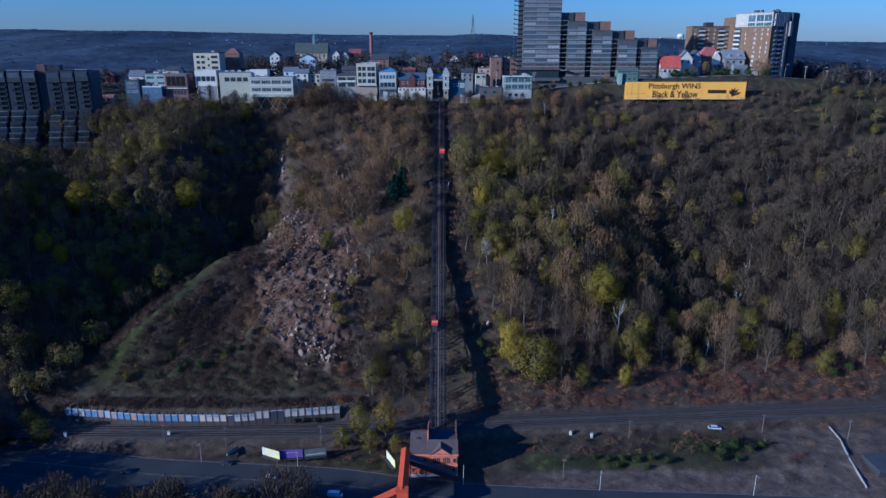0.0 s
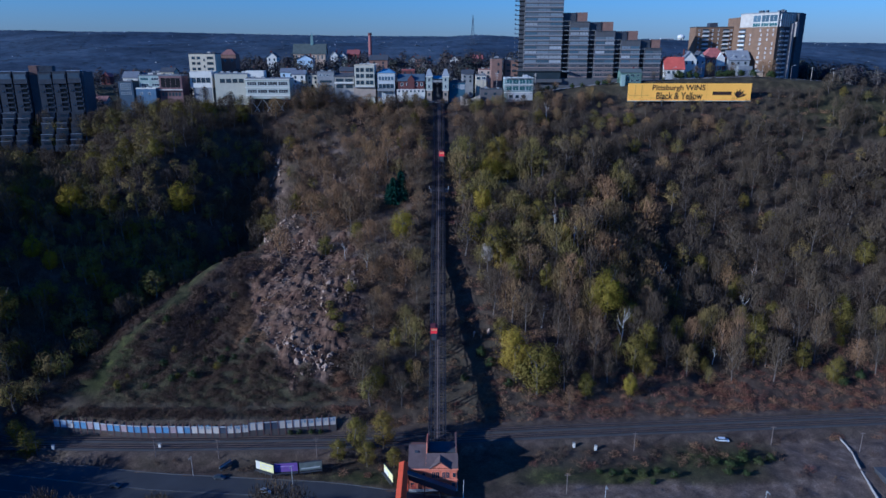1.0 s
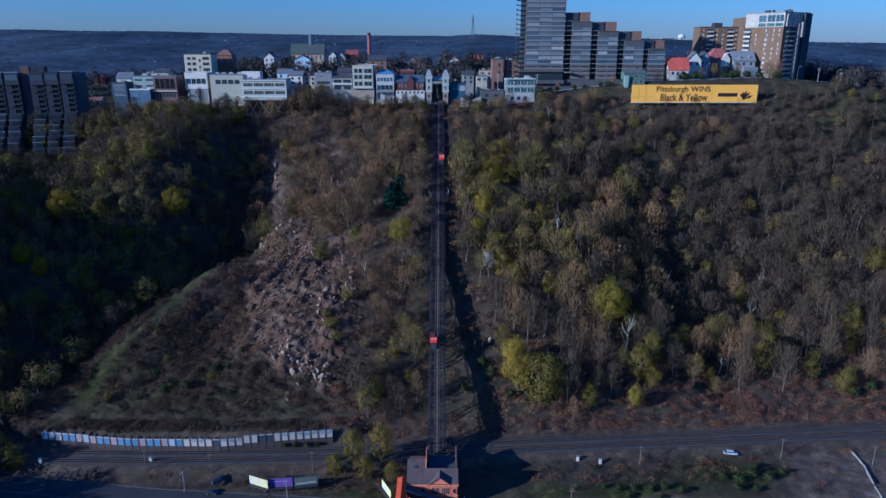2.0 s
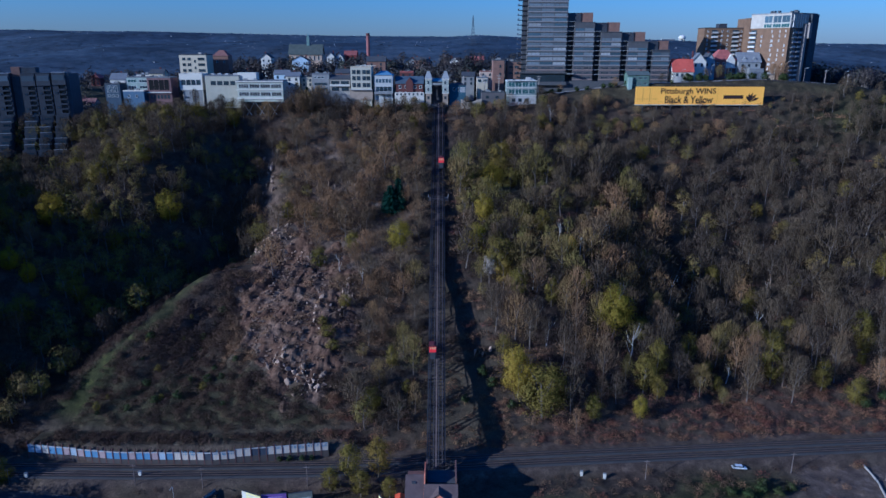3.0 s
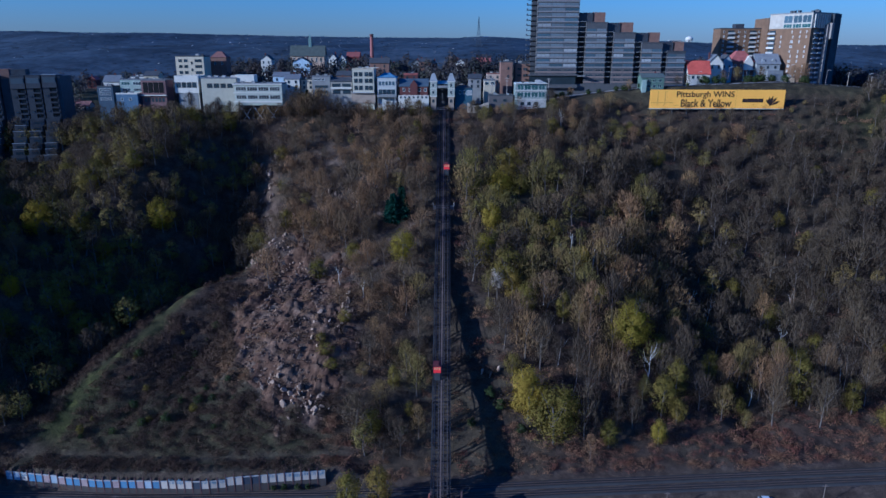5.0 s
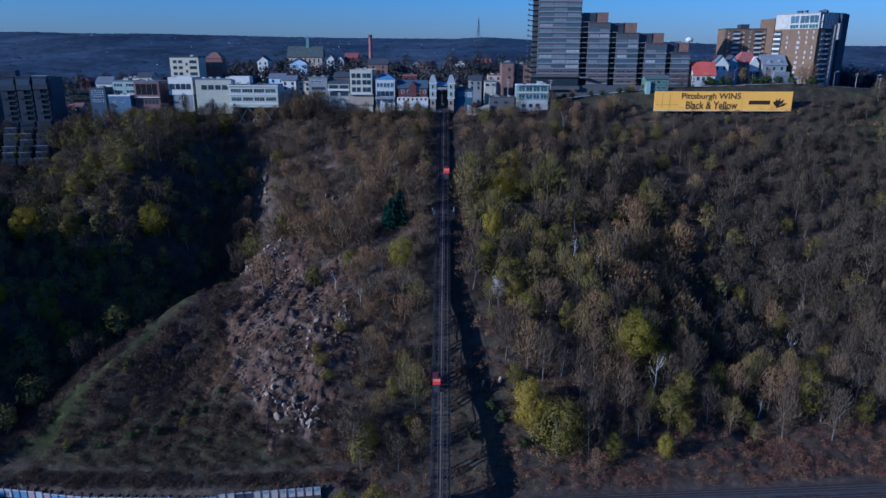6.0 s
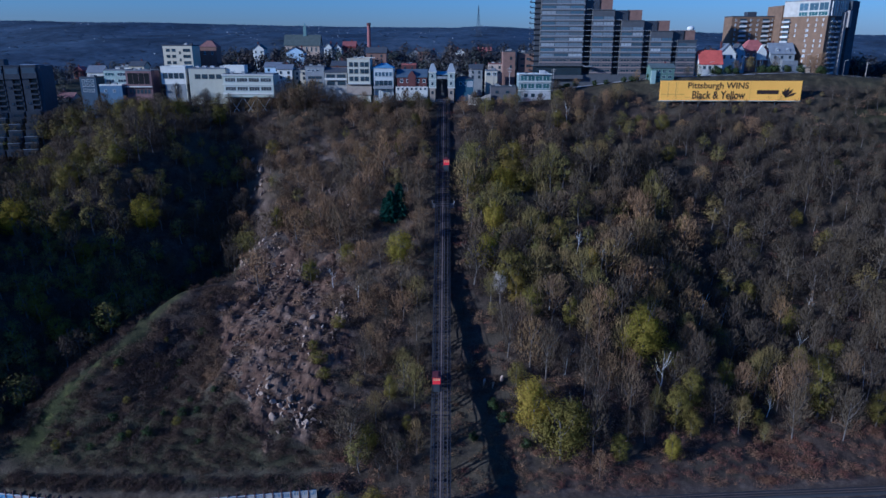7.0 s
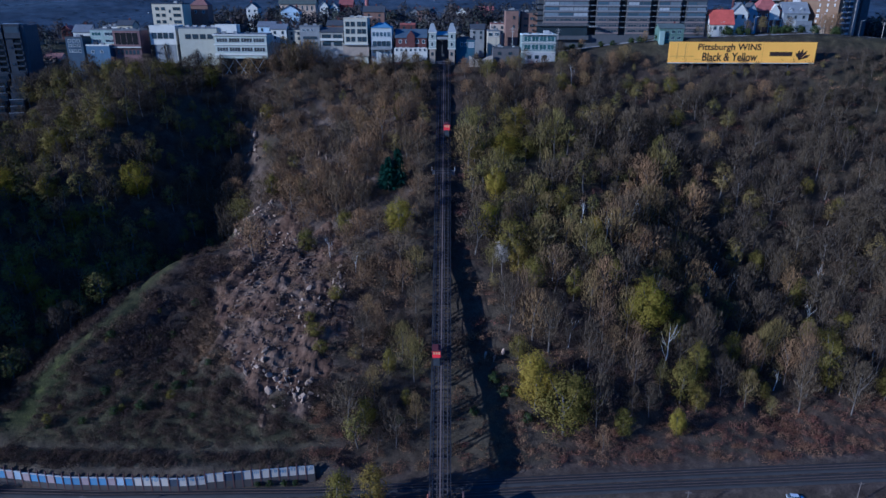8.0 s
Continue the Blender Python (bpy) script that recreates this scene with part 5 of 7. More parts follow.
for gx0, gx1, topz in ((81.5, 86.4, 187), (99.5, 104, 181.5), (117.5, 122, 175.5), (135.2, 138.6, 169)):
    # dark colour puts the shade between the bays onto these walls
    part("recess_wall", boxes((gx0 - 100, gx1 - 100, 4.5, 7.6, 4, topz - 140)), ROOF_AND_SHADE, tower)
    for k in range(int((topz - 150) / 3.05)):
        zz = 9.0 + 3.05 * k
        part("balcony", boxes((gx0 - 99.95, gx1 - 100.05, 0.6, 4.5, zz - 0.3, zz)), GREYW, tower)
for k in range(22):
    part("balcony", boxes((-50.5, -44.6, 2, 8, 6.5 + 3.05 * k, 6.8 + 3.05 * k), (-50.5, -50.3, 2, 8, 6.8 + 3.05 * k, 7.6 + 3.05 * k)), STEELDARK, tower, "dark side balcony")
part("side_wall", boxes((-47.5, -44.5, 3, 8, 4, 74)), ROOF_AND_SHADE, tower)
for cx0, cx1, px0, px1, z0, z1 in ((81.6, 91, 90.4, 98.5, 179, 188), (97.2, 108.5, 107.8, 116.5, 174, 182), (115.3, 126.5, 126.1, 133.7, 168, 176), (132.6, 143, 143.0, 149.5, 164, 170.4)):
    part("core", boxes((cx0 - 100, cx1 - 100 - 0.4, 2.5, 7.4, z0 - 144, z1 - 140.2)), STEELDARK, tower, "dark glazed core")
    part("penthouse", boxes((px0 - 100, px1 - 100, 3, 7.2, z0 - 146, z1 - 140)), BRICK, tower, "brown brick penthouse")
part("podium", boxes((-49, -18, -2.5, 0.4, 2, 4.2), (-49, 50, 0, 9, -3, 4.5), (-49, -17.6, -3, 0, 9.6, 10.3)), PANEL, tower)
part("podium_glass", boxes((-48.5, -19, -1.6, -0.3, 4.2, 9.6)), glass("podium_glass", (0.015, 0.02, 0.025), 0.1), tower)
part("entrance_canopy", boxes((-18, -13.5, -5, 0, 9.2, 9.7)), GREYW, tower)

g = house("house", "small sea-green house with a shallow gabled roof", 119, 132.8, 221, 9, 149.0, surf("sea_green_paint", (0.11, 0.15, 0.115), 0.75), "gable", surf("grey_green_roof", (0.10, 0.112, 0.10), 0.8), 2.2, "x", wins=[((123.6, 126.8, 130.2), (147.2, 143.9), 2.2, 1.9, {"frame_mat": surf("pale_green_frame", (0.28, 0.33, 0.28), 0.7), "bars": 1})])
part("porch", boxes((-6.9, -4.2, -1.5, 0, 140 - g.location.z, 147.6 - g.location.z)), surf("pale_green_frame", (0.28, 0.33, 0.28), 0.7), g)

# banner on the slope: board on posts, with its lettering
banner = thing("banner", 159, 201, 130, "long yellow advertising banner with dark lettering on the slope", "banner")
part("board", boxes((-39.8, 39.6, 0, 0.5, 2.1, 12.9)), surf("yellow_vinyl", (0.80, 0.43, 0.003), 0.55, var=0.08, big=0.12), banner)
part("frame", boxes((-40.0, 39.8, -0.12, 0.0, 1.7, 2.1), (-40.0, 39.8, 0.0, 0.5, 1.7, 2.06)), surf("pale_catwalk", (0.5, 0.46, 0.38), 0.7), banner, "pale catwalk along the lower edge")
part("seam", boxes((10.9, 11.05, -0.02, 0.0, 2.12, 12.88), (-29.9, -29.8, -0.02, 0.0, 2.12, 12.88)), surf("yellow_seam", (0.55, 0.33, 0.02), 0.6), banner)
for q in spread_over(-39, 39, 9):
    part("post", beam(bmesh.new(), (q, 0.8, -9), (q, 0.8, 12.5), 0.4), STEELDARK, banner)
INK = surf("brown_ink", (0.035, 0.022, 0.016), 0.6, var=0.05)


def lettering(parent, text, x, z, height, width, y=-0.03, bold=0.02):
    cu = bpy.data.curves.new("lettering", "FONT")
    cu.body, cu.size, cu.align_x, cu.extrude, cu.offset = text, 1.0, "LEFT", 0.004, bold
    ob = bpy.data.objects.new("lettering", cu)
    me = bpy.data.meshes.new_from_object(ob)
    bpy.data.objects.remove(ob)
    me.materials.append(INK)
    co = np.empty(3 * len(me.vertices))
    me.vertices.foreach_get("co", co)
    co = co.reshape(-1, 3)
    lo, hi = co.min(0), co.max(0)
    sx, sz = width / (hi[0] - lo[0]), height / (hi[1] - lo[1])
    out = np.stack([(co[:, 0] - lo[0]) * sx + x, y - 0.02 * (co[:, 2] > 0), (co[:, 1] - lo[1]) * sz + z], 1)
    me.vertices.foreach_set("co", out.ravel())
    me.update()
    part("lettering", me, None, parent)


lettering(banner, "Pittsburgh WINS", -24.2, 7.6, 4.4, 34.0)
lettering(banner, "Black & Yellow", -21.4, 2.9, 4.4, 29.8)
# the sponsor's mark as plain shapes: a bar and a fan of blades
part("mark_bar", boxes((14.8, 27.0, -0.04, 0, 5.6, 7.8)), INK, banner)
for i in range(5):
    an = radians(24 + 25 * i)
    d, ox = 7.4 - 0.6 * i, 30.2 + 0.35 * i
    tip = (ox + d * math.cos(an), 3.4 + d * math.sin(an))
    nx_, nz_ = -math.sin(an) * 0.75, math.cos(an) * 0.75
    part("mark_blade", prism(bmesh.new(), [(ox, 3.4), (ox + 0.7 * d * math.cos(an) - nx_, 3.4 + 0.7 * d * math.sin(an) - nz_), tip, (ox + 0.7 * d * math.cos(an) + nx_, 3.4 + 0.7 * d * math.sin(an) + nz_)], -0.04, -0.01), INK, banner)
part("small_print", boxes((-25.6, -22.2, -0.03, 0, 3.6, 3.9)), surf("yellow_seam", (0.55, 0.33, 0.02), 0.6), banner)
part("bridge_print", boxes((-35.5, -34.9, -0.03, 0, 4, 12), (-31.2, -30.6, -0.03, 0, 4, 12), (-39, -26, -0.03, 0, 5.2, 5.6)), surf("ochre_print", (0.58, 0.34, 0.02), 0.6), banner, "faint printed bridge shape")

# houses on the overlook
h = house("house", "white house with a large red roof", 152.6, 166.2, 236, 9, 150.6, WHITE, "gable", surf("bright_red_roof", (0.390, 0.083, 0.045), 0.8), 8.0, "x", wins=[((155.5, 158.8, 162.5), (148.8,), 1.7, 1.9, df)])
part("gable_wall", prism(bmesh.new(), [(0, 5), (4.5, 12.5), (9, 5)], -0.2, 0.2), WHITE, h, at=(-6.95, 0, 0, 0, 0, 90))
house("house", "bright white gabled house", 167.2, 177.0, 244, 9, 156.8, WHITE, "gable", ROOFGREY, 5.8, "y", wins=[((170.0, 174.2), (154.9,), 1.2, 2.2, df)])
house("house", "grey-blue narrow house with a steep gable", 178.0, 185.4, 250, 9, 157, surf("grey_blue_siding", (0.26, 0.28, 0.31), 0.8), "gable", ROOF_AND_SHADE, 5.5, "y", wins=[((180.0, 183.4), (155,), 1.1, 1.9, df), ((180.0, 183.4), (150.5,), 1.1, 1.9, df)])
h = house("house", "brown brick house with a red-brown roof and white porch", 188.5, 204.5, 262, 12, 158.0, surf("warm_brick", (0.17, 0.09, 0.065), 0.9), "hip", surf("rust_roofing", (0.26, 0.09, 0.07), 0.85), 7.0, wins=[((192, 196, 201), (155.5, 151.0), 1.4, 1.9, wf)])
part("gable", prism(bmesh.new(), [(1, 8), (7, 8), (7, 12.5), (4, 16.5), (1, 12.5)], -0.8, 5), WHITE, h)
part("porch", boxes((0.5, 8.2, -2.5, 0, 7.4, 8.0), (0.5, 0.8, -2.4, -2.1, 0, 7.4), (4.2, 4.5, -2.4, -2.1, 0, 7.4), (7.9, 8.2, -2.4, -2.1, 0, 7.4), (0.5, 8.2, -2.5, 0, 3.6, 3.9)), WHITE, h)
h = house("house", "pale grey house with dormers and front steps", 205.5, 221, 260, 12, 156.5, surf("pale_grey_siding", (0.25, 0.25, 0.245), 0.8), "gable", surf("pale_grey_roof", (0.20, 0.20, 0.205), 0.8), 6.5, "x", wins=[((208.5, 213, 218), (154.5, 150.5), 1.4, 1.8, df)])
for q in (-3.5, 3.5):
    part("dormer", prism(bmesh.new(), [(q - 1.3, 10.5), (q + 1.3, 10.5), (q + 1.3, 13.2), (q, 14.8), (q - 1.3, 13.2)], 0.6, 5), surf("pale_grey_siding", (0.25, 0.25, 0.245), 0.8), h)
part("steps", boxes((-2, 9, -6, -3, 0, 4.2), (-1, 9, -3, 0, 0, 7.2)), surf("blue_grey_steps", (0.2, 0.2, 0.2), 0.8), h)
house("garage", "low tan garage at the end of the row", 221.5, 229, 254, 8, 148, surf("tan_paint", (0.46, 0.36, 0.23), 0.8), "flat", ROOFGREY, cat="garage", wins=[((225,), (145.5,), 2.4, 1.6, df)])
house("house", "red-roofed brick house among bare trees", 311.5, 329, 300, 11, 144.5, REDBRICK, "gable", surf("salmon_roof", (0.42, 0.16, 0.13), 0.85), 5.0, "x", wins=[((315, 320, 325), (142,), 1.4, 1.8, wf)], zb=gz(320, 300))

# large brown apartment building, corner on
OBRICK = surf("orange_brick", (0.155, 0.10, 0.052), 0.9, fine=8)
IVORY = surf("ivory_panel", (0.40, 0.36, 0.29), 0.75)
TRIM = surf("pale_trim", (0.6, 0.56, 0.5), 0.7)
big = thing("apartment_building", 233, 250, 141, "large brown brick apartment building with a glazed white top storey", "apartment building", rz=-60)
part("wall", boxes((-30, 0, 0, 27, -6, 38.2)), OBRICK, big)
part("top_storey", boxes((-30.2, 0.2, -0.2, 27.2, 38.2, 47.4)), IVORY, big)
part("roof", boxes((-30.5, 0.5, -0.5, 27.5, 47.4, 47.9)), GREYW, big)
for q in (-16.6, -9.8, -3.4):
    window_at(big, q, 43.9, 6.2, 4.8, -0.2, frame_mat=WHITE, pane_mat=BLUEPANE, bars=1)
    window_at(big, q, 39.7, 6.2, 2.6, -0.2, frame_mat=WHITE, pane_mat=GREENPANE, bars=2)
for k in range(11):
    for q in (-20.5, -13.0, -12.0, -7.0, -2.6):
        if (k * 7 + int(-q)) % 4:
            window_at(big, q, 36 - 3.1 * k, 0.8, 1.7, 0.0, frame_mat=TRIM, pane_mat=BLINDPANE)
    part("balcony", boxes((-29.8, -24.5, -1.4, 0, 34.6 - 3.1 * k, 34.9 - 3.1 * k), (-29.8, -24.5, -1.4, -1.25, 34.9 - 3.1 * k, 35.8 - 3.1 * k)), TRIM if k % 2 else CONCRETE, big)
    window_at(big, -27.2, 36 - 3.1 * k, 4.6, 2.2, 0.0, frame_mat=DARKFRAME, bars=1)
    for q in (5.0, 10.5, 21.5):
        window_at(big, 0.0, 36 - 3.1 * k, 3.4, 2.2, q, rz=90, frame_mat=GREYW, pane_mat=DARKPANE, bars=1)
        part("balcony", boxes((0.0, 1.3, q - 2, q + 2, 34.6 - 3.1 * k, 34.85 - 3.1 * k), (1.2, 1.3, q - 2, q + 2, 34.85 - 3.1 * k, 35.7 - 3.1 * k)), CONCRETE, big)
part("pier", boxes((0.2, 2.4, 13.8, 16.2, -6, 40.5)), surf("pale_pier", (0.24, 0.21, 0.18), 0.8), big, "pale concrete pier")
part("pier_head", boxes((0.2, 3.8, 16.0, 18.6, 31.5, 41.5)), surf("pale_pier", (0.24, 0.21, 0.18), 0.8), big)
# dark sheet on the side wall, painted in place of a recess's shade
part("side_recess", boxes((0.05, 0.4, 7.8, 13.5, -5, 38)), ROOF_AND_SHADE, big)
for q in spread_over(1, 16, 6):
    part("screen_post", boxes((0.2, 0.9, q - 0.2, q + 0.2, 38.4, 46.8)), WHITE, big)
part("screen_beam", boxes((0.2, 0.8, 0.5, 17, 42.4, 42.8)), WHITE, big)
part("side_block", boxes((0.2, 2.4, 19.5, 27.1, -6, 47.2)), SLATE, big, "dark blue-grey corner block")
for q in (-19, -17, -13.5, -4, -1.5, 0):
    part("rooftop_unit", boxes((q - 1.4, q, 6, 8, 47.9, 49.2 + 0.5 * (int(q) % 2))), STEELDARK, big)
wing = thing("apartment_wing", 213, 299, 141, "lower brown brick apartment wing with stacked balconies", "apartment building")
part("wall", boxes((-19, 9.8, 0, 14, -4, 39.2)), OBRICK, wing)
part("stair_block", boxes((9.8, 24, -10, 12, -4, 46)), OBRICK, wing)
part("roof", boxes((-19.2, 9.7, -0.2, 14, 39.2, 39.7)), ROOF_AND_SHADE, wing)
part("lift_house", boxes((-8, -2, 2, 8, 39.7, 42.5)), STEELDARK, wing)
for k in range(12):
    zz = 37 - 3.1 * k
    for q in (-11.5, 4.0):
        window_at(wing, q, zz, 4.4, 2.0, 0.0, frame_mat=DARKFRAME, bars=1)
        part("balcony", boxes((q - 2.4, q + 2.4, -1.3, 0, zz - 1.5, zz - 1.2), (q - 2.4, q + 2.4, -1.3, -1.15, zz - 1.2, zz - 0.3)), TRIM if k % 2 else CONCRETE, wing)
    for q in (-16.5, -6, -1.5, 8.3):
        window_at(wing, q, zz, 1.1, 1.6, 0.0, frame_mat=TRIM, pane_mat=BLINDPANE if k % 3 else DARKPANE)

# lamp posts along the overlook
POLE_DARK = surf("pole_brown", (0.2, 0.18, 0.16), 0.7)
lamp_mat = surf("pole_grey", (0.42, 0.41, 0.38), 0.6)
first = None
for q, yy, hh in ((178, 236, 10), (190, 238, 9), (197, 236, 13), (217, 237, 11), (240, 236, 9), (268, 238, 9), (282, 240, 7), (158, 234, 8)):
    z0 = gz(q, yy)
    if first is None:
        first = thing("street_lamp", q, yy, z0, "tall grey street lamp on the overlook road", "street lamp", "street lamps on the overlook")
        part("pole", beam(bmesh.new(), (0, 0, -0.5), (0, 0, 10), 0.26, 0.16, 8), POLE_DARK, first)
        part("arm", beam(bmesh.new(), (0, 0, 9.8), (1.6, 0, 10.3), 0.14), lamp_mat, first)
        part("head", boxes((1.3, 2.3, -0.2, 0.2, 10.15, 10.4)), lamp_mat, first)
    else:
        c = copy_thing(first, pose(q, yy, z0))
        c.scale = (1, 1, hh / 10)
v, f = [], []
for i, q in enumerate(np.arange(60, 330, 5.0)):
    for w in (-3.2, 3.2):
        v.append((q, 231 + w, gz(q, 231 + w) + 0.25))
    if i:
        f.append((2 * i - 2, 2 * i, 2 * i + 1, 2 * i - 1))
tagged(new("pavement", mesh_from("pavement", v, f, surf("pale_pavement", (0.34, 0.31, 0.28), 0.9, big=0.1))), "pale overlook road along the crest", "road", kind="structure")

first = None
for q, yy, hh in ((8, 222, 1.0), (13.5, 226, 1.15), (27, 222, 0.9), (-14, 228, 1.0), (-33, 230, 1.1), (-62, 229, 0.9), (-100, 230, 1.0), (-152, 232, 1.0), (-186, 232, 1.0), (36, 219, 1.1), (62, 222, 0.9), (258, 243, 0.6), (275, 246, 0.55)):
    z0 = gz(q, yy)
    if first is None:
        first = thing("utility_pole", q, yy, z0, "pale weathered utility pole with two crossarms on the hilltop street", "pole", "utility poles on the hilltop street")
        part("pole", beam(bmesh.new(), (0, 0, -0.5), (0, 0, 15), 0.4, 0.28, 8), surf("pale_pole", (0.34, 0.30, 0.25), 0.9), first)
        part("crossarm", boxes((-1.4, 1.4, -0.1, 0.1, 14.0, 14.25)), surf("pale_pole", (0.34, 0.30, 0.25), 0.9), first)
        part("crossarm", boxes((-1.1, 1.1, -0.1, 0.1, 12.6, 12.85)), surf("pale_pole", (0.34, 0.30, 0.25), 0.9), first)
    else:
        c = copy_thing(first, pose(q, yy, z0))
        c.scale = (1, 1, hh)

# farther back: church, stack, houses, mast, water tower
ch = thing("church", -126, 420, gz(-126, 420), "long church with a green roof and copper spire", "church")
z = 160 - ch.location.z
part("wall", wall_with_gable(bmesh.new(), -15, 15, 0, 12, -2, z, 9, "x"), surf("tan_stone", (0.40, 0.30, 0.20), 0.9), ch)
gable_roof(ch, -15, 15, 0, 12, z, 9, surf("copper_green_roof", (0.075, 0.082, 0.07), 0.8), "x", 0.8)
part("spire", beam(bmesh.new(), (2, 6, z + 8), (2, 6, z + 14), 2.6, 2.4), surf("copper_green", (0.15, 0.2, 0.18), 0.7), ch)
hip_roof(ch, 0.8, 3.2, 4.8, 7.2, z + 14, 5, surf("copper_green", (0.15, 0.2, 0.18), 0.7), 0.3, "cap", 0.05)
for q in spread_over(-14, 14, 7):
    window_at(ch, q, z - 3, 1.6, 4.0, 0.0, frame_mat=WHITE)
st = thing("smokestack", -74.5, 480, gz(-74.5, 480), "tall red brick smokestack behind the houses", "smokestack")
part("shaft", beam(bmesh.new(), (0, 0, -2), (0, 0, 180 - st.location.z), 4.4, 3.0, 12), surf("stack_brick", (0.25, 0.11, 0.09), 0.9), st)
part("crown", beam(bmesh.new(), (0, 0, 178 - st.location.z), (0, 0, 180.4 - st.location.z), 3.8, 3.8, 12), REDBRICK, st)
mast = thing("radio_mast", 139, 3000, gz(139, 3000) - 5, "distant lattice radio mast on the far ridge", "mast")
part("lattice", beam(beam(beam(bmesh.new(), (-11, 0, 0), (0, 0, 136), 1.6), (11, 0, 0), (0, 0, 136), 1.6), (0, 9, 0), (0, 0, 136), 1.6), STEELDARK, mast)
part("crossbar", boxes(*[(-11 * (1 - k / 136), 11 * (1 - k / 136), -0.6, 0.6, k, k + 1.4) for k in range(15, 120, 15)]), STEELDARK, mast)
wt = thing("water_tower", 1394, 3900, gz(1394, 3900), "pale water tower on the far horizon", "water tower")
bm = bmesh.new()
bmesh.ops.create_uvsphere(bm, u_segments=20, v_segments=12, radius=21, matrix=Matrix.Translation((0, 0, 238 - wt.location.z)) @ Matrix.Diagonal((1, 1, 0.7, 1)))
part("tank", bm, WHITE, wt)
for an in range(6):
    part("leg", beam(bmesh.new(), (17 * math.cos(an), 17 * math.sin(an), -4), (17 * math.cos(an), 17 * math.sin(an), 234 - wt.location.z), 3.0), WHITE, wt)
of = thing("office_block", 1315, 3900, gz(1315, 3900), "pale office block on the far horizon", "office block")
part("wall", boxes((-38, 38, 0, 20, -4, 231 - of.location.z)), CONCRETE, of)
part("window_band", boxes(*[(-36, 36, -0.6, 0, k, k + 3.0) for k in (231 - of.location.z - 6, 231 - of.location.z - 13)]), DARKPANE, of)
hr = random.Random(11)
PAL = [WHITE, CREAM, BRICK, REDBRICK, GREYW, surf("tan_siding", (0.42, 0.34, 0.25), 0.8), surf("pale_blue_siding", (0.42, 0.48, 0.55), 0.8)]
RPAL = [ROOFGREY, ROOF_AND_SHADE, surf("rust_roofing", (0.26, 0.09, 0.07), 0.85), surf("brown_roofing", (0.17, 0.09, 0.07), 0.9)]
NAMED = [(-140, 330, 8, 158, WHITE, ROOF_AND_SHADE, "y", "white and brick house with a narrow gable"), (-113, 330, 13, 156, surf("pale_blue_siding", (0.42, 0.48, 0.55), 0.8), ROOF_AND_SHADE, "y", "pale blue house with a dark gabled roof"),
         (-92, 350, 6, 159, WHITE, ROOFGREY, "y", "white gabled house in a hillside row"), (-85, 352, 6, 158, WHITE, ROOFGREY, "y", "white gabled house in a hillside row"), (-77, 360, 10, 160, surf("bright_red_paint", (0.18, 0.04, 0.032), 0.8), ROOFRED, "x", "bright red building behind bare trees"),
         (-50, 300, 14, 156, BRICK, ROOF_AND_SHADE, "x", "brown brick house behind the street")]
for q, yy, w, zt, m, rm, al, lab in NAMED:
    house("house", lab, q - w / 2, q + w / 2, yy, 10, zt, m, "gable", rm, 3.5, al, wins=[((q - w / 4, q + w / 4), (zt - 2, zt - 5.5), 1.2, 1.8, df)], zb=gz(q, yy))
KINDS = [("white house with a grey roof on the hilltop", 0, 0), ("cream house with a dark roof among bare trees", 1, 1), ("brown brick house with a dark roof", 2, 1), ("red brick house with a rust-red roof", 3, 2), ("grey house with a dark roof", 4, 1), ("tan house with a brown roof", 5, 3), ("pale blue house with a grey roof", 6, 0)]
for i in range(64):
    yy = hr.uniform(236, 420) if i < 44 else hr.uniform(420, 700)
    q = hr.uniform(-0.62, 0.1 if yy < 300 else 0.62) * (yy + 250)
    if -235 < q < 60 and yy < 234 or 40 < q < 275 and yy < 330 or abs(q + 126) < 22 and 390 < yy < 450:
        continue
    lab, a, b = KINDS[hr.randrange(7)]
    w, zt = hr.uniform(7, 12), gz(q, yy) + hr.uniform(6, 9)
    house("house", lab, q - w / 2, q + w / 2, yy, 9, zt, PAL[a], "gable", RPAL[b], hr.uniform(2.5, 4), hr.choice("xy"), wins=[((q - w / 4, q + w / 4), (zt - 1.8, zt - 4.6), 1.2, 1.7, df)], zb=gz(q, yy), group="houses on the hilltop")
for q, yy, sz in ((-95, 206, 1.0), (-91, 209, 1.1), (-87, 207, 0.9), (-203, 208, 0.8), (-186, 207, 0.7), (-221, 222, 1.0), (-228, 228, 1.1), (-224, 214, 0.9), (64, 222, 0.5), (76, 223, 0.45), (112, 224, 0.5), (143, 228, 0.5), (150, 231, 0.55), (176, 240, 0.6), (187, 246, 0.7), (205, 250, 0.7), (226, 250, 0.8), (230, 246, 0.9)):
    plant(BARE, q, yy, sz * 0.75, 1.0)
# rows of small flat-roofed houses just behind the street front
for i, (q, yy, w, zt) in enumerate(((-98, 228, 9, 147.5), (-89, 230, 8, 147), (-66, 232, 9, 149.5), (-24, 236, 9, 150), (17, 238, 8, 147.5), (30, 250, 9, 150), (-108, 240, 10, 148.5), (-200, 240, 10, 148), (-190, 236, 9, 149))):
    lab, a, b = KINDS[i % 7]
    house("house", lab, q - w / 2, q + w / 2, yy, 9, zt, PAL[a], "flat" if i % 2 else "gable", RPAL[b], 2.6, "x", wins=[((q - w / 4, q + w / 4), (zt - 1.8, zt - 4.6), 1.3, 1.7, df)], group="houses on the hilltop")
# small far houses on the ridges
sv, sf = [], []
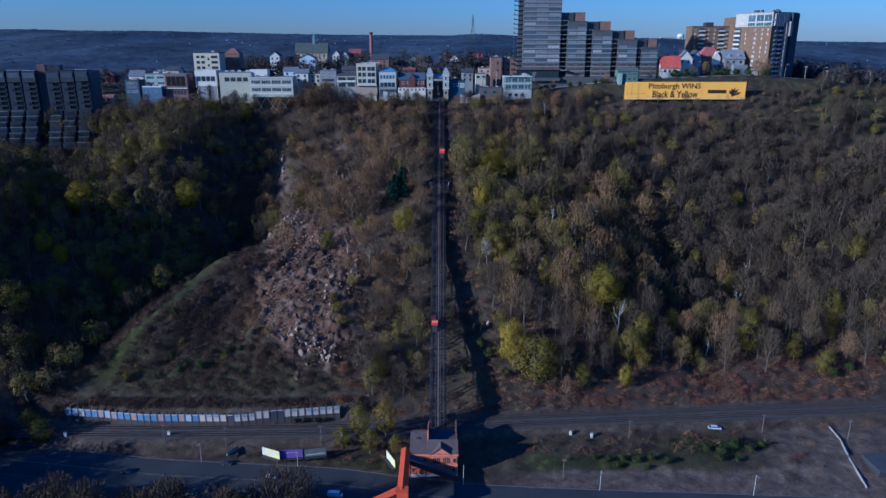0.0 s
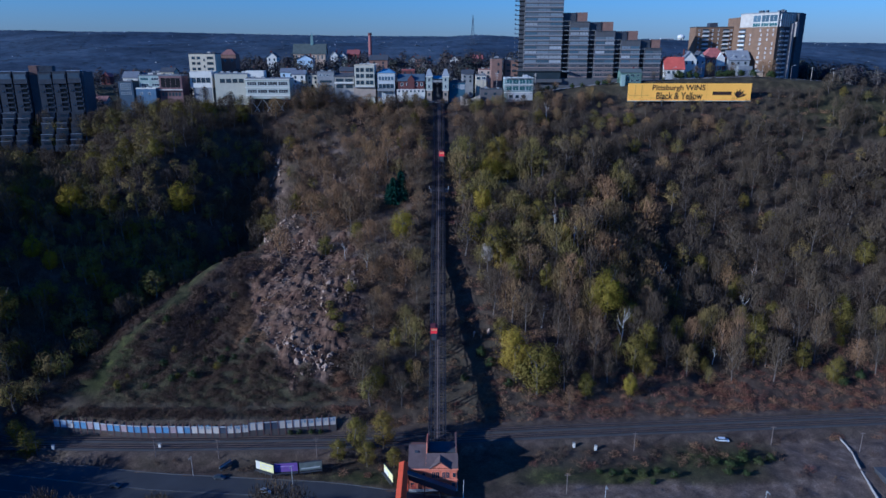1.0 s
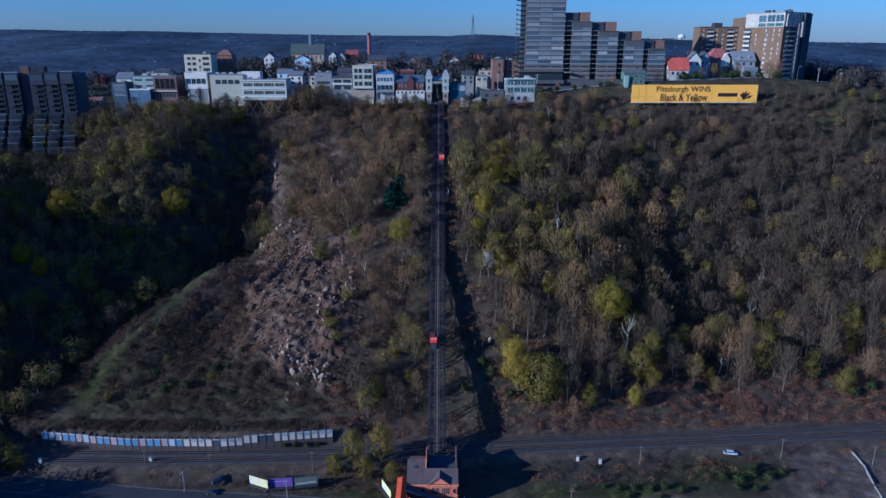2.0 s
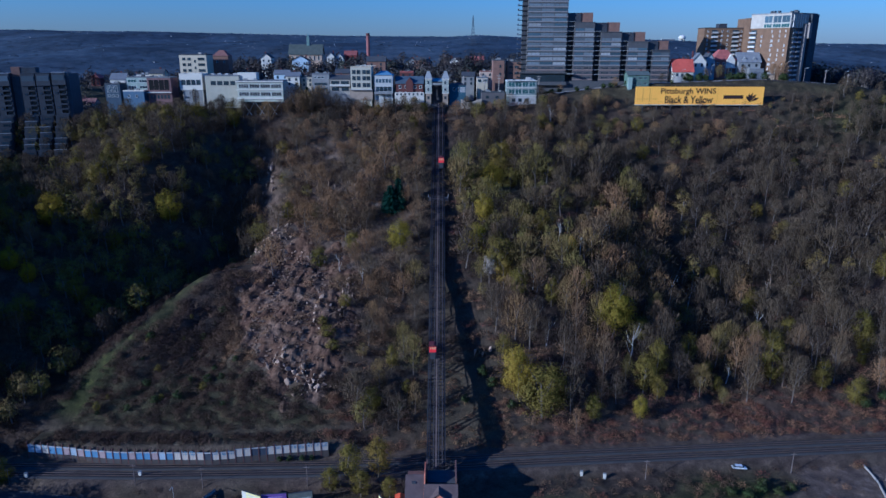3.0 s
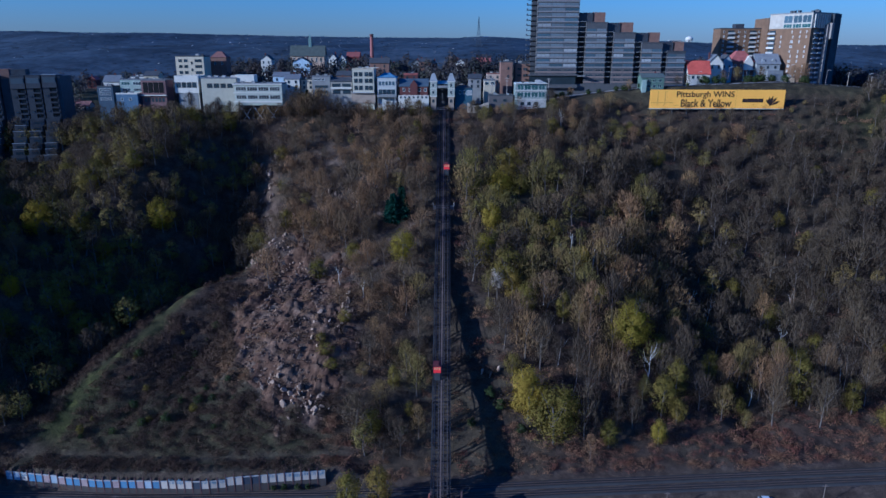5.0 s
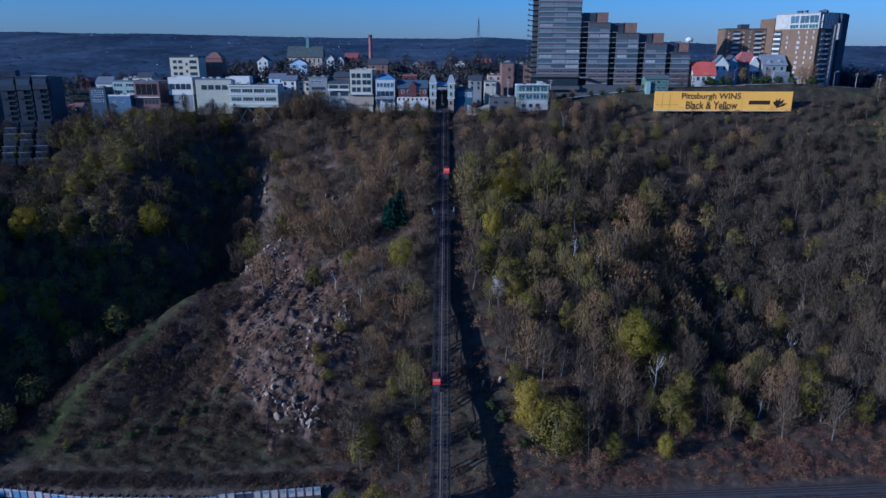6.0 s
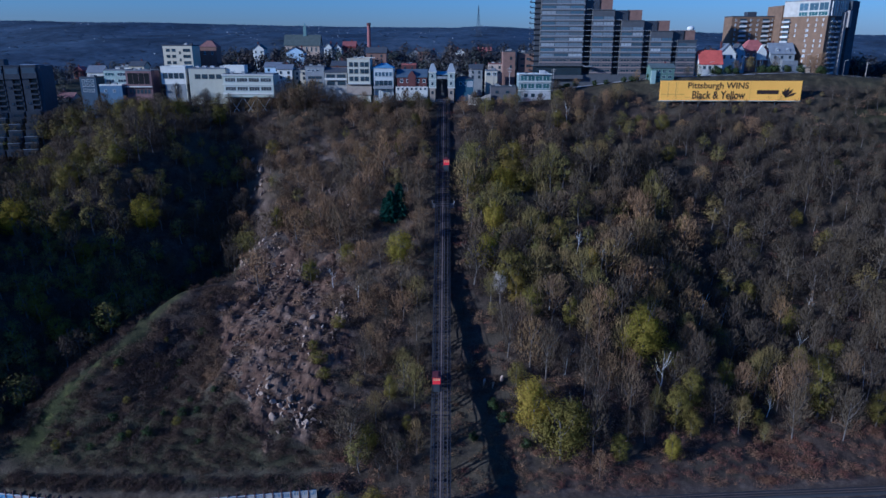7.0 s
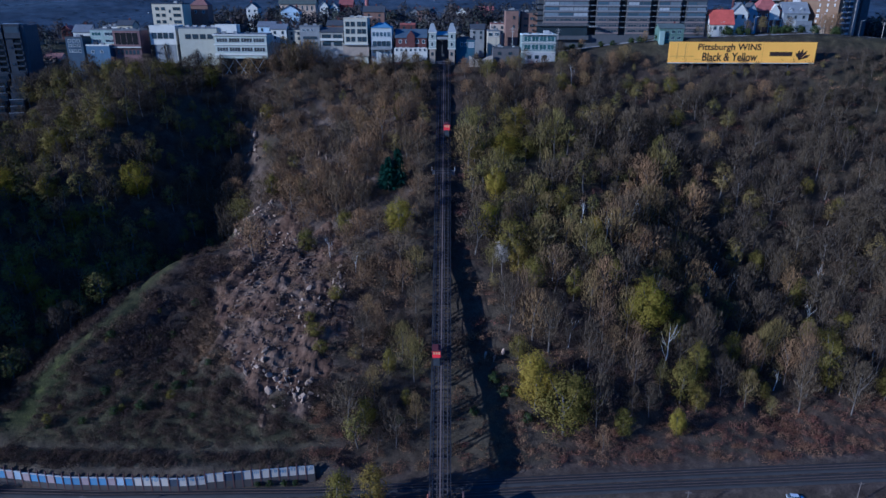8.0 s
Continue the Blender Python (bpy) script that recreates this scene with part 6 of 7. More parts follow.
for i in range(520):
    yy = 2300 + 1750 * hr.random() ** 0.5
    q = hr.uniform(-0.68, 0.68) * (yy + 250)
    z0, w, hh = float(full_z(q, yy)) - 2, hr.uniform(0.9, 2.8), hr.uniform(3, 5.5)
    if hr.random() < 0.55 and not (math.sin(q * 0.006) + math.sin(yy * 0.004) > 0.1):
        continue
    k = len(sv)
    sv += [(q + a * w, yy + b * w, z0 + c) for c in (0, hh) for a, b in ((-1, -0.5), (1, -0.5), (1, 0.5), (-1, 0.5))]
    sf += [(k + 4, k + 5, k + 6, k + 7), (k, k + 1, k + 5, k + 4), (k + 1, k + 2, k + 6, k + 5), (k + 2, k + 3, k + 7, k + 6), (k + 3, k, k + 4, k + 7)]
fm, nt, bs = node_mat("far_house_walls")
gg = nt.nodes.new("ShaderNodeNewGeometry")
nt.links.new(ramp_node(nt, gg.outputs["Random Per Island"], [(0.0, (0.10, 0.09, 0.09)), (0.7, (0.2, 0.2, 0.2)), (1.0, (0.5, 0.49, 0.47))]), bs.inputs["Base Color"])
tagged(new("far_houses", mesh_from("far_houses", sv, sf, fm)), "scattered pale houses on the far ridges", "houses", kind="stuff")

# ---- the incline ----
def rise_z(y):
    return 8.4 + 0.592 * y


incline = thing("incline_railway", -2.6, 0, 0, "steep double-track incline railway on a dark steel trestle", "incline railway")
TRESTLE = surf("trestle_steel", (0.028, 0.026, 0.028), 0.8, 0.1)
TIE = surf("tie_wood", (0.034, 0.028, 0.026), 0.9, vary=0.6)
WALKW = surf("walkway_boards", (0.11, 0.082, 0.068), 0.85)
for side in (-1.75, 1.75):
    part("stringer", beam(beam(bmesh.new(), (side - 0.76, -1, rise_z(-1) - 0.55), (side - 0.76, 209, rise_z(209) - 0.55), 0.4, 0.9), (side + 0.76, -1, rise_z(-1) - 0.55), (side + 0.76, 209, rise_z(209) - 0.55), 0.4, 0.9), TRESTLE, incline)
    for r in (-0.76, 0.76):
        part("rail", beam(bmesh.new(), (side + r, -1, rise_z(-1) + 0.22), (side + r, 209, rise_z(209) + 0.22), 0.14, 0.2), surf("worn_rail", (0.10, 0.08, 0.07), 0.6, 0.3), incline)
tie_mesh = bpy.data.meshes.new("tie")
bm = boxes((-1.45, 1.45, -0.22, 0.22, -0.12, 0.12))
bm.to_mesh(tie_mesh), bm.free()
tie_mesh.materials.append(TIE)
for i in range(138):
    for side in (-1.75, 1.75):
        part("tie", tie_mesh, None, incline, at=pose(side, 0.4 + 1.51 * i, rise_z(0.4 + 1.51 * i), 30.6, 0, 0))
part("walkway", beam(bmesh.new(), (0, -1, rise_z(-1) + 0.1), (0, 209, rise_z(209) + 0.1), 0.55, 0.15), WALKW, incline, "brown board walkway between the tracks")
for q in (-3.5, 3.5):
    part("handrail", beam(bmesh.new(), (q, -1, rise_z(-1) + 1.0), (q, 130, rise_z(130) + 1.0), 0.09), TRESTLE, incline)
    part("edge_girder", beam(bmesh.new(), (q, -1, rise_z(-1) - 0.9), (q, 209, rise_z(209) - 0.9), 0.35, 1.1), TRESTLE, incline)
for i in range(19):
    yy = 3 + 11 * i
    zt = rise_z(yy) - 1.3
    zb = min(float(full_z(-6, yy)), float(full_z(1, yy))) - 1
    if zt - zb < 0.8:
        continue
    bent = part("bent", beam(bmesh.new(), (-3.6, yy, zt), (3.6, yy, zt), 0.5), TRESTLE, incline)
    for q in (-3.3, 0, 3.3):
        part("column", beam(bmesh.new(), (q * (1 + 0.01 * (zt - zb)), yy, zb), (q, yy, zt), 0.4), TRESTLE, bent)
    if zt - zb > 4:
        for k in (-1, 1):
            part("cross_brace", beam(bmesh.new(), (3.4 * k, yy, zb + 1), (-3.3 * k, yy, zt - 0.4), 0.22), TRESTLE, bent)
for i in range(18):
    y0, y1 = 3 + 11 * i, 14 + 11 * i
    for q in (-3.3, 3.3):
        part("brace", beam(bmesh.new(), (q, y0, rise_z(y0) - 3.2), (q, y1, rise_z(y1) - 1.2), 0.25), TRESTLE, incline)
part("pier", boxes((-5.0, 5.6, 134.6, 136.0, rise_z(135) - 9, rise_z(135) - 1.0)), surf("stained_concrete", (0.16, 0.14, 0.12), 0.9), incline, "grey concrete cross pier")
for q in (-5.2, 5.6):
    part("lamp_post", beam(bmesh.new(), (q, 135, rise_z(135) - 1), (q, 135, rise_z(135) + 0.6), 0.3), CONCRETE, incline)


def cable_car(x, y):
    """A boxy red car on a wedge-shaped underframe, with three windows in front."""
    car = thing("cable_car", x, y, rise_z(y), "bright red incline car with pale lit windows", "cable car", "incline cars")
    red = surf("red_enamel", (0.62, 0.025, 0.02), 0.4, var=0.08)
    part("underframe", prism(bmesh.new(), [(-2.6, -1.2), (2.6, 1.9), (-2.6, 1.9)], -1.2, 1.2), STEELDARK, car, at=(0, 0, 0, 0, 0, 90))
    L = 2.5
    body = part("body", boxes((-1.5, 1.5, -L, L, 1.9, 3.4), (-1.5, 1.5, -L, L, 4.5, 4.8), *[(q - 0.12, q + 0.12, yy - 0.12, yy + 0.12, 3.4, 4.5) for q in (-1.38, -0.48, 0.48, 1.38) for yy in (-L + 0.15, L - 0.15)], *[(q - 0.1, q + 0.1, -0.1, 0.1, 3.4, 4.5) for q in (-1.38, 1.38)]), red, car)
    part("roof", boxes((-1.65, 1.65, -L - 0.2, L + 0.2, 4.8, 5.0), (-0.7, 0.7, -L + 0.4, L - 0.4, 5.0, 5.35)), surf("dark_car_roof", (0.10, 0.03, 0.03), 0.7), car)
    for q in (-0.93, 0.0, 0.93):
        # lit look is painted: warm yellow panes, no lamp inside the car
        part("window", boxes((q - 0.33, q + 0.33, -L + 0.1, -L + 0.15, 3.4, 4.5)), surf("lit_window_paint", (0.62, 0.40, 0.16), 0.5), car, "window coloured warm yellow as if lit from behind")
    part("bumper", boxes((-1.3, 1.3, -L - 0.2, -L, 1.8, 2.1)), STEELDARK, car)
    return car


cable_car(-4.35, 45.8)
cable_car(-0.85, 156.5)

# ---- lower station ----
ORANGE = surf("orange_brick_paint", (0.46, 0.145, 0.06), 0.85, fine=6, var=0.15)
ORTRIM = surf("orange_trim", (0.56, 0.20, 0.09), 0.8)
low = thing("lower_station", -4, -22, 0, "orange brick lower incline station with arched windows and grey roofs", "station")
part("wall", boxes((-9.3, 9.2, 0, 9.5, -0.5, 10.2)), ORANGE, low)
part("plinth", boxes((-9.5, 9.4, -0.2, 9.7, -0.5, 1.2)), CONCRETE, low)
part("cornice", boxes((-9.7, 9.6, -0.45, 0.0, 9.7, 10.4), (-9.7, -9.3, 0.0, 9.6, 9.7, 10.4), (9.2, 9.6, 0.0, 9.6, 9.7, 10.4), (-9.5, 9.4, -0.25, 0, 5.3, 5.7)), ORTRIM, low)
gable_roof(low, -2.4, 9.2, 0, 9.5, 10.4, 3.2, surf("station_slate", (0.10, 0.072, 0.062), 0.8), "x", 0.3)
part("pediment", prism(bmesh.new(), [(-1.2, 10.2), (6.4, 10.2), (2.6, 13.3)], -0.3, 3.5), ORTRIM, low, "orange gabled pediment")
gable_roof(low, -1.2, 6.4, -0.3, 4, 10.3, 3.0, surf("station_slate", (0.10, 0.072, 0.062), 0.8), "y", 0.35, "pediment_roof")
part("wing_roof", prism(bmesh.new(), [(-0.3, 10.4), (9.8, 10.4), (9.8, 14.6), (9.5, 14.6)], 2.7, 9.6), surf("station_slate", (0.10, 0.072, 0.062), 0.8), low, "sloping grey roof", at=(0, 0, 0, 0, 0, 90))
part("party_wall", prism(bmesh.new(), [(-0.2, 10.3), (20, 10.3), (20, 13), (10, 15.2), (9, 15.2)], 2.35, 2.75), ORTRIM, low, at=(0, 0, 0, 0, 0, 90))
for q in (-2.3, 8.7):
    part("shaft_wall", boxes((q, q + 0.55, 9.5, 21, 0, 13.2)), surf("dark_brick", (0.12, 0.07, 0.055), 0.9), low, "dark brick side wall of the track shed")
part("shaft_roof", boxes((-1.7, 8.7, 10.0, 17.5, 10.6, 11.0)), ROOF_AND_SHADE, low, "black roof over the tracks")
part("rear_wing", boxes((-9.3, -2.35, 9.5, 20, -0.5, 9.0)), surf("dark_brick", (0.12, 0.07, 0.055), 0.9), low)
part("skylight", boxes((-7.2, -5.8, 6.0, 7.2, 12.2, 13.6)), ROOF_AND_SHADE, low)


def arch_window(parent, x, z, w, h, y):
    """An arched window: dark pane, proud surround."""
    def arch(r, n=10):
        return [(x + r * math.cos(math.pi * i / n), z + h - w / 2 + r * math.sin(math.pi * i / n)) for i in range(n + 1)]
    bm = bmesh.new()
    prism(bm, [(x + w / 2, z)] + arch(w / 2) + [(x - w / 2, z)], y - 0.06, y)
    ob = part("window", bm, DARKPANE, parent)
    bm = bmesh.new()
    o, i = arch(w / 2 + 0.3), arch(w / 2)
    for k in range(len(o) - 1):
        va = [bm.verts.new((p[0], y - d, p[1])) for d in (0.16, 0.0) for p in (o[k], o[k + 1], i[k + 1], i[k])]
        for f in ((0, 1, 2, 3), (4, 5, 1, 0), (3, 2, 6, 7)):
            bm.faces.new([va[j] for j in f])
    box(bm, x - w / 2 - 0.3, x + w / 2 + 0.3, y - 0.25, y, z - 0.35, z)
    box(bm, x - 0.06, x + 0.06, y - 0.12, y, z, z + h)
    bmesh.ops.recalc_face_normals(bm, faces=bm.faces)
    part("surround", bm, ORTRIM, ob)


for q in (0.2, 1.7, 4.1, 5.6):
    arch_window(low, q, 6.1, 1.2, 2.8, 0.0)
for q in (-3.6, 8.1):
    window_at(low, q, 7.4, 1.5, 2.3, 0.0, frame_mat=ORTRIM)
for q in (-8.0, 1.2, 4.6, 7.8):
    window_at(low, q, 3.0, 1.6, 2.4, 0.0, frame_mat=ORTRIM)
part("door", boxes((-5.9, -4.3, -0.12, 0, 0.2, 3.4)), surf("dark_door", (0.08, 0.03, 0.025), 0.6), low)
part("door", boxes((-8.3, -6.7, -0.1, 0, 0.2, 3.2)), surf("red_door", (0.34, 0.06, 0.03), 0.6), low)

# covered footbridge to the station
OR2 = surf("orange_bridge_paint", (0.46, 0.075, 0.011), 0.6, var=0.12)
fb = thing("footbridge", -15.2, -19, 0, "covered orange footbridge leading to the station", "footbridge")
part("span", boxes((-1.6, 1.6, -26, 0, 7.4, 8.0), (-1.6, -1.4, -26, 0, 8.0, 9.2), (1.4, 1.6, -26, 0, 8.0, 9.2)), OR2, fb)
part("roof", prism(bmesh.new(), [(-1.9, 10.6), (1.9, 10.6), (1.9, 10.8), (0, 11.5), (-1.9, 10.8)], -26.4, 0.2), OR2, fb)
for k in range(10):
    part("frame", boxes((-1.58, -1.4, -26 + 2.85 * k, -25.7 + 2.85 * k, 9.2, 10.6), (1.4, 1.58, -26 + 2.85 * k, -25.7 + 2.85 * k, 9.2, 10.6)), OR2, fb)
part("glazing", boxes((-1.5, -1.46, -26, 0, 9.2, 10.6), (1.46, 1.5, -26, 0, 9.2, 10.6)), DARKPANE, fb)
DARKSTAIR = surf("dark_brown_cladding", (0.05, 0.032, 0.03), 0.8)
part("side_stair", prism(bmesh.new(), [(2.0, 8.4), (2.0, 11.0), (19.6, 3.6), (19.6, 0.9)], -7.6, -5.6), DARKSTAIR, fb, "dark brown covered stair in front of the station")
part("stair_roof", prism(bmesh.new(), [(1.6, 11.0), (1.6, 11.3), (19.9, 3.8), (19.9, 3.5)], -7.9, -5.3), ROOF_AND_SHADE, fb)
for q, zt in ((8.0, 5.8), (14.0, 3.2)):
    part("column", boxes((q - 0.2, q + 0.2, -6.8, -6.4, -0.2, zt)), DARKSTAIR, fb)
bm = bmesh.new()
prism(bm, [(0, 7.4), (0, 11.3), (-34, 4.2), (-34, 0.3)], -1.7, 1.7)
bmesh.ops.transform(bm, matrix=Matrix.Translation((-0.5, -26, 0)) @ Matrix.Rotation(radians(24), 4, "Z"), verts=bm.verts)
part("stair_run", bm, OR2, fb, "covered orange stair run")
part("landing", boxes((-2.4, 2.2, -28.5, -24.5, 7.2, 11.2)), OR2, fb)
for yy in (-3, -25.5):
    for q in (-1.3, 1.3):
        part("column", boxes((q - 0.3, q + 0.3, yy - 0.3, yy + 0.3, -0.2, 7.4)), OR2, fb)

# ---- retaining wall with painted panels ----
rw = thing("retaining_wall", 0, 0, 0, "retaining wall of white and blue painted panels between dark posts", "retaining wall")
PANELS = {"w": surf("white_panel", (0.44, 0.385, 0.31), 0.8, var=0.15, vary=0.12), "b": surf("blue_paint_panel", (0.13, 0.205, 0.34), 0.75, var=0.35, big=0.7, vary=0.2), "m": surf("mixed_panel", (0.34, 0.38, 0.44), 0.75, var=0.45, big=0.6, vary=0.2), "p": surf("faded_pink_panel", (0.30, 0.23, 0.22), 0.8, var=0.2), "k": surf("gap_shade_panel", (0.05, 0.055, 0.075), 0.85)}
POSTM = surf("rusty_post", (0.10, 0.055, 0.045), 0.8)
TAG = surf("tag_paint", (0.16, 0.22, 0.30), 0.7)
rr2 = random.Random(3)
xs = list(np.arange(-168.5, -44.0, 3.05))
# k panels: near-black colour stands for shaded gaps in the wall
seq = "mmwbbpm" + "pbbpbbbpbbpmbwwwwwwww"[:17] + "kww" + "www" + "kk" + "wwwwwwwwww"
for i, q in enumerate(xs[:-1]):
    kind = seq[i] if i < len(seq) else "w"
    a, b = Vector((q, float(wall_line(q)), 0)), Vector((xs[i + 1], float(wall_line(xs[i + 1])), 0))
    low_z, top_z = ((7.0, 10.1) if i < 7 else (7.5, 10.6) if i > 27 else (6.8, 9.7))
    d = b - a
    ang = math.degrees(math.atan2(d.y, d.x))
    pn = part("panel", boxes((0.18, d.length - 0.18, -0.12, 0.12, low_z, top_z)), PANELS[kind], rw, {"w": "whitewashed panel", "b": "blue painted panel", "m": "panel painted blue and white", "p": "faded pinkish panel", "k": "dark panel coloured for the shade of a wall gap"}[kind], at=(a.x, a.y, 0, 0, 0, ang))
    part("footing", boxes((0.0, d.length, -0.2, 0.3, 3.8, low_z)), surf("dark_footing", (0.065, 0.055, 0.048), 0.9), rw, at=(a.x, a.y, 0, 0, 0, ang))
    if kind in "wm" and rr2.random() < 0.5:
        z0 = low_z + rr2.uniform(1.2, 2.4)
        bars = []
        for k in range(4):
            u = 0.4 + 0.6 * k
            bars.append((u, u + rr2.uniform(0.15, 0.45), -0.15, -0.12, z0 + rr2.uniform(-0.2, 0.2), z0 + rr2.uniform(0.9, 2.2)))
        part("tag", boxes(*bars), TAG, pn, "unreadable painted bars")
    part("post", boxes((-0.17, 0.17, -0.28, 0.2, 4.0, top_z + 1.7)), POSTM, rw, at=(a.x, a.y, 0, 0, 0, ang))
    part("coping", boxes((0.17, d.length - 0.17, -0.22, 0.22, top_z, top_z + 0.3)), CONCRETE, rw, at=(a.x, a.y, 0, 0, 0, ang))

# ---- billboards beside the road ----
def billboard(x, y, rz, w, h, face, label, under):
    z0 = gz(x, y)
    ob = thing("billboard", x, y, z0, label, "billboard", rz=rz)
    part("face", boxes((-w / 2, w / 2, -0.15, 0.1, under, under + h)), face, ob)
    part("frame", boxes((-w / 2 - 0.15, w / 2 + 0.15, -0.2, 0.2, under - 0.3, under), (-w / 2 - 0.15, w / 2 + 0.15, -0.2, 0.2, under + h, under + h + 0.2)), STEELDARK, ob)
    part("catwalk", boxes((-w / 2, w / 2, -1.2, -0.3, under - 0.5, under - 0.35)), STEELDARK, ob)
    for q in (-w / 3, 0, w / 3):
        part("post", boxes((q - 0.15, q + 0.15, 0.1, 0.4, -0.5, under + h)), STEELDARK, ob)
    return ob


bb = billboard(-71, -12.3, -24, 8.6, 3.6, surf("pale_yellow_poster", (0.66, 0.60, 0.22), 0.6, var=0.2), "billboard with a pale yellow and white poster", 2.4)
part("poster_block", boxes((-4.2, -2.2, -0.19, -0.15, 2.5, 5.9)), WHITE, bb)
part("poster_bar", boxes((-1.6, 3.6, -0.19, -0.15, 4.6, 5.2), (-1.6, 2.4, -0.19, -0.15, 3.4, 3.9)), WHITE, bb)
bb = billboard(-62.5, -12.6, 6, 9.0, 3.8, surf("violet_poster", (0.16, 0.09, 0.32), 0.6, var=0.2), "billboard with a violet poster", 2.2)
part("poster_bar", boxes((-3.6, 3.0, -0.19, -0.15, 4.4, 4.8)), surf("lilac_print", (0.34, 0.24, 0.5), 0.6), bb)
bb = billboard(-53, -11.4, 12, 8.8, 3.6, surf("grey_green_poster", (0.17, 0.18, 0.15), 0.6, var=0.3), "billboard with a dark grey-green poster", 2.2)
part("poster_bar", boxes((-3.8, 3.8, -0.19, -0.15, 2.9, 3.4)), surf("pale_print", (0.5, 0.5, 0.45), 0.6), bb)
bb = billboard(-21.5, -16.5, -62, 8.4, 3.4, surf("pale_yellow_poster", (0.66, 0.60, 0.22), 0.6, var=0.2), "billboard with a yellow poster seen edge on", 2.4)
part("poster_block", boxes((-3.9, 0.2, -0.19, -0.15, 2.5, 4.2)), WHITE, bb)
bb = billboard(-88.5, -7.5, 60, 6.0, 0.9, CONCRETE, "narrow pale board beside the railway", 1.6)

# ---- vehicles ----
def car(name, x, y, z, rz, paint, label, length=4.6, van=False):
    ob = thing(name, x, y, z, label, "van" if van else "car", rz=rz)
    l, h = length / 2, 2.1 if van else 1.45
    if van:
        prof = [(-l, 0.35), (l, 0.35), (l, 1.0), (l - 0.5, 1.15), (l - 1.1, h), (-l + 0.1, h), (-l, h - 0.2)]
    else:
        prof = [(-l, 0.35), (l, 0.35), (l, 0.75), (l - 0.9, 0.92), (-l + 0.5, 0.95), (-l, 0.85)]
    bm = prism(bmesh.new(), prof, -0.9, 0.9)
    bmesh.ops.bevel(bm, geom=list(bm.edges), offset=0.06, segments=1, affect="EDGES")
    part("body", bm, paint, ob)
    if not van:
        part("cabin", prism(bmesh.new(), [(l - 1.0, 0.93), (l - 1.7, h), (-l + 1.1, h), (-l + 0.55, 0.95)], -0.78, 0.78), DARKPANE, ob)
        part("roof", boxes((-l + 1.15, l - 1.75, -0.76, 0.76, h, h + 0.05)), paint, ob)
    else:
        part("windscreen", prism(bmesh.new(), [(l - 0.48, 1.2), (l - 1.02, h - 0.12), (l - 1.1, h - 0.12), (l - 0.56, 1.2)], -0.8, 0.8), DARKPANE, ob)
    for q in (-l + 0.85, l - 0.85):
        for s in (-0.86, 0.86):
            wl = part("wheel", beam(bmesh.new(), (q, s - 0.11, 0.33), (q, s + 0.11, 0.33), 0.66, 0.66, 12), STEELDARK, ob)
            part("rim", beam(bmesh.new(), (q, s - 0.12, 0.33), (q, s + 0.12, 0.33), 0.36, 0.36, 10), GREYW, wl)
    return ob


WPAINT, DPAINT, SPAINT = surf("white_car_paint", (0.55, 0.56, 0.58), 0.3, var=0.05), surf("dark_car_paint", (0.03, 0.032, 0.04), 0.3, var=0.1), surf("silver_car_paint", (0.42, 0.44, 0.46), 0.3, 0.3, var=0.05)
trk = car("pickup_truck", 119.5, 9.2, gz(119.5, 9.2) + 0.1, -8, WPAINT, "white pickup truck parked beside the railway", 5.6)
part("load_bed", boxes((-2.7, -0.9, -0.85, 0.85, 0.95, 1.0)), surf("bed_liner", (0.2, 0.2, 0.2), 0.8), trk)
for nm, q, yy, p, lab, ln, vn in (("car", -68.5, -22.5, SPAINT, "silver car on the riverside road", 4.6, False), ("car", -128, -19, DPAINT, "dark car on the shaded road", 4.6, False), ("car", -89, -13.5, DPAINT, "black car parked at the roadside", 4.8, False),
                                  ("van", -76.5, -34.5, WPAINT, "white van on the riverside road", 6.0, True), ("van", -41.5, -34.5, WPAINT, "white van on the riverside road", 5.6, True), ("car", -97, -33, DPAINT, "dark car on the shaded road", 4.6, False)):
    car(nm, q, yy, 0.06, -7, p, lab, ln, vn)

# ---- poles, signals, concrete wall ----
POLE = surf("weathered_pole", (0.16, 0.13, 0.11), 0.9)
first = None
for q, yy, hh in ((-118, -3.5, 9), (-92, -4, 9), (-168, -1, 9), (-52, -3, 8), (47, -24, 8), (80, 3, 7), (140, 8, 8), (175, 3, 8)):
    z0 = gz(q, yy)
    if first is None:
        first = thing("utility_pole", q, yy, z0, "weathered wooden utility pole with a crossarm", "pole", "utility poles beside the railway")
        part("pole", beam(bmesh.new(), (0, 0, -0.5), (0, 0, 9), 0.32, 0.22, 8), POLE, first)
        part("crossarm", boxes((-1.1, 1.1, -0.08, 0.08, 8.2, 8.4)), POLE, first)
    else:
        copy_thing(first, pose(q, yy, z0))
first = None
for q, yy in ((7.5, -27.5), (-59, -18), (-100, -12), (60, -31), (118, -34)):
    if first is None:
        first = thing("street_lamp", q, yy, 0, "pale metal street lamp beside the riverside road", "street lamp", "street lamps on the riverside road")
        part("pole", beam(bmesh.new(), (0, 0, 0), (0, 0, 9), 0.26, 0.16, 8), lamp_mat, first)
        part("arm", beam(bmesh.new(), (0, 0, 8.9), (0, -1.8, 9.2), 0.12), lamp_mat, first)
        part("head", boxes((-0.2, 0.2, -2.4, -1.4, 9.1, 9.3)), GREYW, first)
    else:
        copy_thing(first, pose(q, yy, 0))
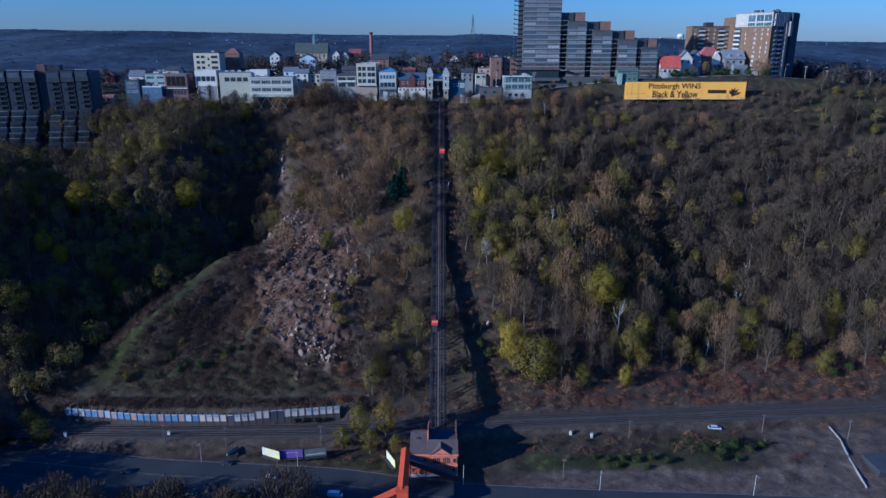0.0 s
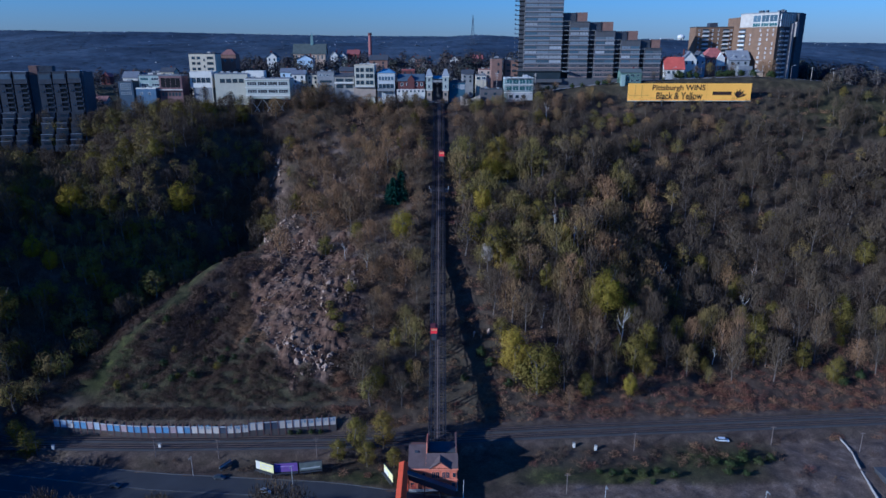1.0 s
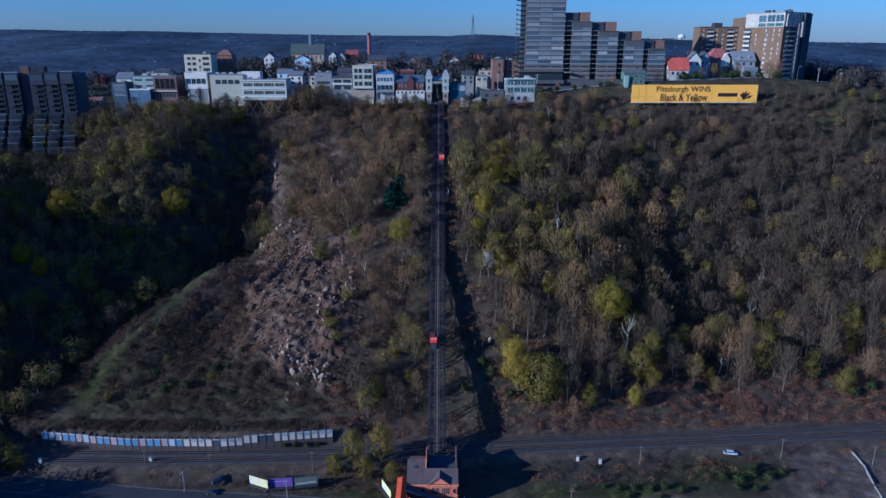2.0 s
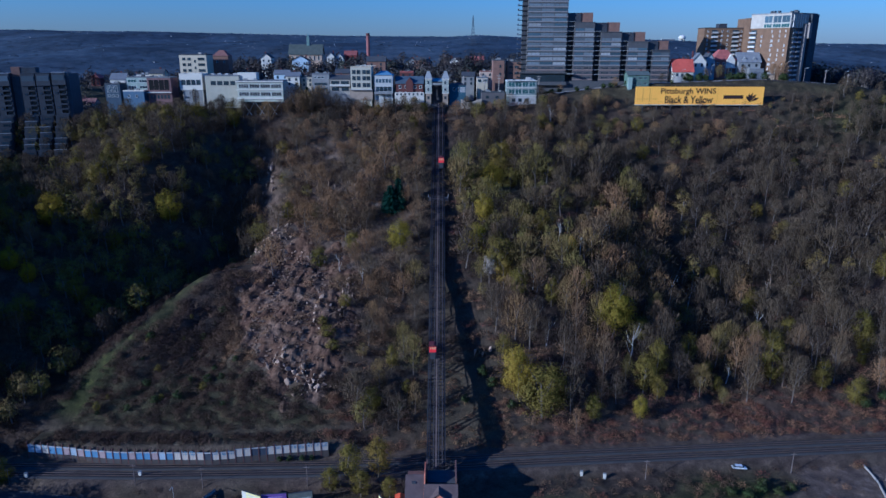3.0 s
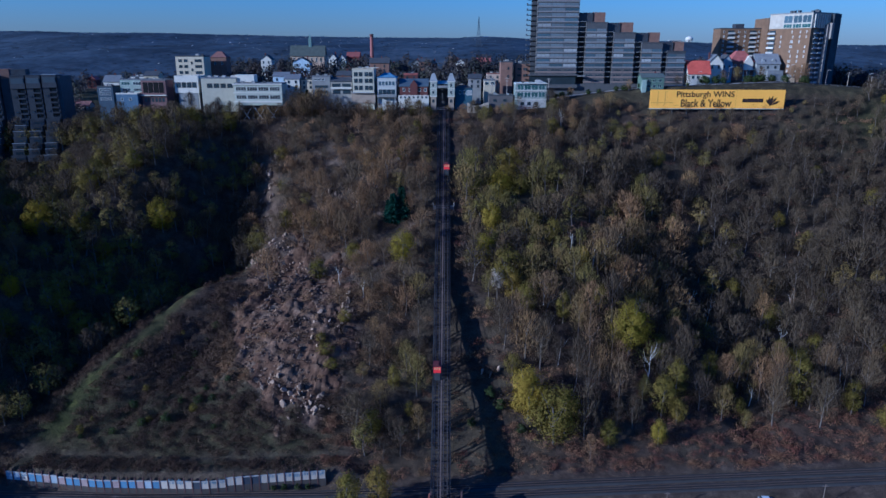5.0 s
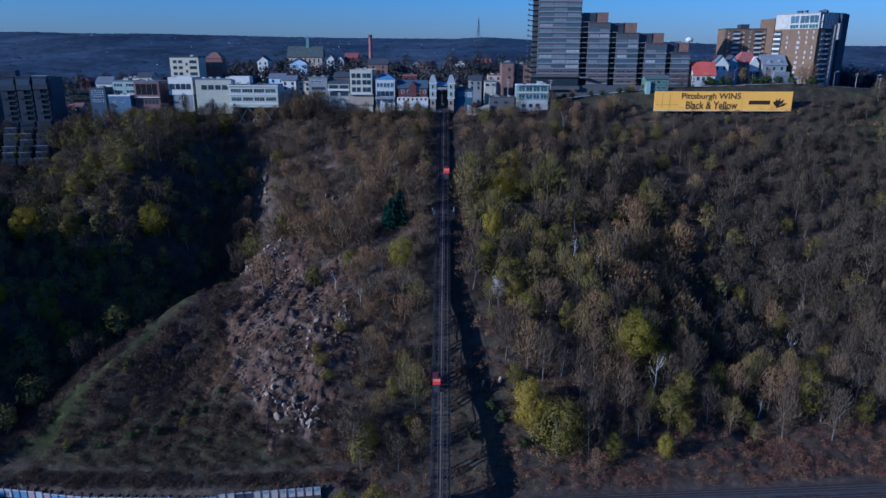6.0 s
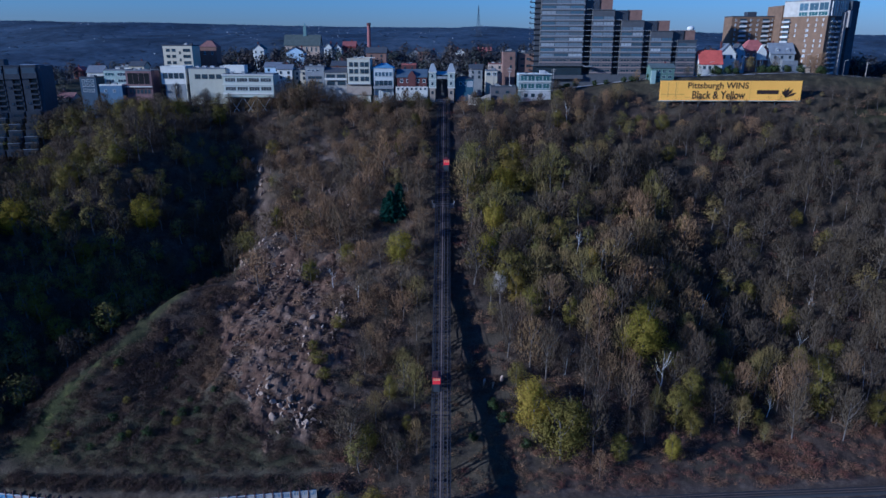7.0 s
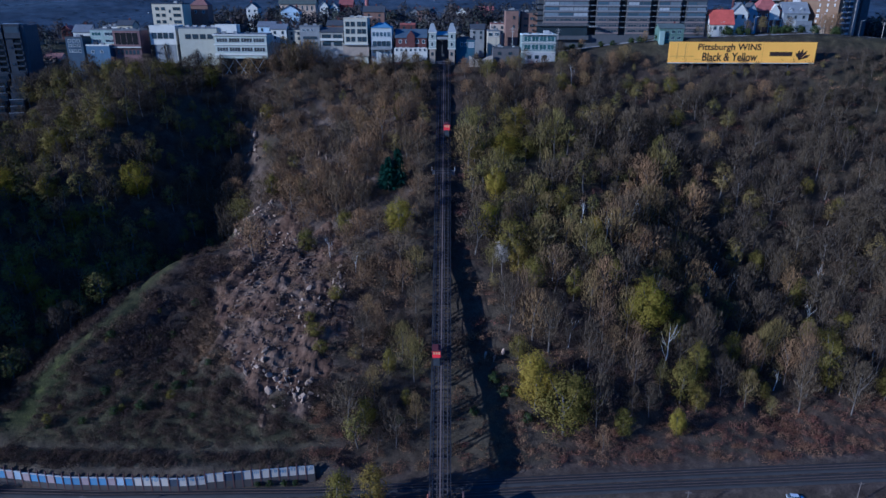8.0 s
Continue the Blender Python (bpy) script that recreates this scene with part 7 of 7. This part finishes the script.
for q, yy, hh in ((-118, 1.2, 2.2), (-162, 0.5, 2.0), (-44, 1.5, 2.4), (55, 4.5, 2.0), (64, 3.5, 2.4)):
    sg = thing("signal_cabinet", q, yy, gz(q, yy), "small white railway equipment cabinet", "cabinet", "railway cabinets")
    part("cabinet", boxes((-0.5, 0.5, -0.4, 0.4, -0.2, hh)), WHITE, sg)
    part("lid", boxes((-0.6, 0.6, -0.5, 0.5, hh, hh + 0.12)), GREYW, sg)
cw = thing("concrete_wall", 0, 0, 0, "low broken concrete wall beside the dirt lot", "wall")
for (ax, ay), (bx, by) in (((171.5, 12), (171, 3)), ((171, 2.2), (167.5, -10)), ((166.8, -12), (163.5, -30))):
    part("section", beam(bmesh.new(), (ax, ay, gz(ax, ay) + 0.3), (bx, by, gz(bx, by) + 0.3), 0.4, 0.9), surf("pale_concrete", (0.32, 0.29, 0.25), 0.9), cw)
shed = thing("shed", 178, -18, 0, "dark low shed beyond the concrete wall", "shed")
part("wall", boxes((-6, 6, -6, 6, -0.3, 3.4)), STEELDARK, shed)
part("roof", boxes((-6.4, 6.4, -6.4, 6.4, 3.4, 3.8)), ROOF_AND_SHADE, shed)

# ---- the bare rock face: broken ledges over the slope, and boulders ----
def rock_surface():
    """Bare, jointed rock: warm brown beds, grey worn blocks, dark cracks."""
    m, nt, b = node_mat("rock_bed")
    big, mid, fine = noise_node(nt, 0.09, 5, 0.6), noise_node(nt, 0.55, 5, 0.7), noise_node(nt, 2.6, 4, 0.7)
    col = ramp_node(nt, big.outputs[0], [(0.35, (0.072, 0.042, 0.024)), (0.52, (0.105, 0.065, 0.037)), (0.68, (0.165, 0.113, 0.07))])
    col = mix_node(nt, 0.75, col, ramp_node(nt, mid.outputs[0], [(0.32, 0.35), (0.5, 0.95), (0.68, 1.5)]), "MULTIPLY")
    col = mix_node(nt, 0.5, col, ramp_node(nt, fine.outputs[0], [(0.3, 0.5), (0.7, 1.4)]), "MULTIPLY")
    nt.links.new(col, b.inputs["Base Color"])
    b.inputs["Roughness"].default_value, b.inputs["Specular IOR Level"].default_value = 0.95, 0.05
    bump_node(nt, mid.outputs[0], 0.6, 0.2, b)
    return m


fr = np.random.default_rng(12)
fx, fy = np.meshgrid(np.arange(-118, -28, 0.8), np.arange(28, 136, 0.8))
seed = np.stack([fr.uniform(-118, -28, 1600), fr.uniform(28, 136, 1600)], 1)
step, tilt = fr.uniform(0.0, 1.0, 1600) ** 2.5 * 0.55, fr.normal(0, 0.10, (1600, 2))
pts = np.stack([fx.ravel(), fy.ravel()], 1)
near = np.concatenate([np.argmin((((q[:, None] - seed[None]) * np.array([1.0, 0.75])) ** 2).sum(-1), 1) for q in np.array_split(pts, 40)])
off = pts - seed[near]
lump = step[near] + (off * tilt[near]).sum(1)
gully = np.sin(0.32 * pts[:, 0] + 0.9 * np.sin(0.11 * pts[:, 1])) * 0.55
fade = rock_mask(pts[:, 0], pts[:, 1])
fz = full_z(pts[:, 0], pts[:, 1]) + fade * (lump + gully + 0.5) - 0.9 * (1 - fade)
fw, fh = fx.shape[1], fx.shape[0]
fi = np.arange(fw * fh).reshape(fh, fw)
quads = np.stack([fi[:-1, :-1], fi[:-1, 1:], fi[1:, 1:], fi[1:, :-1]], -1).reshape(-1, 4)
quads = quads[fade[quads].max(1) > 0.05]
tagged(new("rock_face", mesh_from("rock_face", np.column_stack([pts, fz]), quads, rock_surface())), "bare broken brown and grey rock face on the slope", "rock face", kind="structure")

ROCKM = surf("rock", (0.31, 0.225, 0.145), 0.95, big=0.5, fine=2.5, var=0.3, bump=0.8, dist=0.15, vary=0.45)
rock_meshes = []
rk = random.Random(20)
for k in range(9):
    bm = bmesh.new()
    for _ in range(15):
        v_ = Vector((rk.gauss(0, 1), rk.gauss(0, 1), rk.gauss(0, 1))).normalized() * rk.uniform(0.75, 1.1)
        bm.verts.new((v_.x, v_.y * 0.8, v_.z * rk.choice((0.8, 1.0, 1.1))))
    bmesh.ops.convex_hull(bm, input=bm.verts)
    bmesh.ops.delete(bm, geom=[v_ for v_ in bm.verts if not v_.link_faces], context="VERTS")
    me = bpy.data.meshes.new("boulder")
    bm.to_mesh(me), bm.free()
    me.materials.append(ROCKM)
    rock_meshes.append(me)
rk = random.Random(21)
# heaps: x, y, spread across, spread along, how many, size
HEAPS = ((-98, 121, 4, 3, 26, 1.0), (-91, 126, 4, 3, 22, 1.1), (-85, 129, 3, 3, 12, 1.1), (-78, 117, 7, 1.5, 26, 1.0), (-66, 112, 7, 3, 18, 0.8), (-46, 84, 2.5, 5, 24, 1.3), (-50, 76, 3, 3, 12, 1.0), (-60, 72, 3, 5, 12, 1.1),
         (-86, 92, 5, 8, 14, 0.7), (-82, 72, 4, 6, 8, 0.8), (-73, 50, 4, 3, 18, 1.3), (-62, 42, 6, 2.5, 26, 1.4), (-54, 44, 4, 3, 14, 1.2), (-70, 90, 12, 14, 14, 0.5), (-56, 154, 14, 4, 14, 1.0), (-102, 174, 4, 12, 14, 1.0))
for hx, hy, hsx, hsy, count, hs in HEAPS:
    for i in range(count):
        q, yy = rk.gauss(hx, hsx), rk.gauss(hy, hsy)
        s = 0.66 * hs * min(2.0, rk.lognormvariate(-0.1, 0.45))
        ob = new("boulder", rock_meshes[rk.randrange(9)])
        tagged(ob, "angular pale grey boulder on the bare rock slope", "boulder", "boulders on the rock slope")
        ob.matrix_world = pose(q, yy, float(full_z(q, yy)) + 0.9 * float(rock_mask(q, yy)) + 0.15 * s, rk.uniform(-25, 25), rk.uniform(-25, 25), rk.uniform(0, 360)) @ Matrix.Diagonal((s, s * 0.8, s * rk.uniform(0.7, 1.5), 1))
for q, yy, s in ((18.5, 56, 1.6), (15, 57, 1.6), (22, 57.5, 1.5), (-47, 151, 2.0), (-49, 146, 2.2), (-46, 145, 1.6), (-49, 140, 1.8), (-110, 189, 1.8), (-106, 184, 1.7), (-93, 154, 1.6), (-66, 160, 2.2), (-62, 157, 1.9), (-58, 160, 1.8), (-70, 158, 1.6), (-104, 182, 2.4), (-103, 176, 1.9), (-100, 187, 2.2), (-101, 170, 1.8), (-92, 150, 1.9), (-88, 146, 1.7), (-84, 150, 1.5)):
    ob = tagged(new("boulder", rock_meshes[int(s * 10) % 9]), "angular pale grey boulder on the bare rock slope", "boulder", "boulders on the rock slope")
    ob.matrix_world = pose(q, yy, float(full_z(q, yy)) + 0.2 * s, 10, -15, 40 * s) @ Matrix.Diagonal((s, s * 0.8, s * 1.3, 1))
# loose stones between the boulders
sr = np.random.default_rng(4)
st = []
octa = np.array([[1, 0, 0], [0, 1, 0], [-1, 0, 0], [0, -1, 0], [0, 0, 1], [0, 0, -1]], float)
oct_f = [(0, 1, 4), (1, 2, 4), (2, 3, 4), (3, 0, 4), (1, 0, 5), (2, 1, 5), (3, 2, 5), (0, 3, 5)]
while len(st) < 700:
    q, yy = float(sr.normal(-74, 22)), float(sr.normal(84, 32))
    if sr.uniform() > float(rock_mask(q, yy)) or yy < 32:
        continue
    v = (octa + sr.normal(0, 0.25, (6, 3))) * sr.uniform(0.25, 0.8) * np.array([1.2, 0.9, 0.8]) + np.array([q, yy, float(full_z(q, yy)) + 0.9])
    st.append(np.array([v[list(f_)] for f_ in oct_f]))
tagged(new("loose_stones", soup_mesh("loose_stones", np.concatenate(st), surf("stone", (0.14, 0.095, 0.06), 0.95, big=0.15, fine=2.0, var=0.45))), "loose grey-brown stones on the bare rock slope", "stones", kind="stuff")
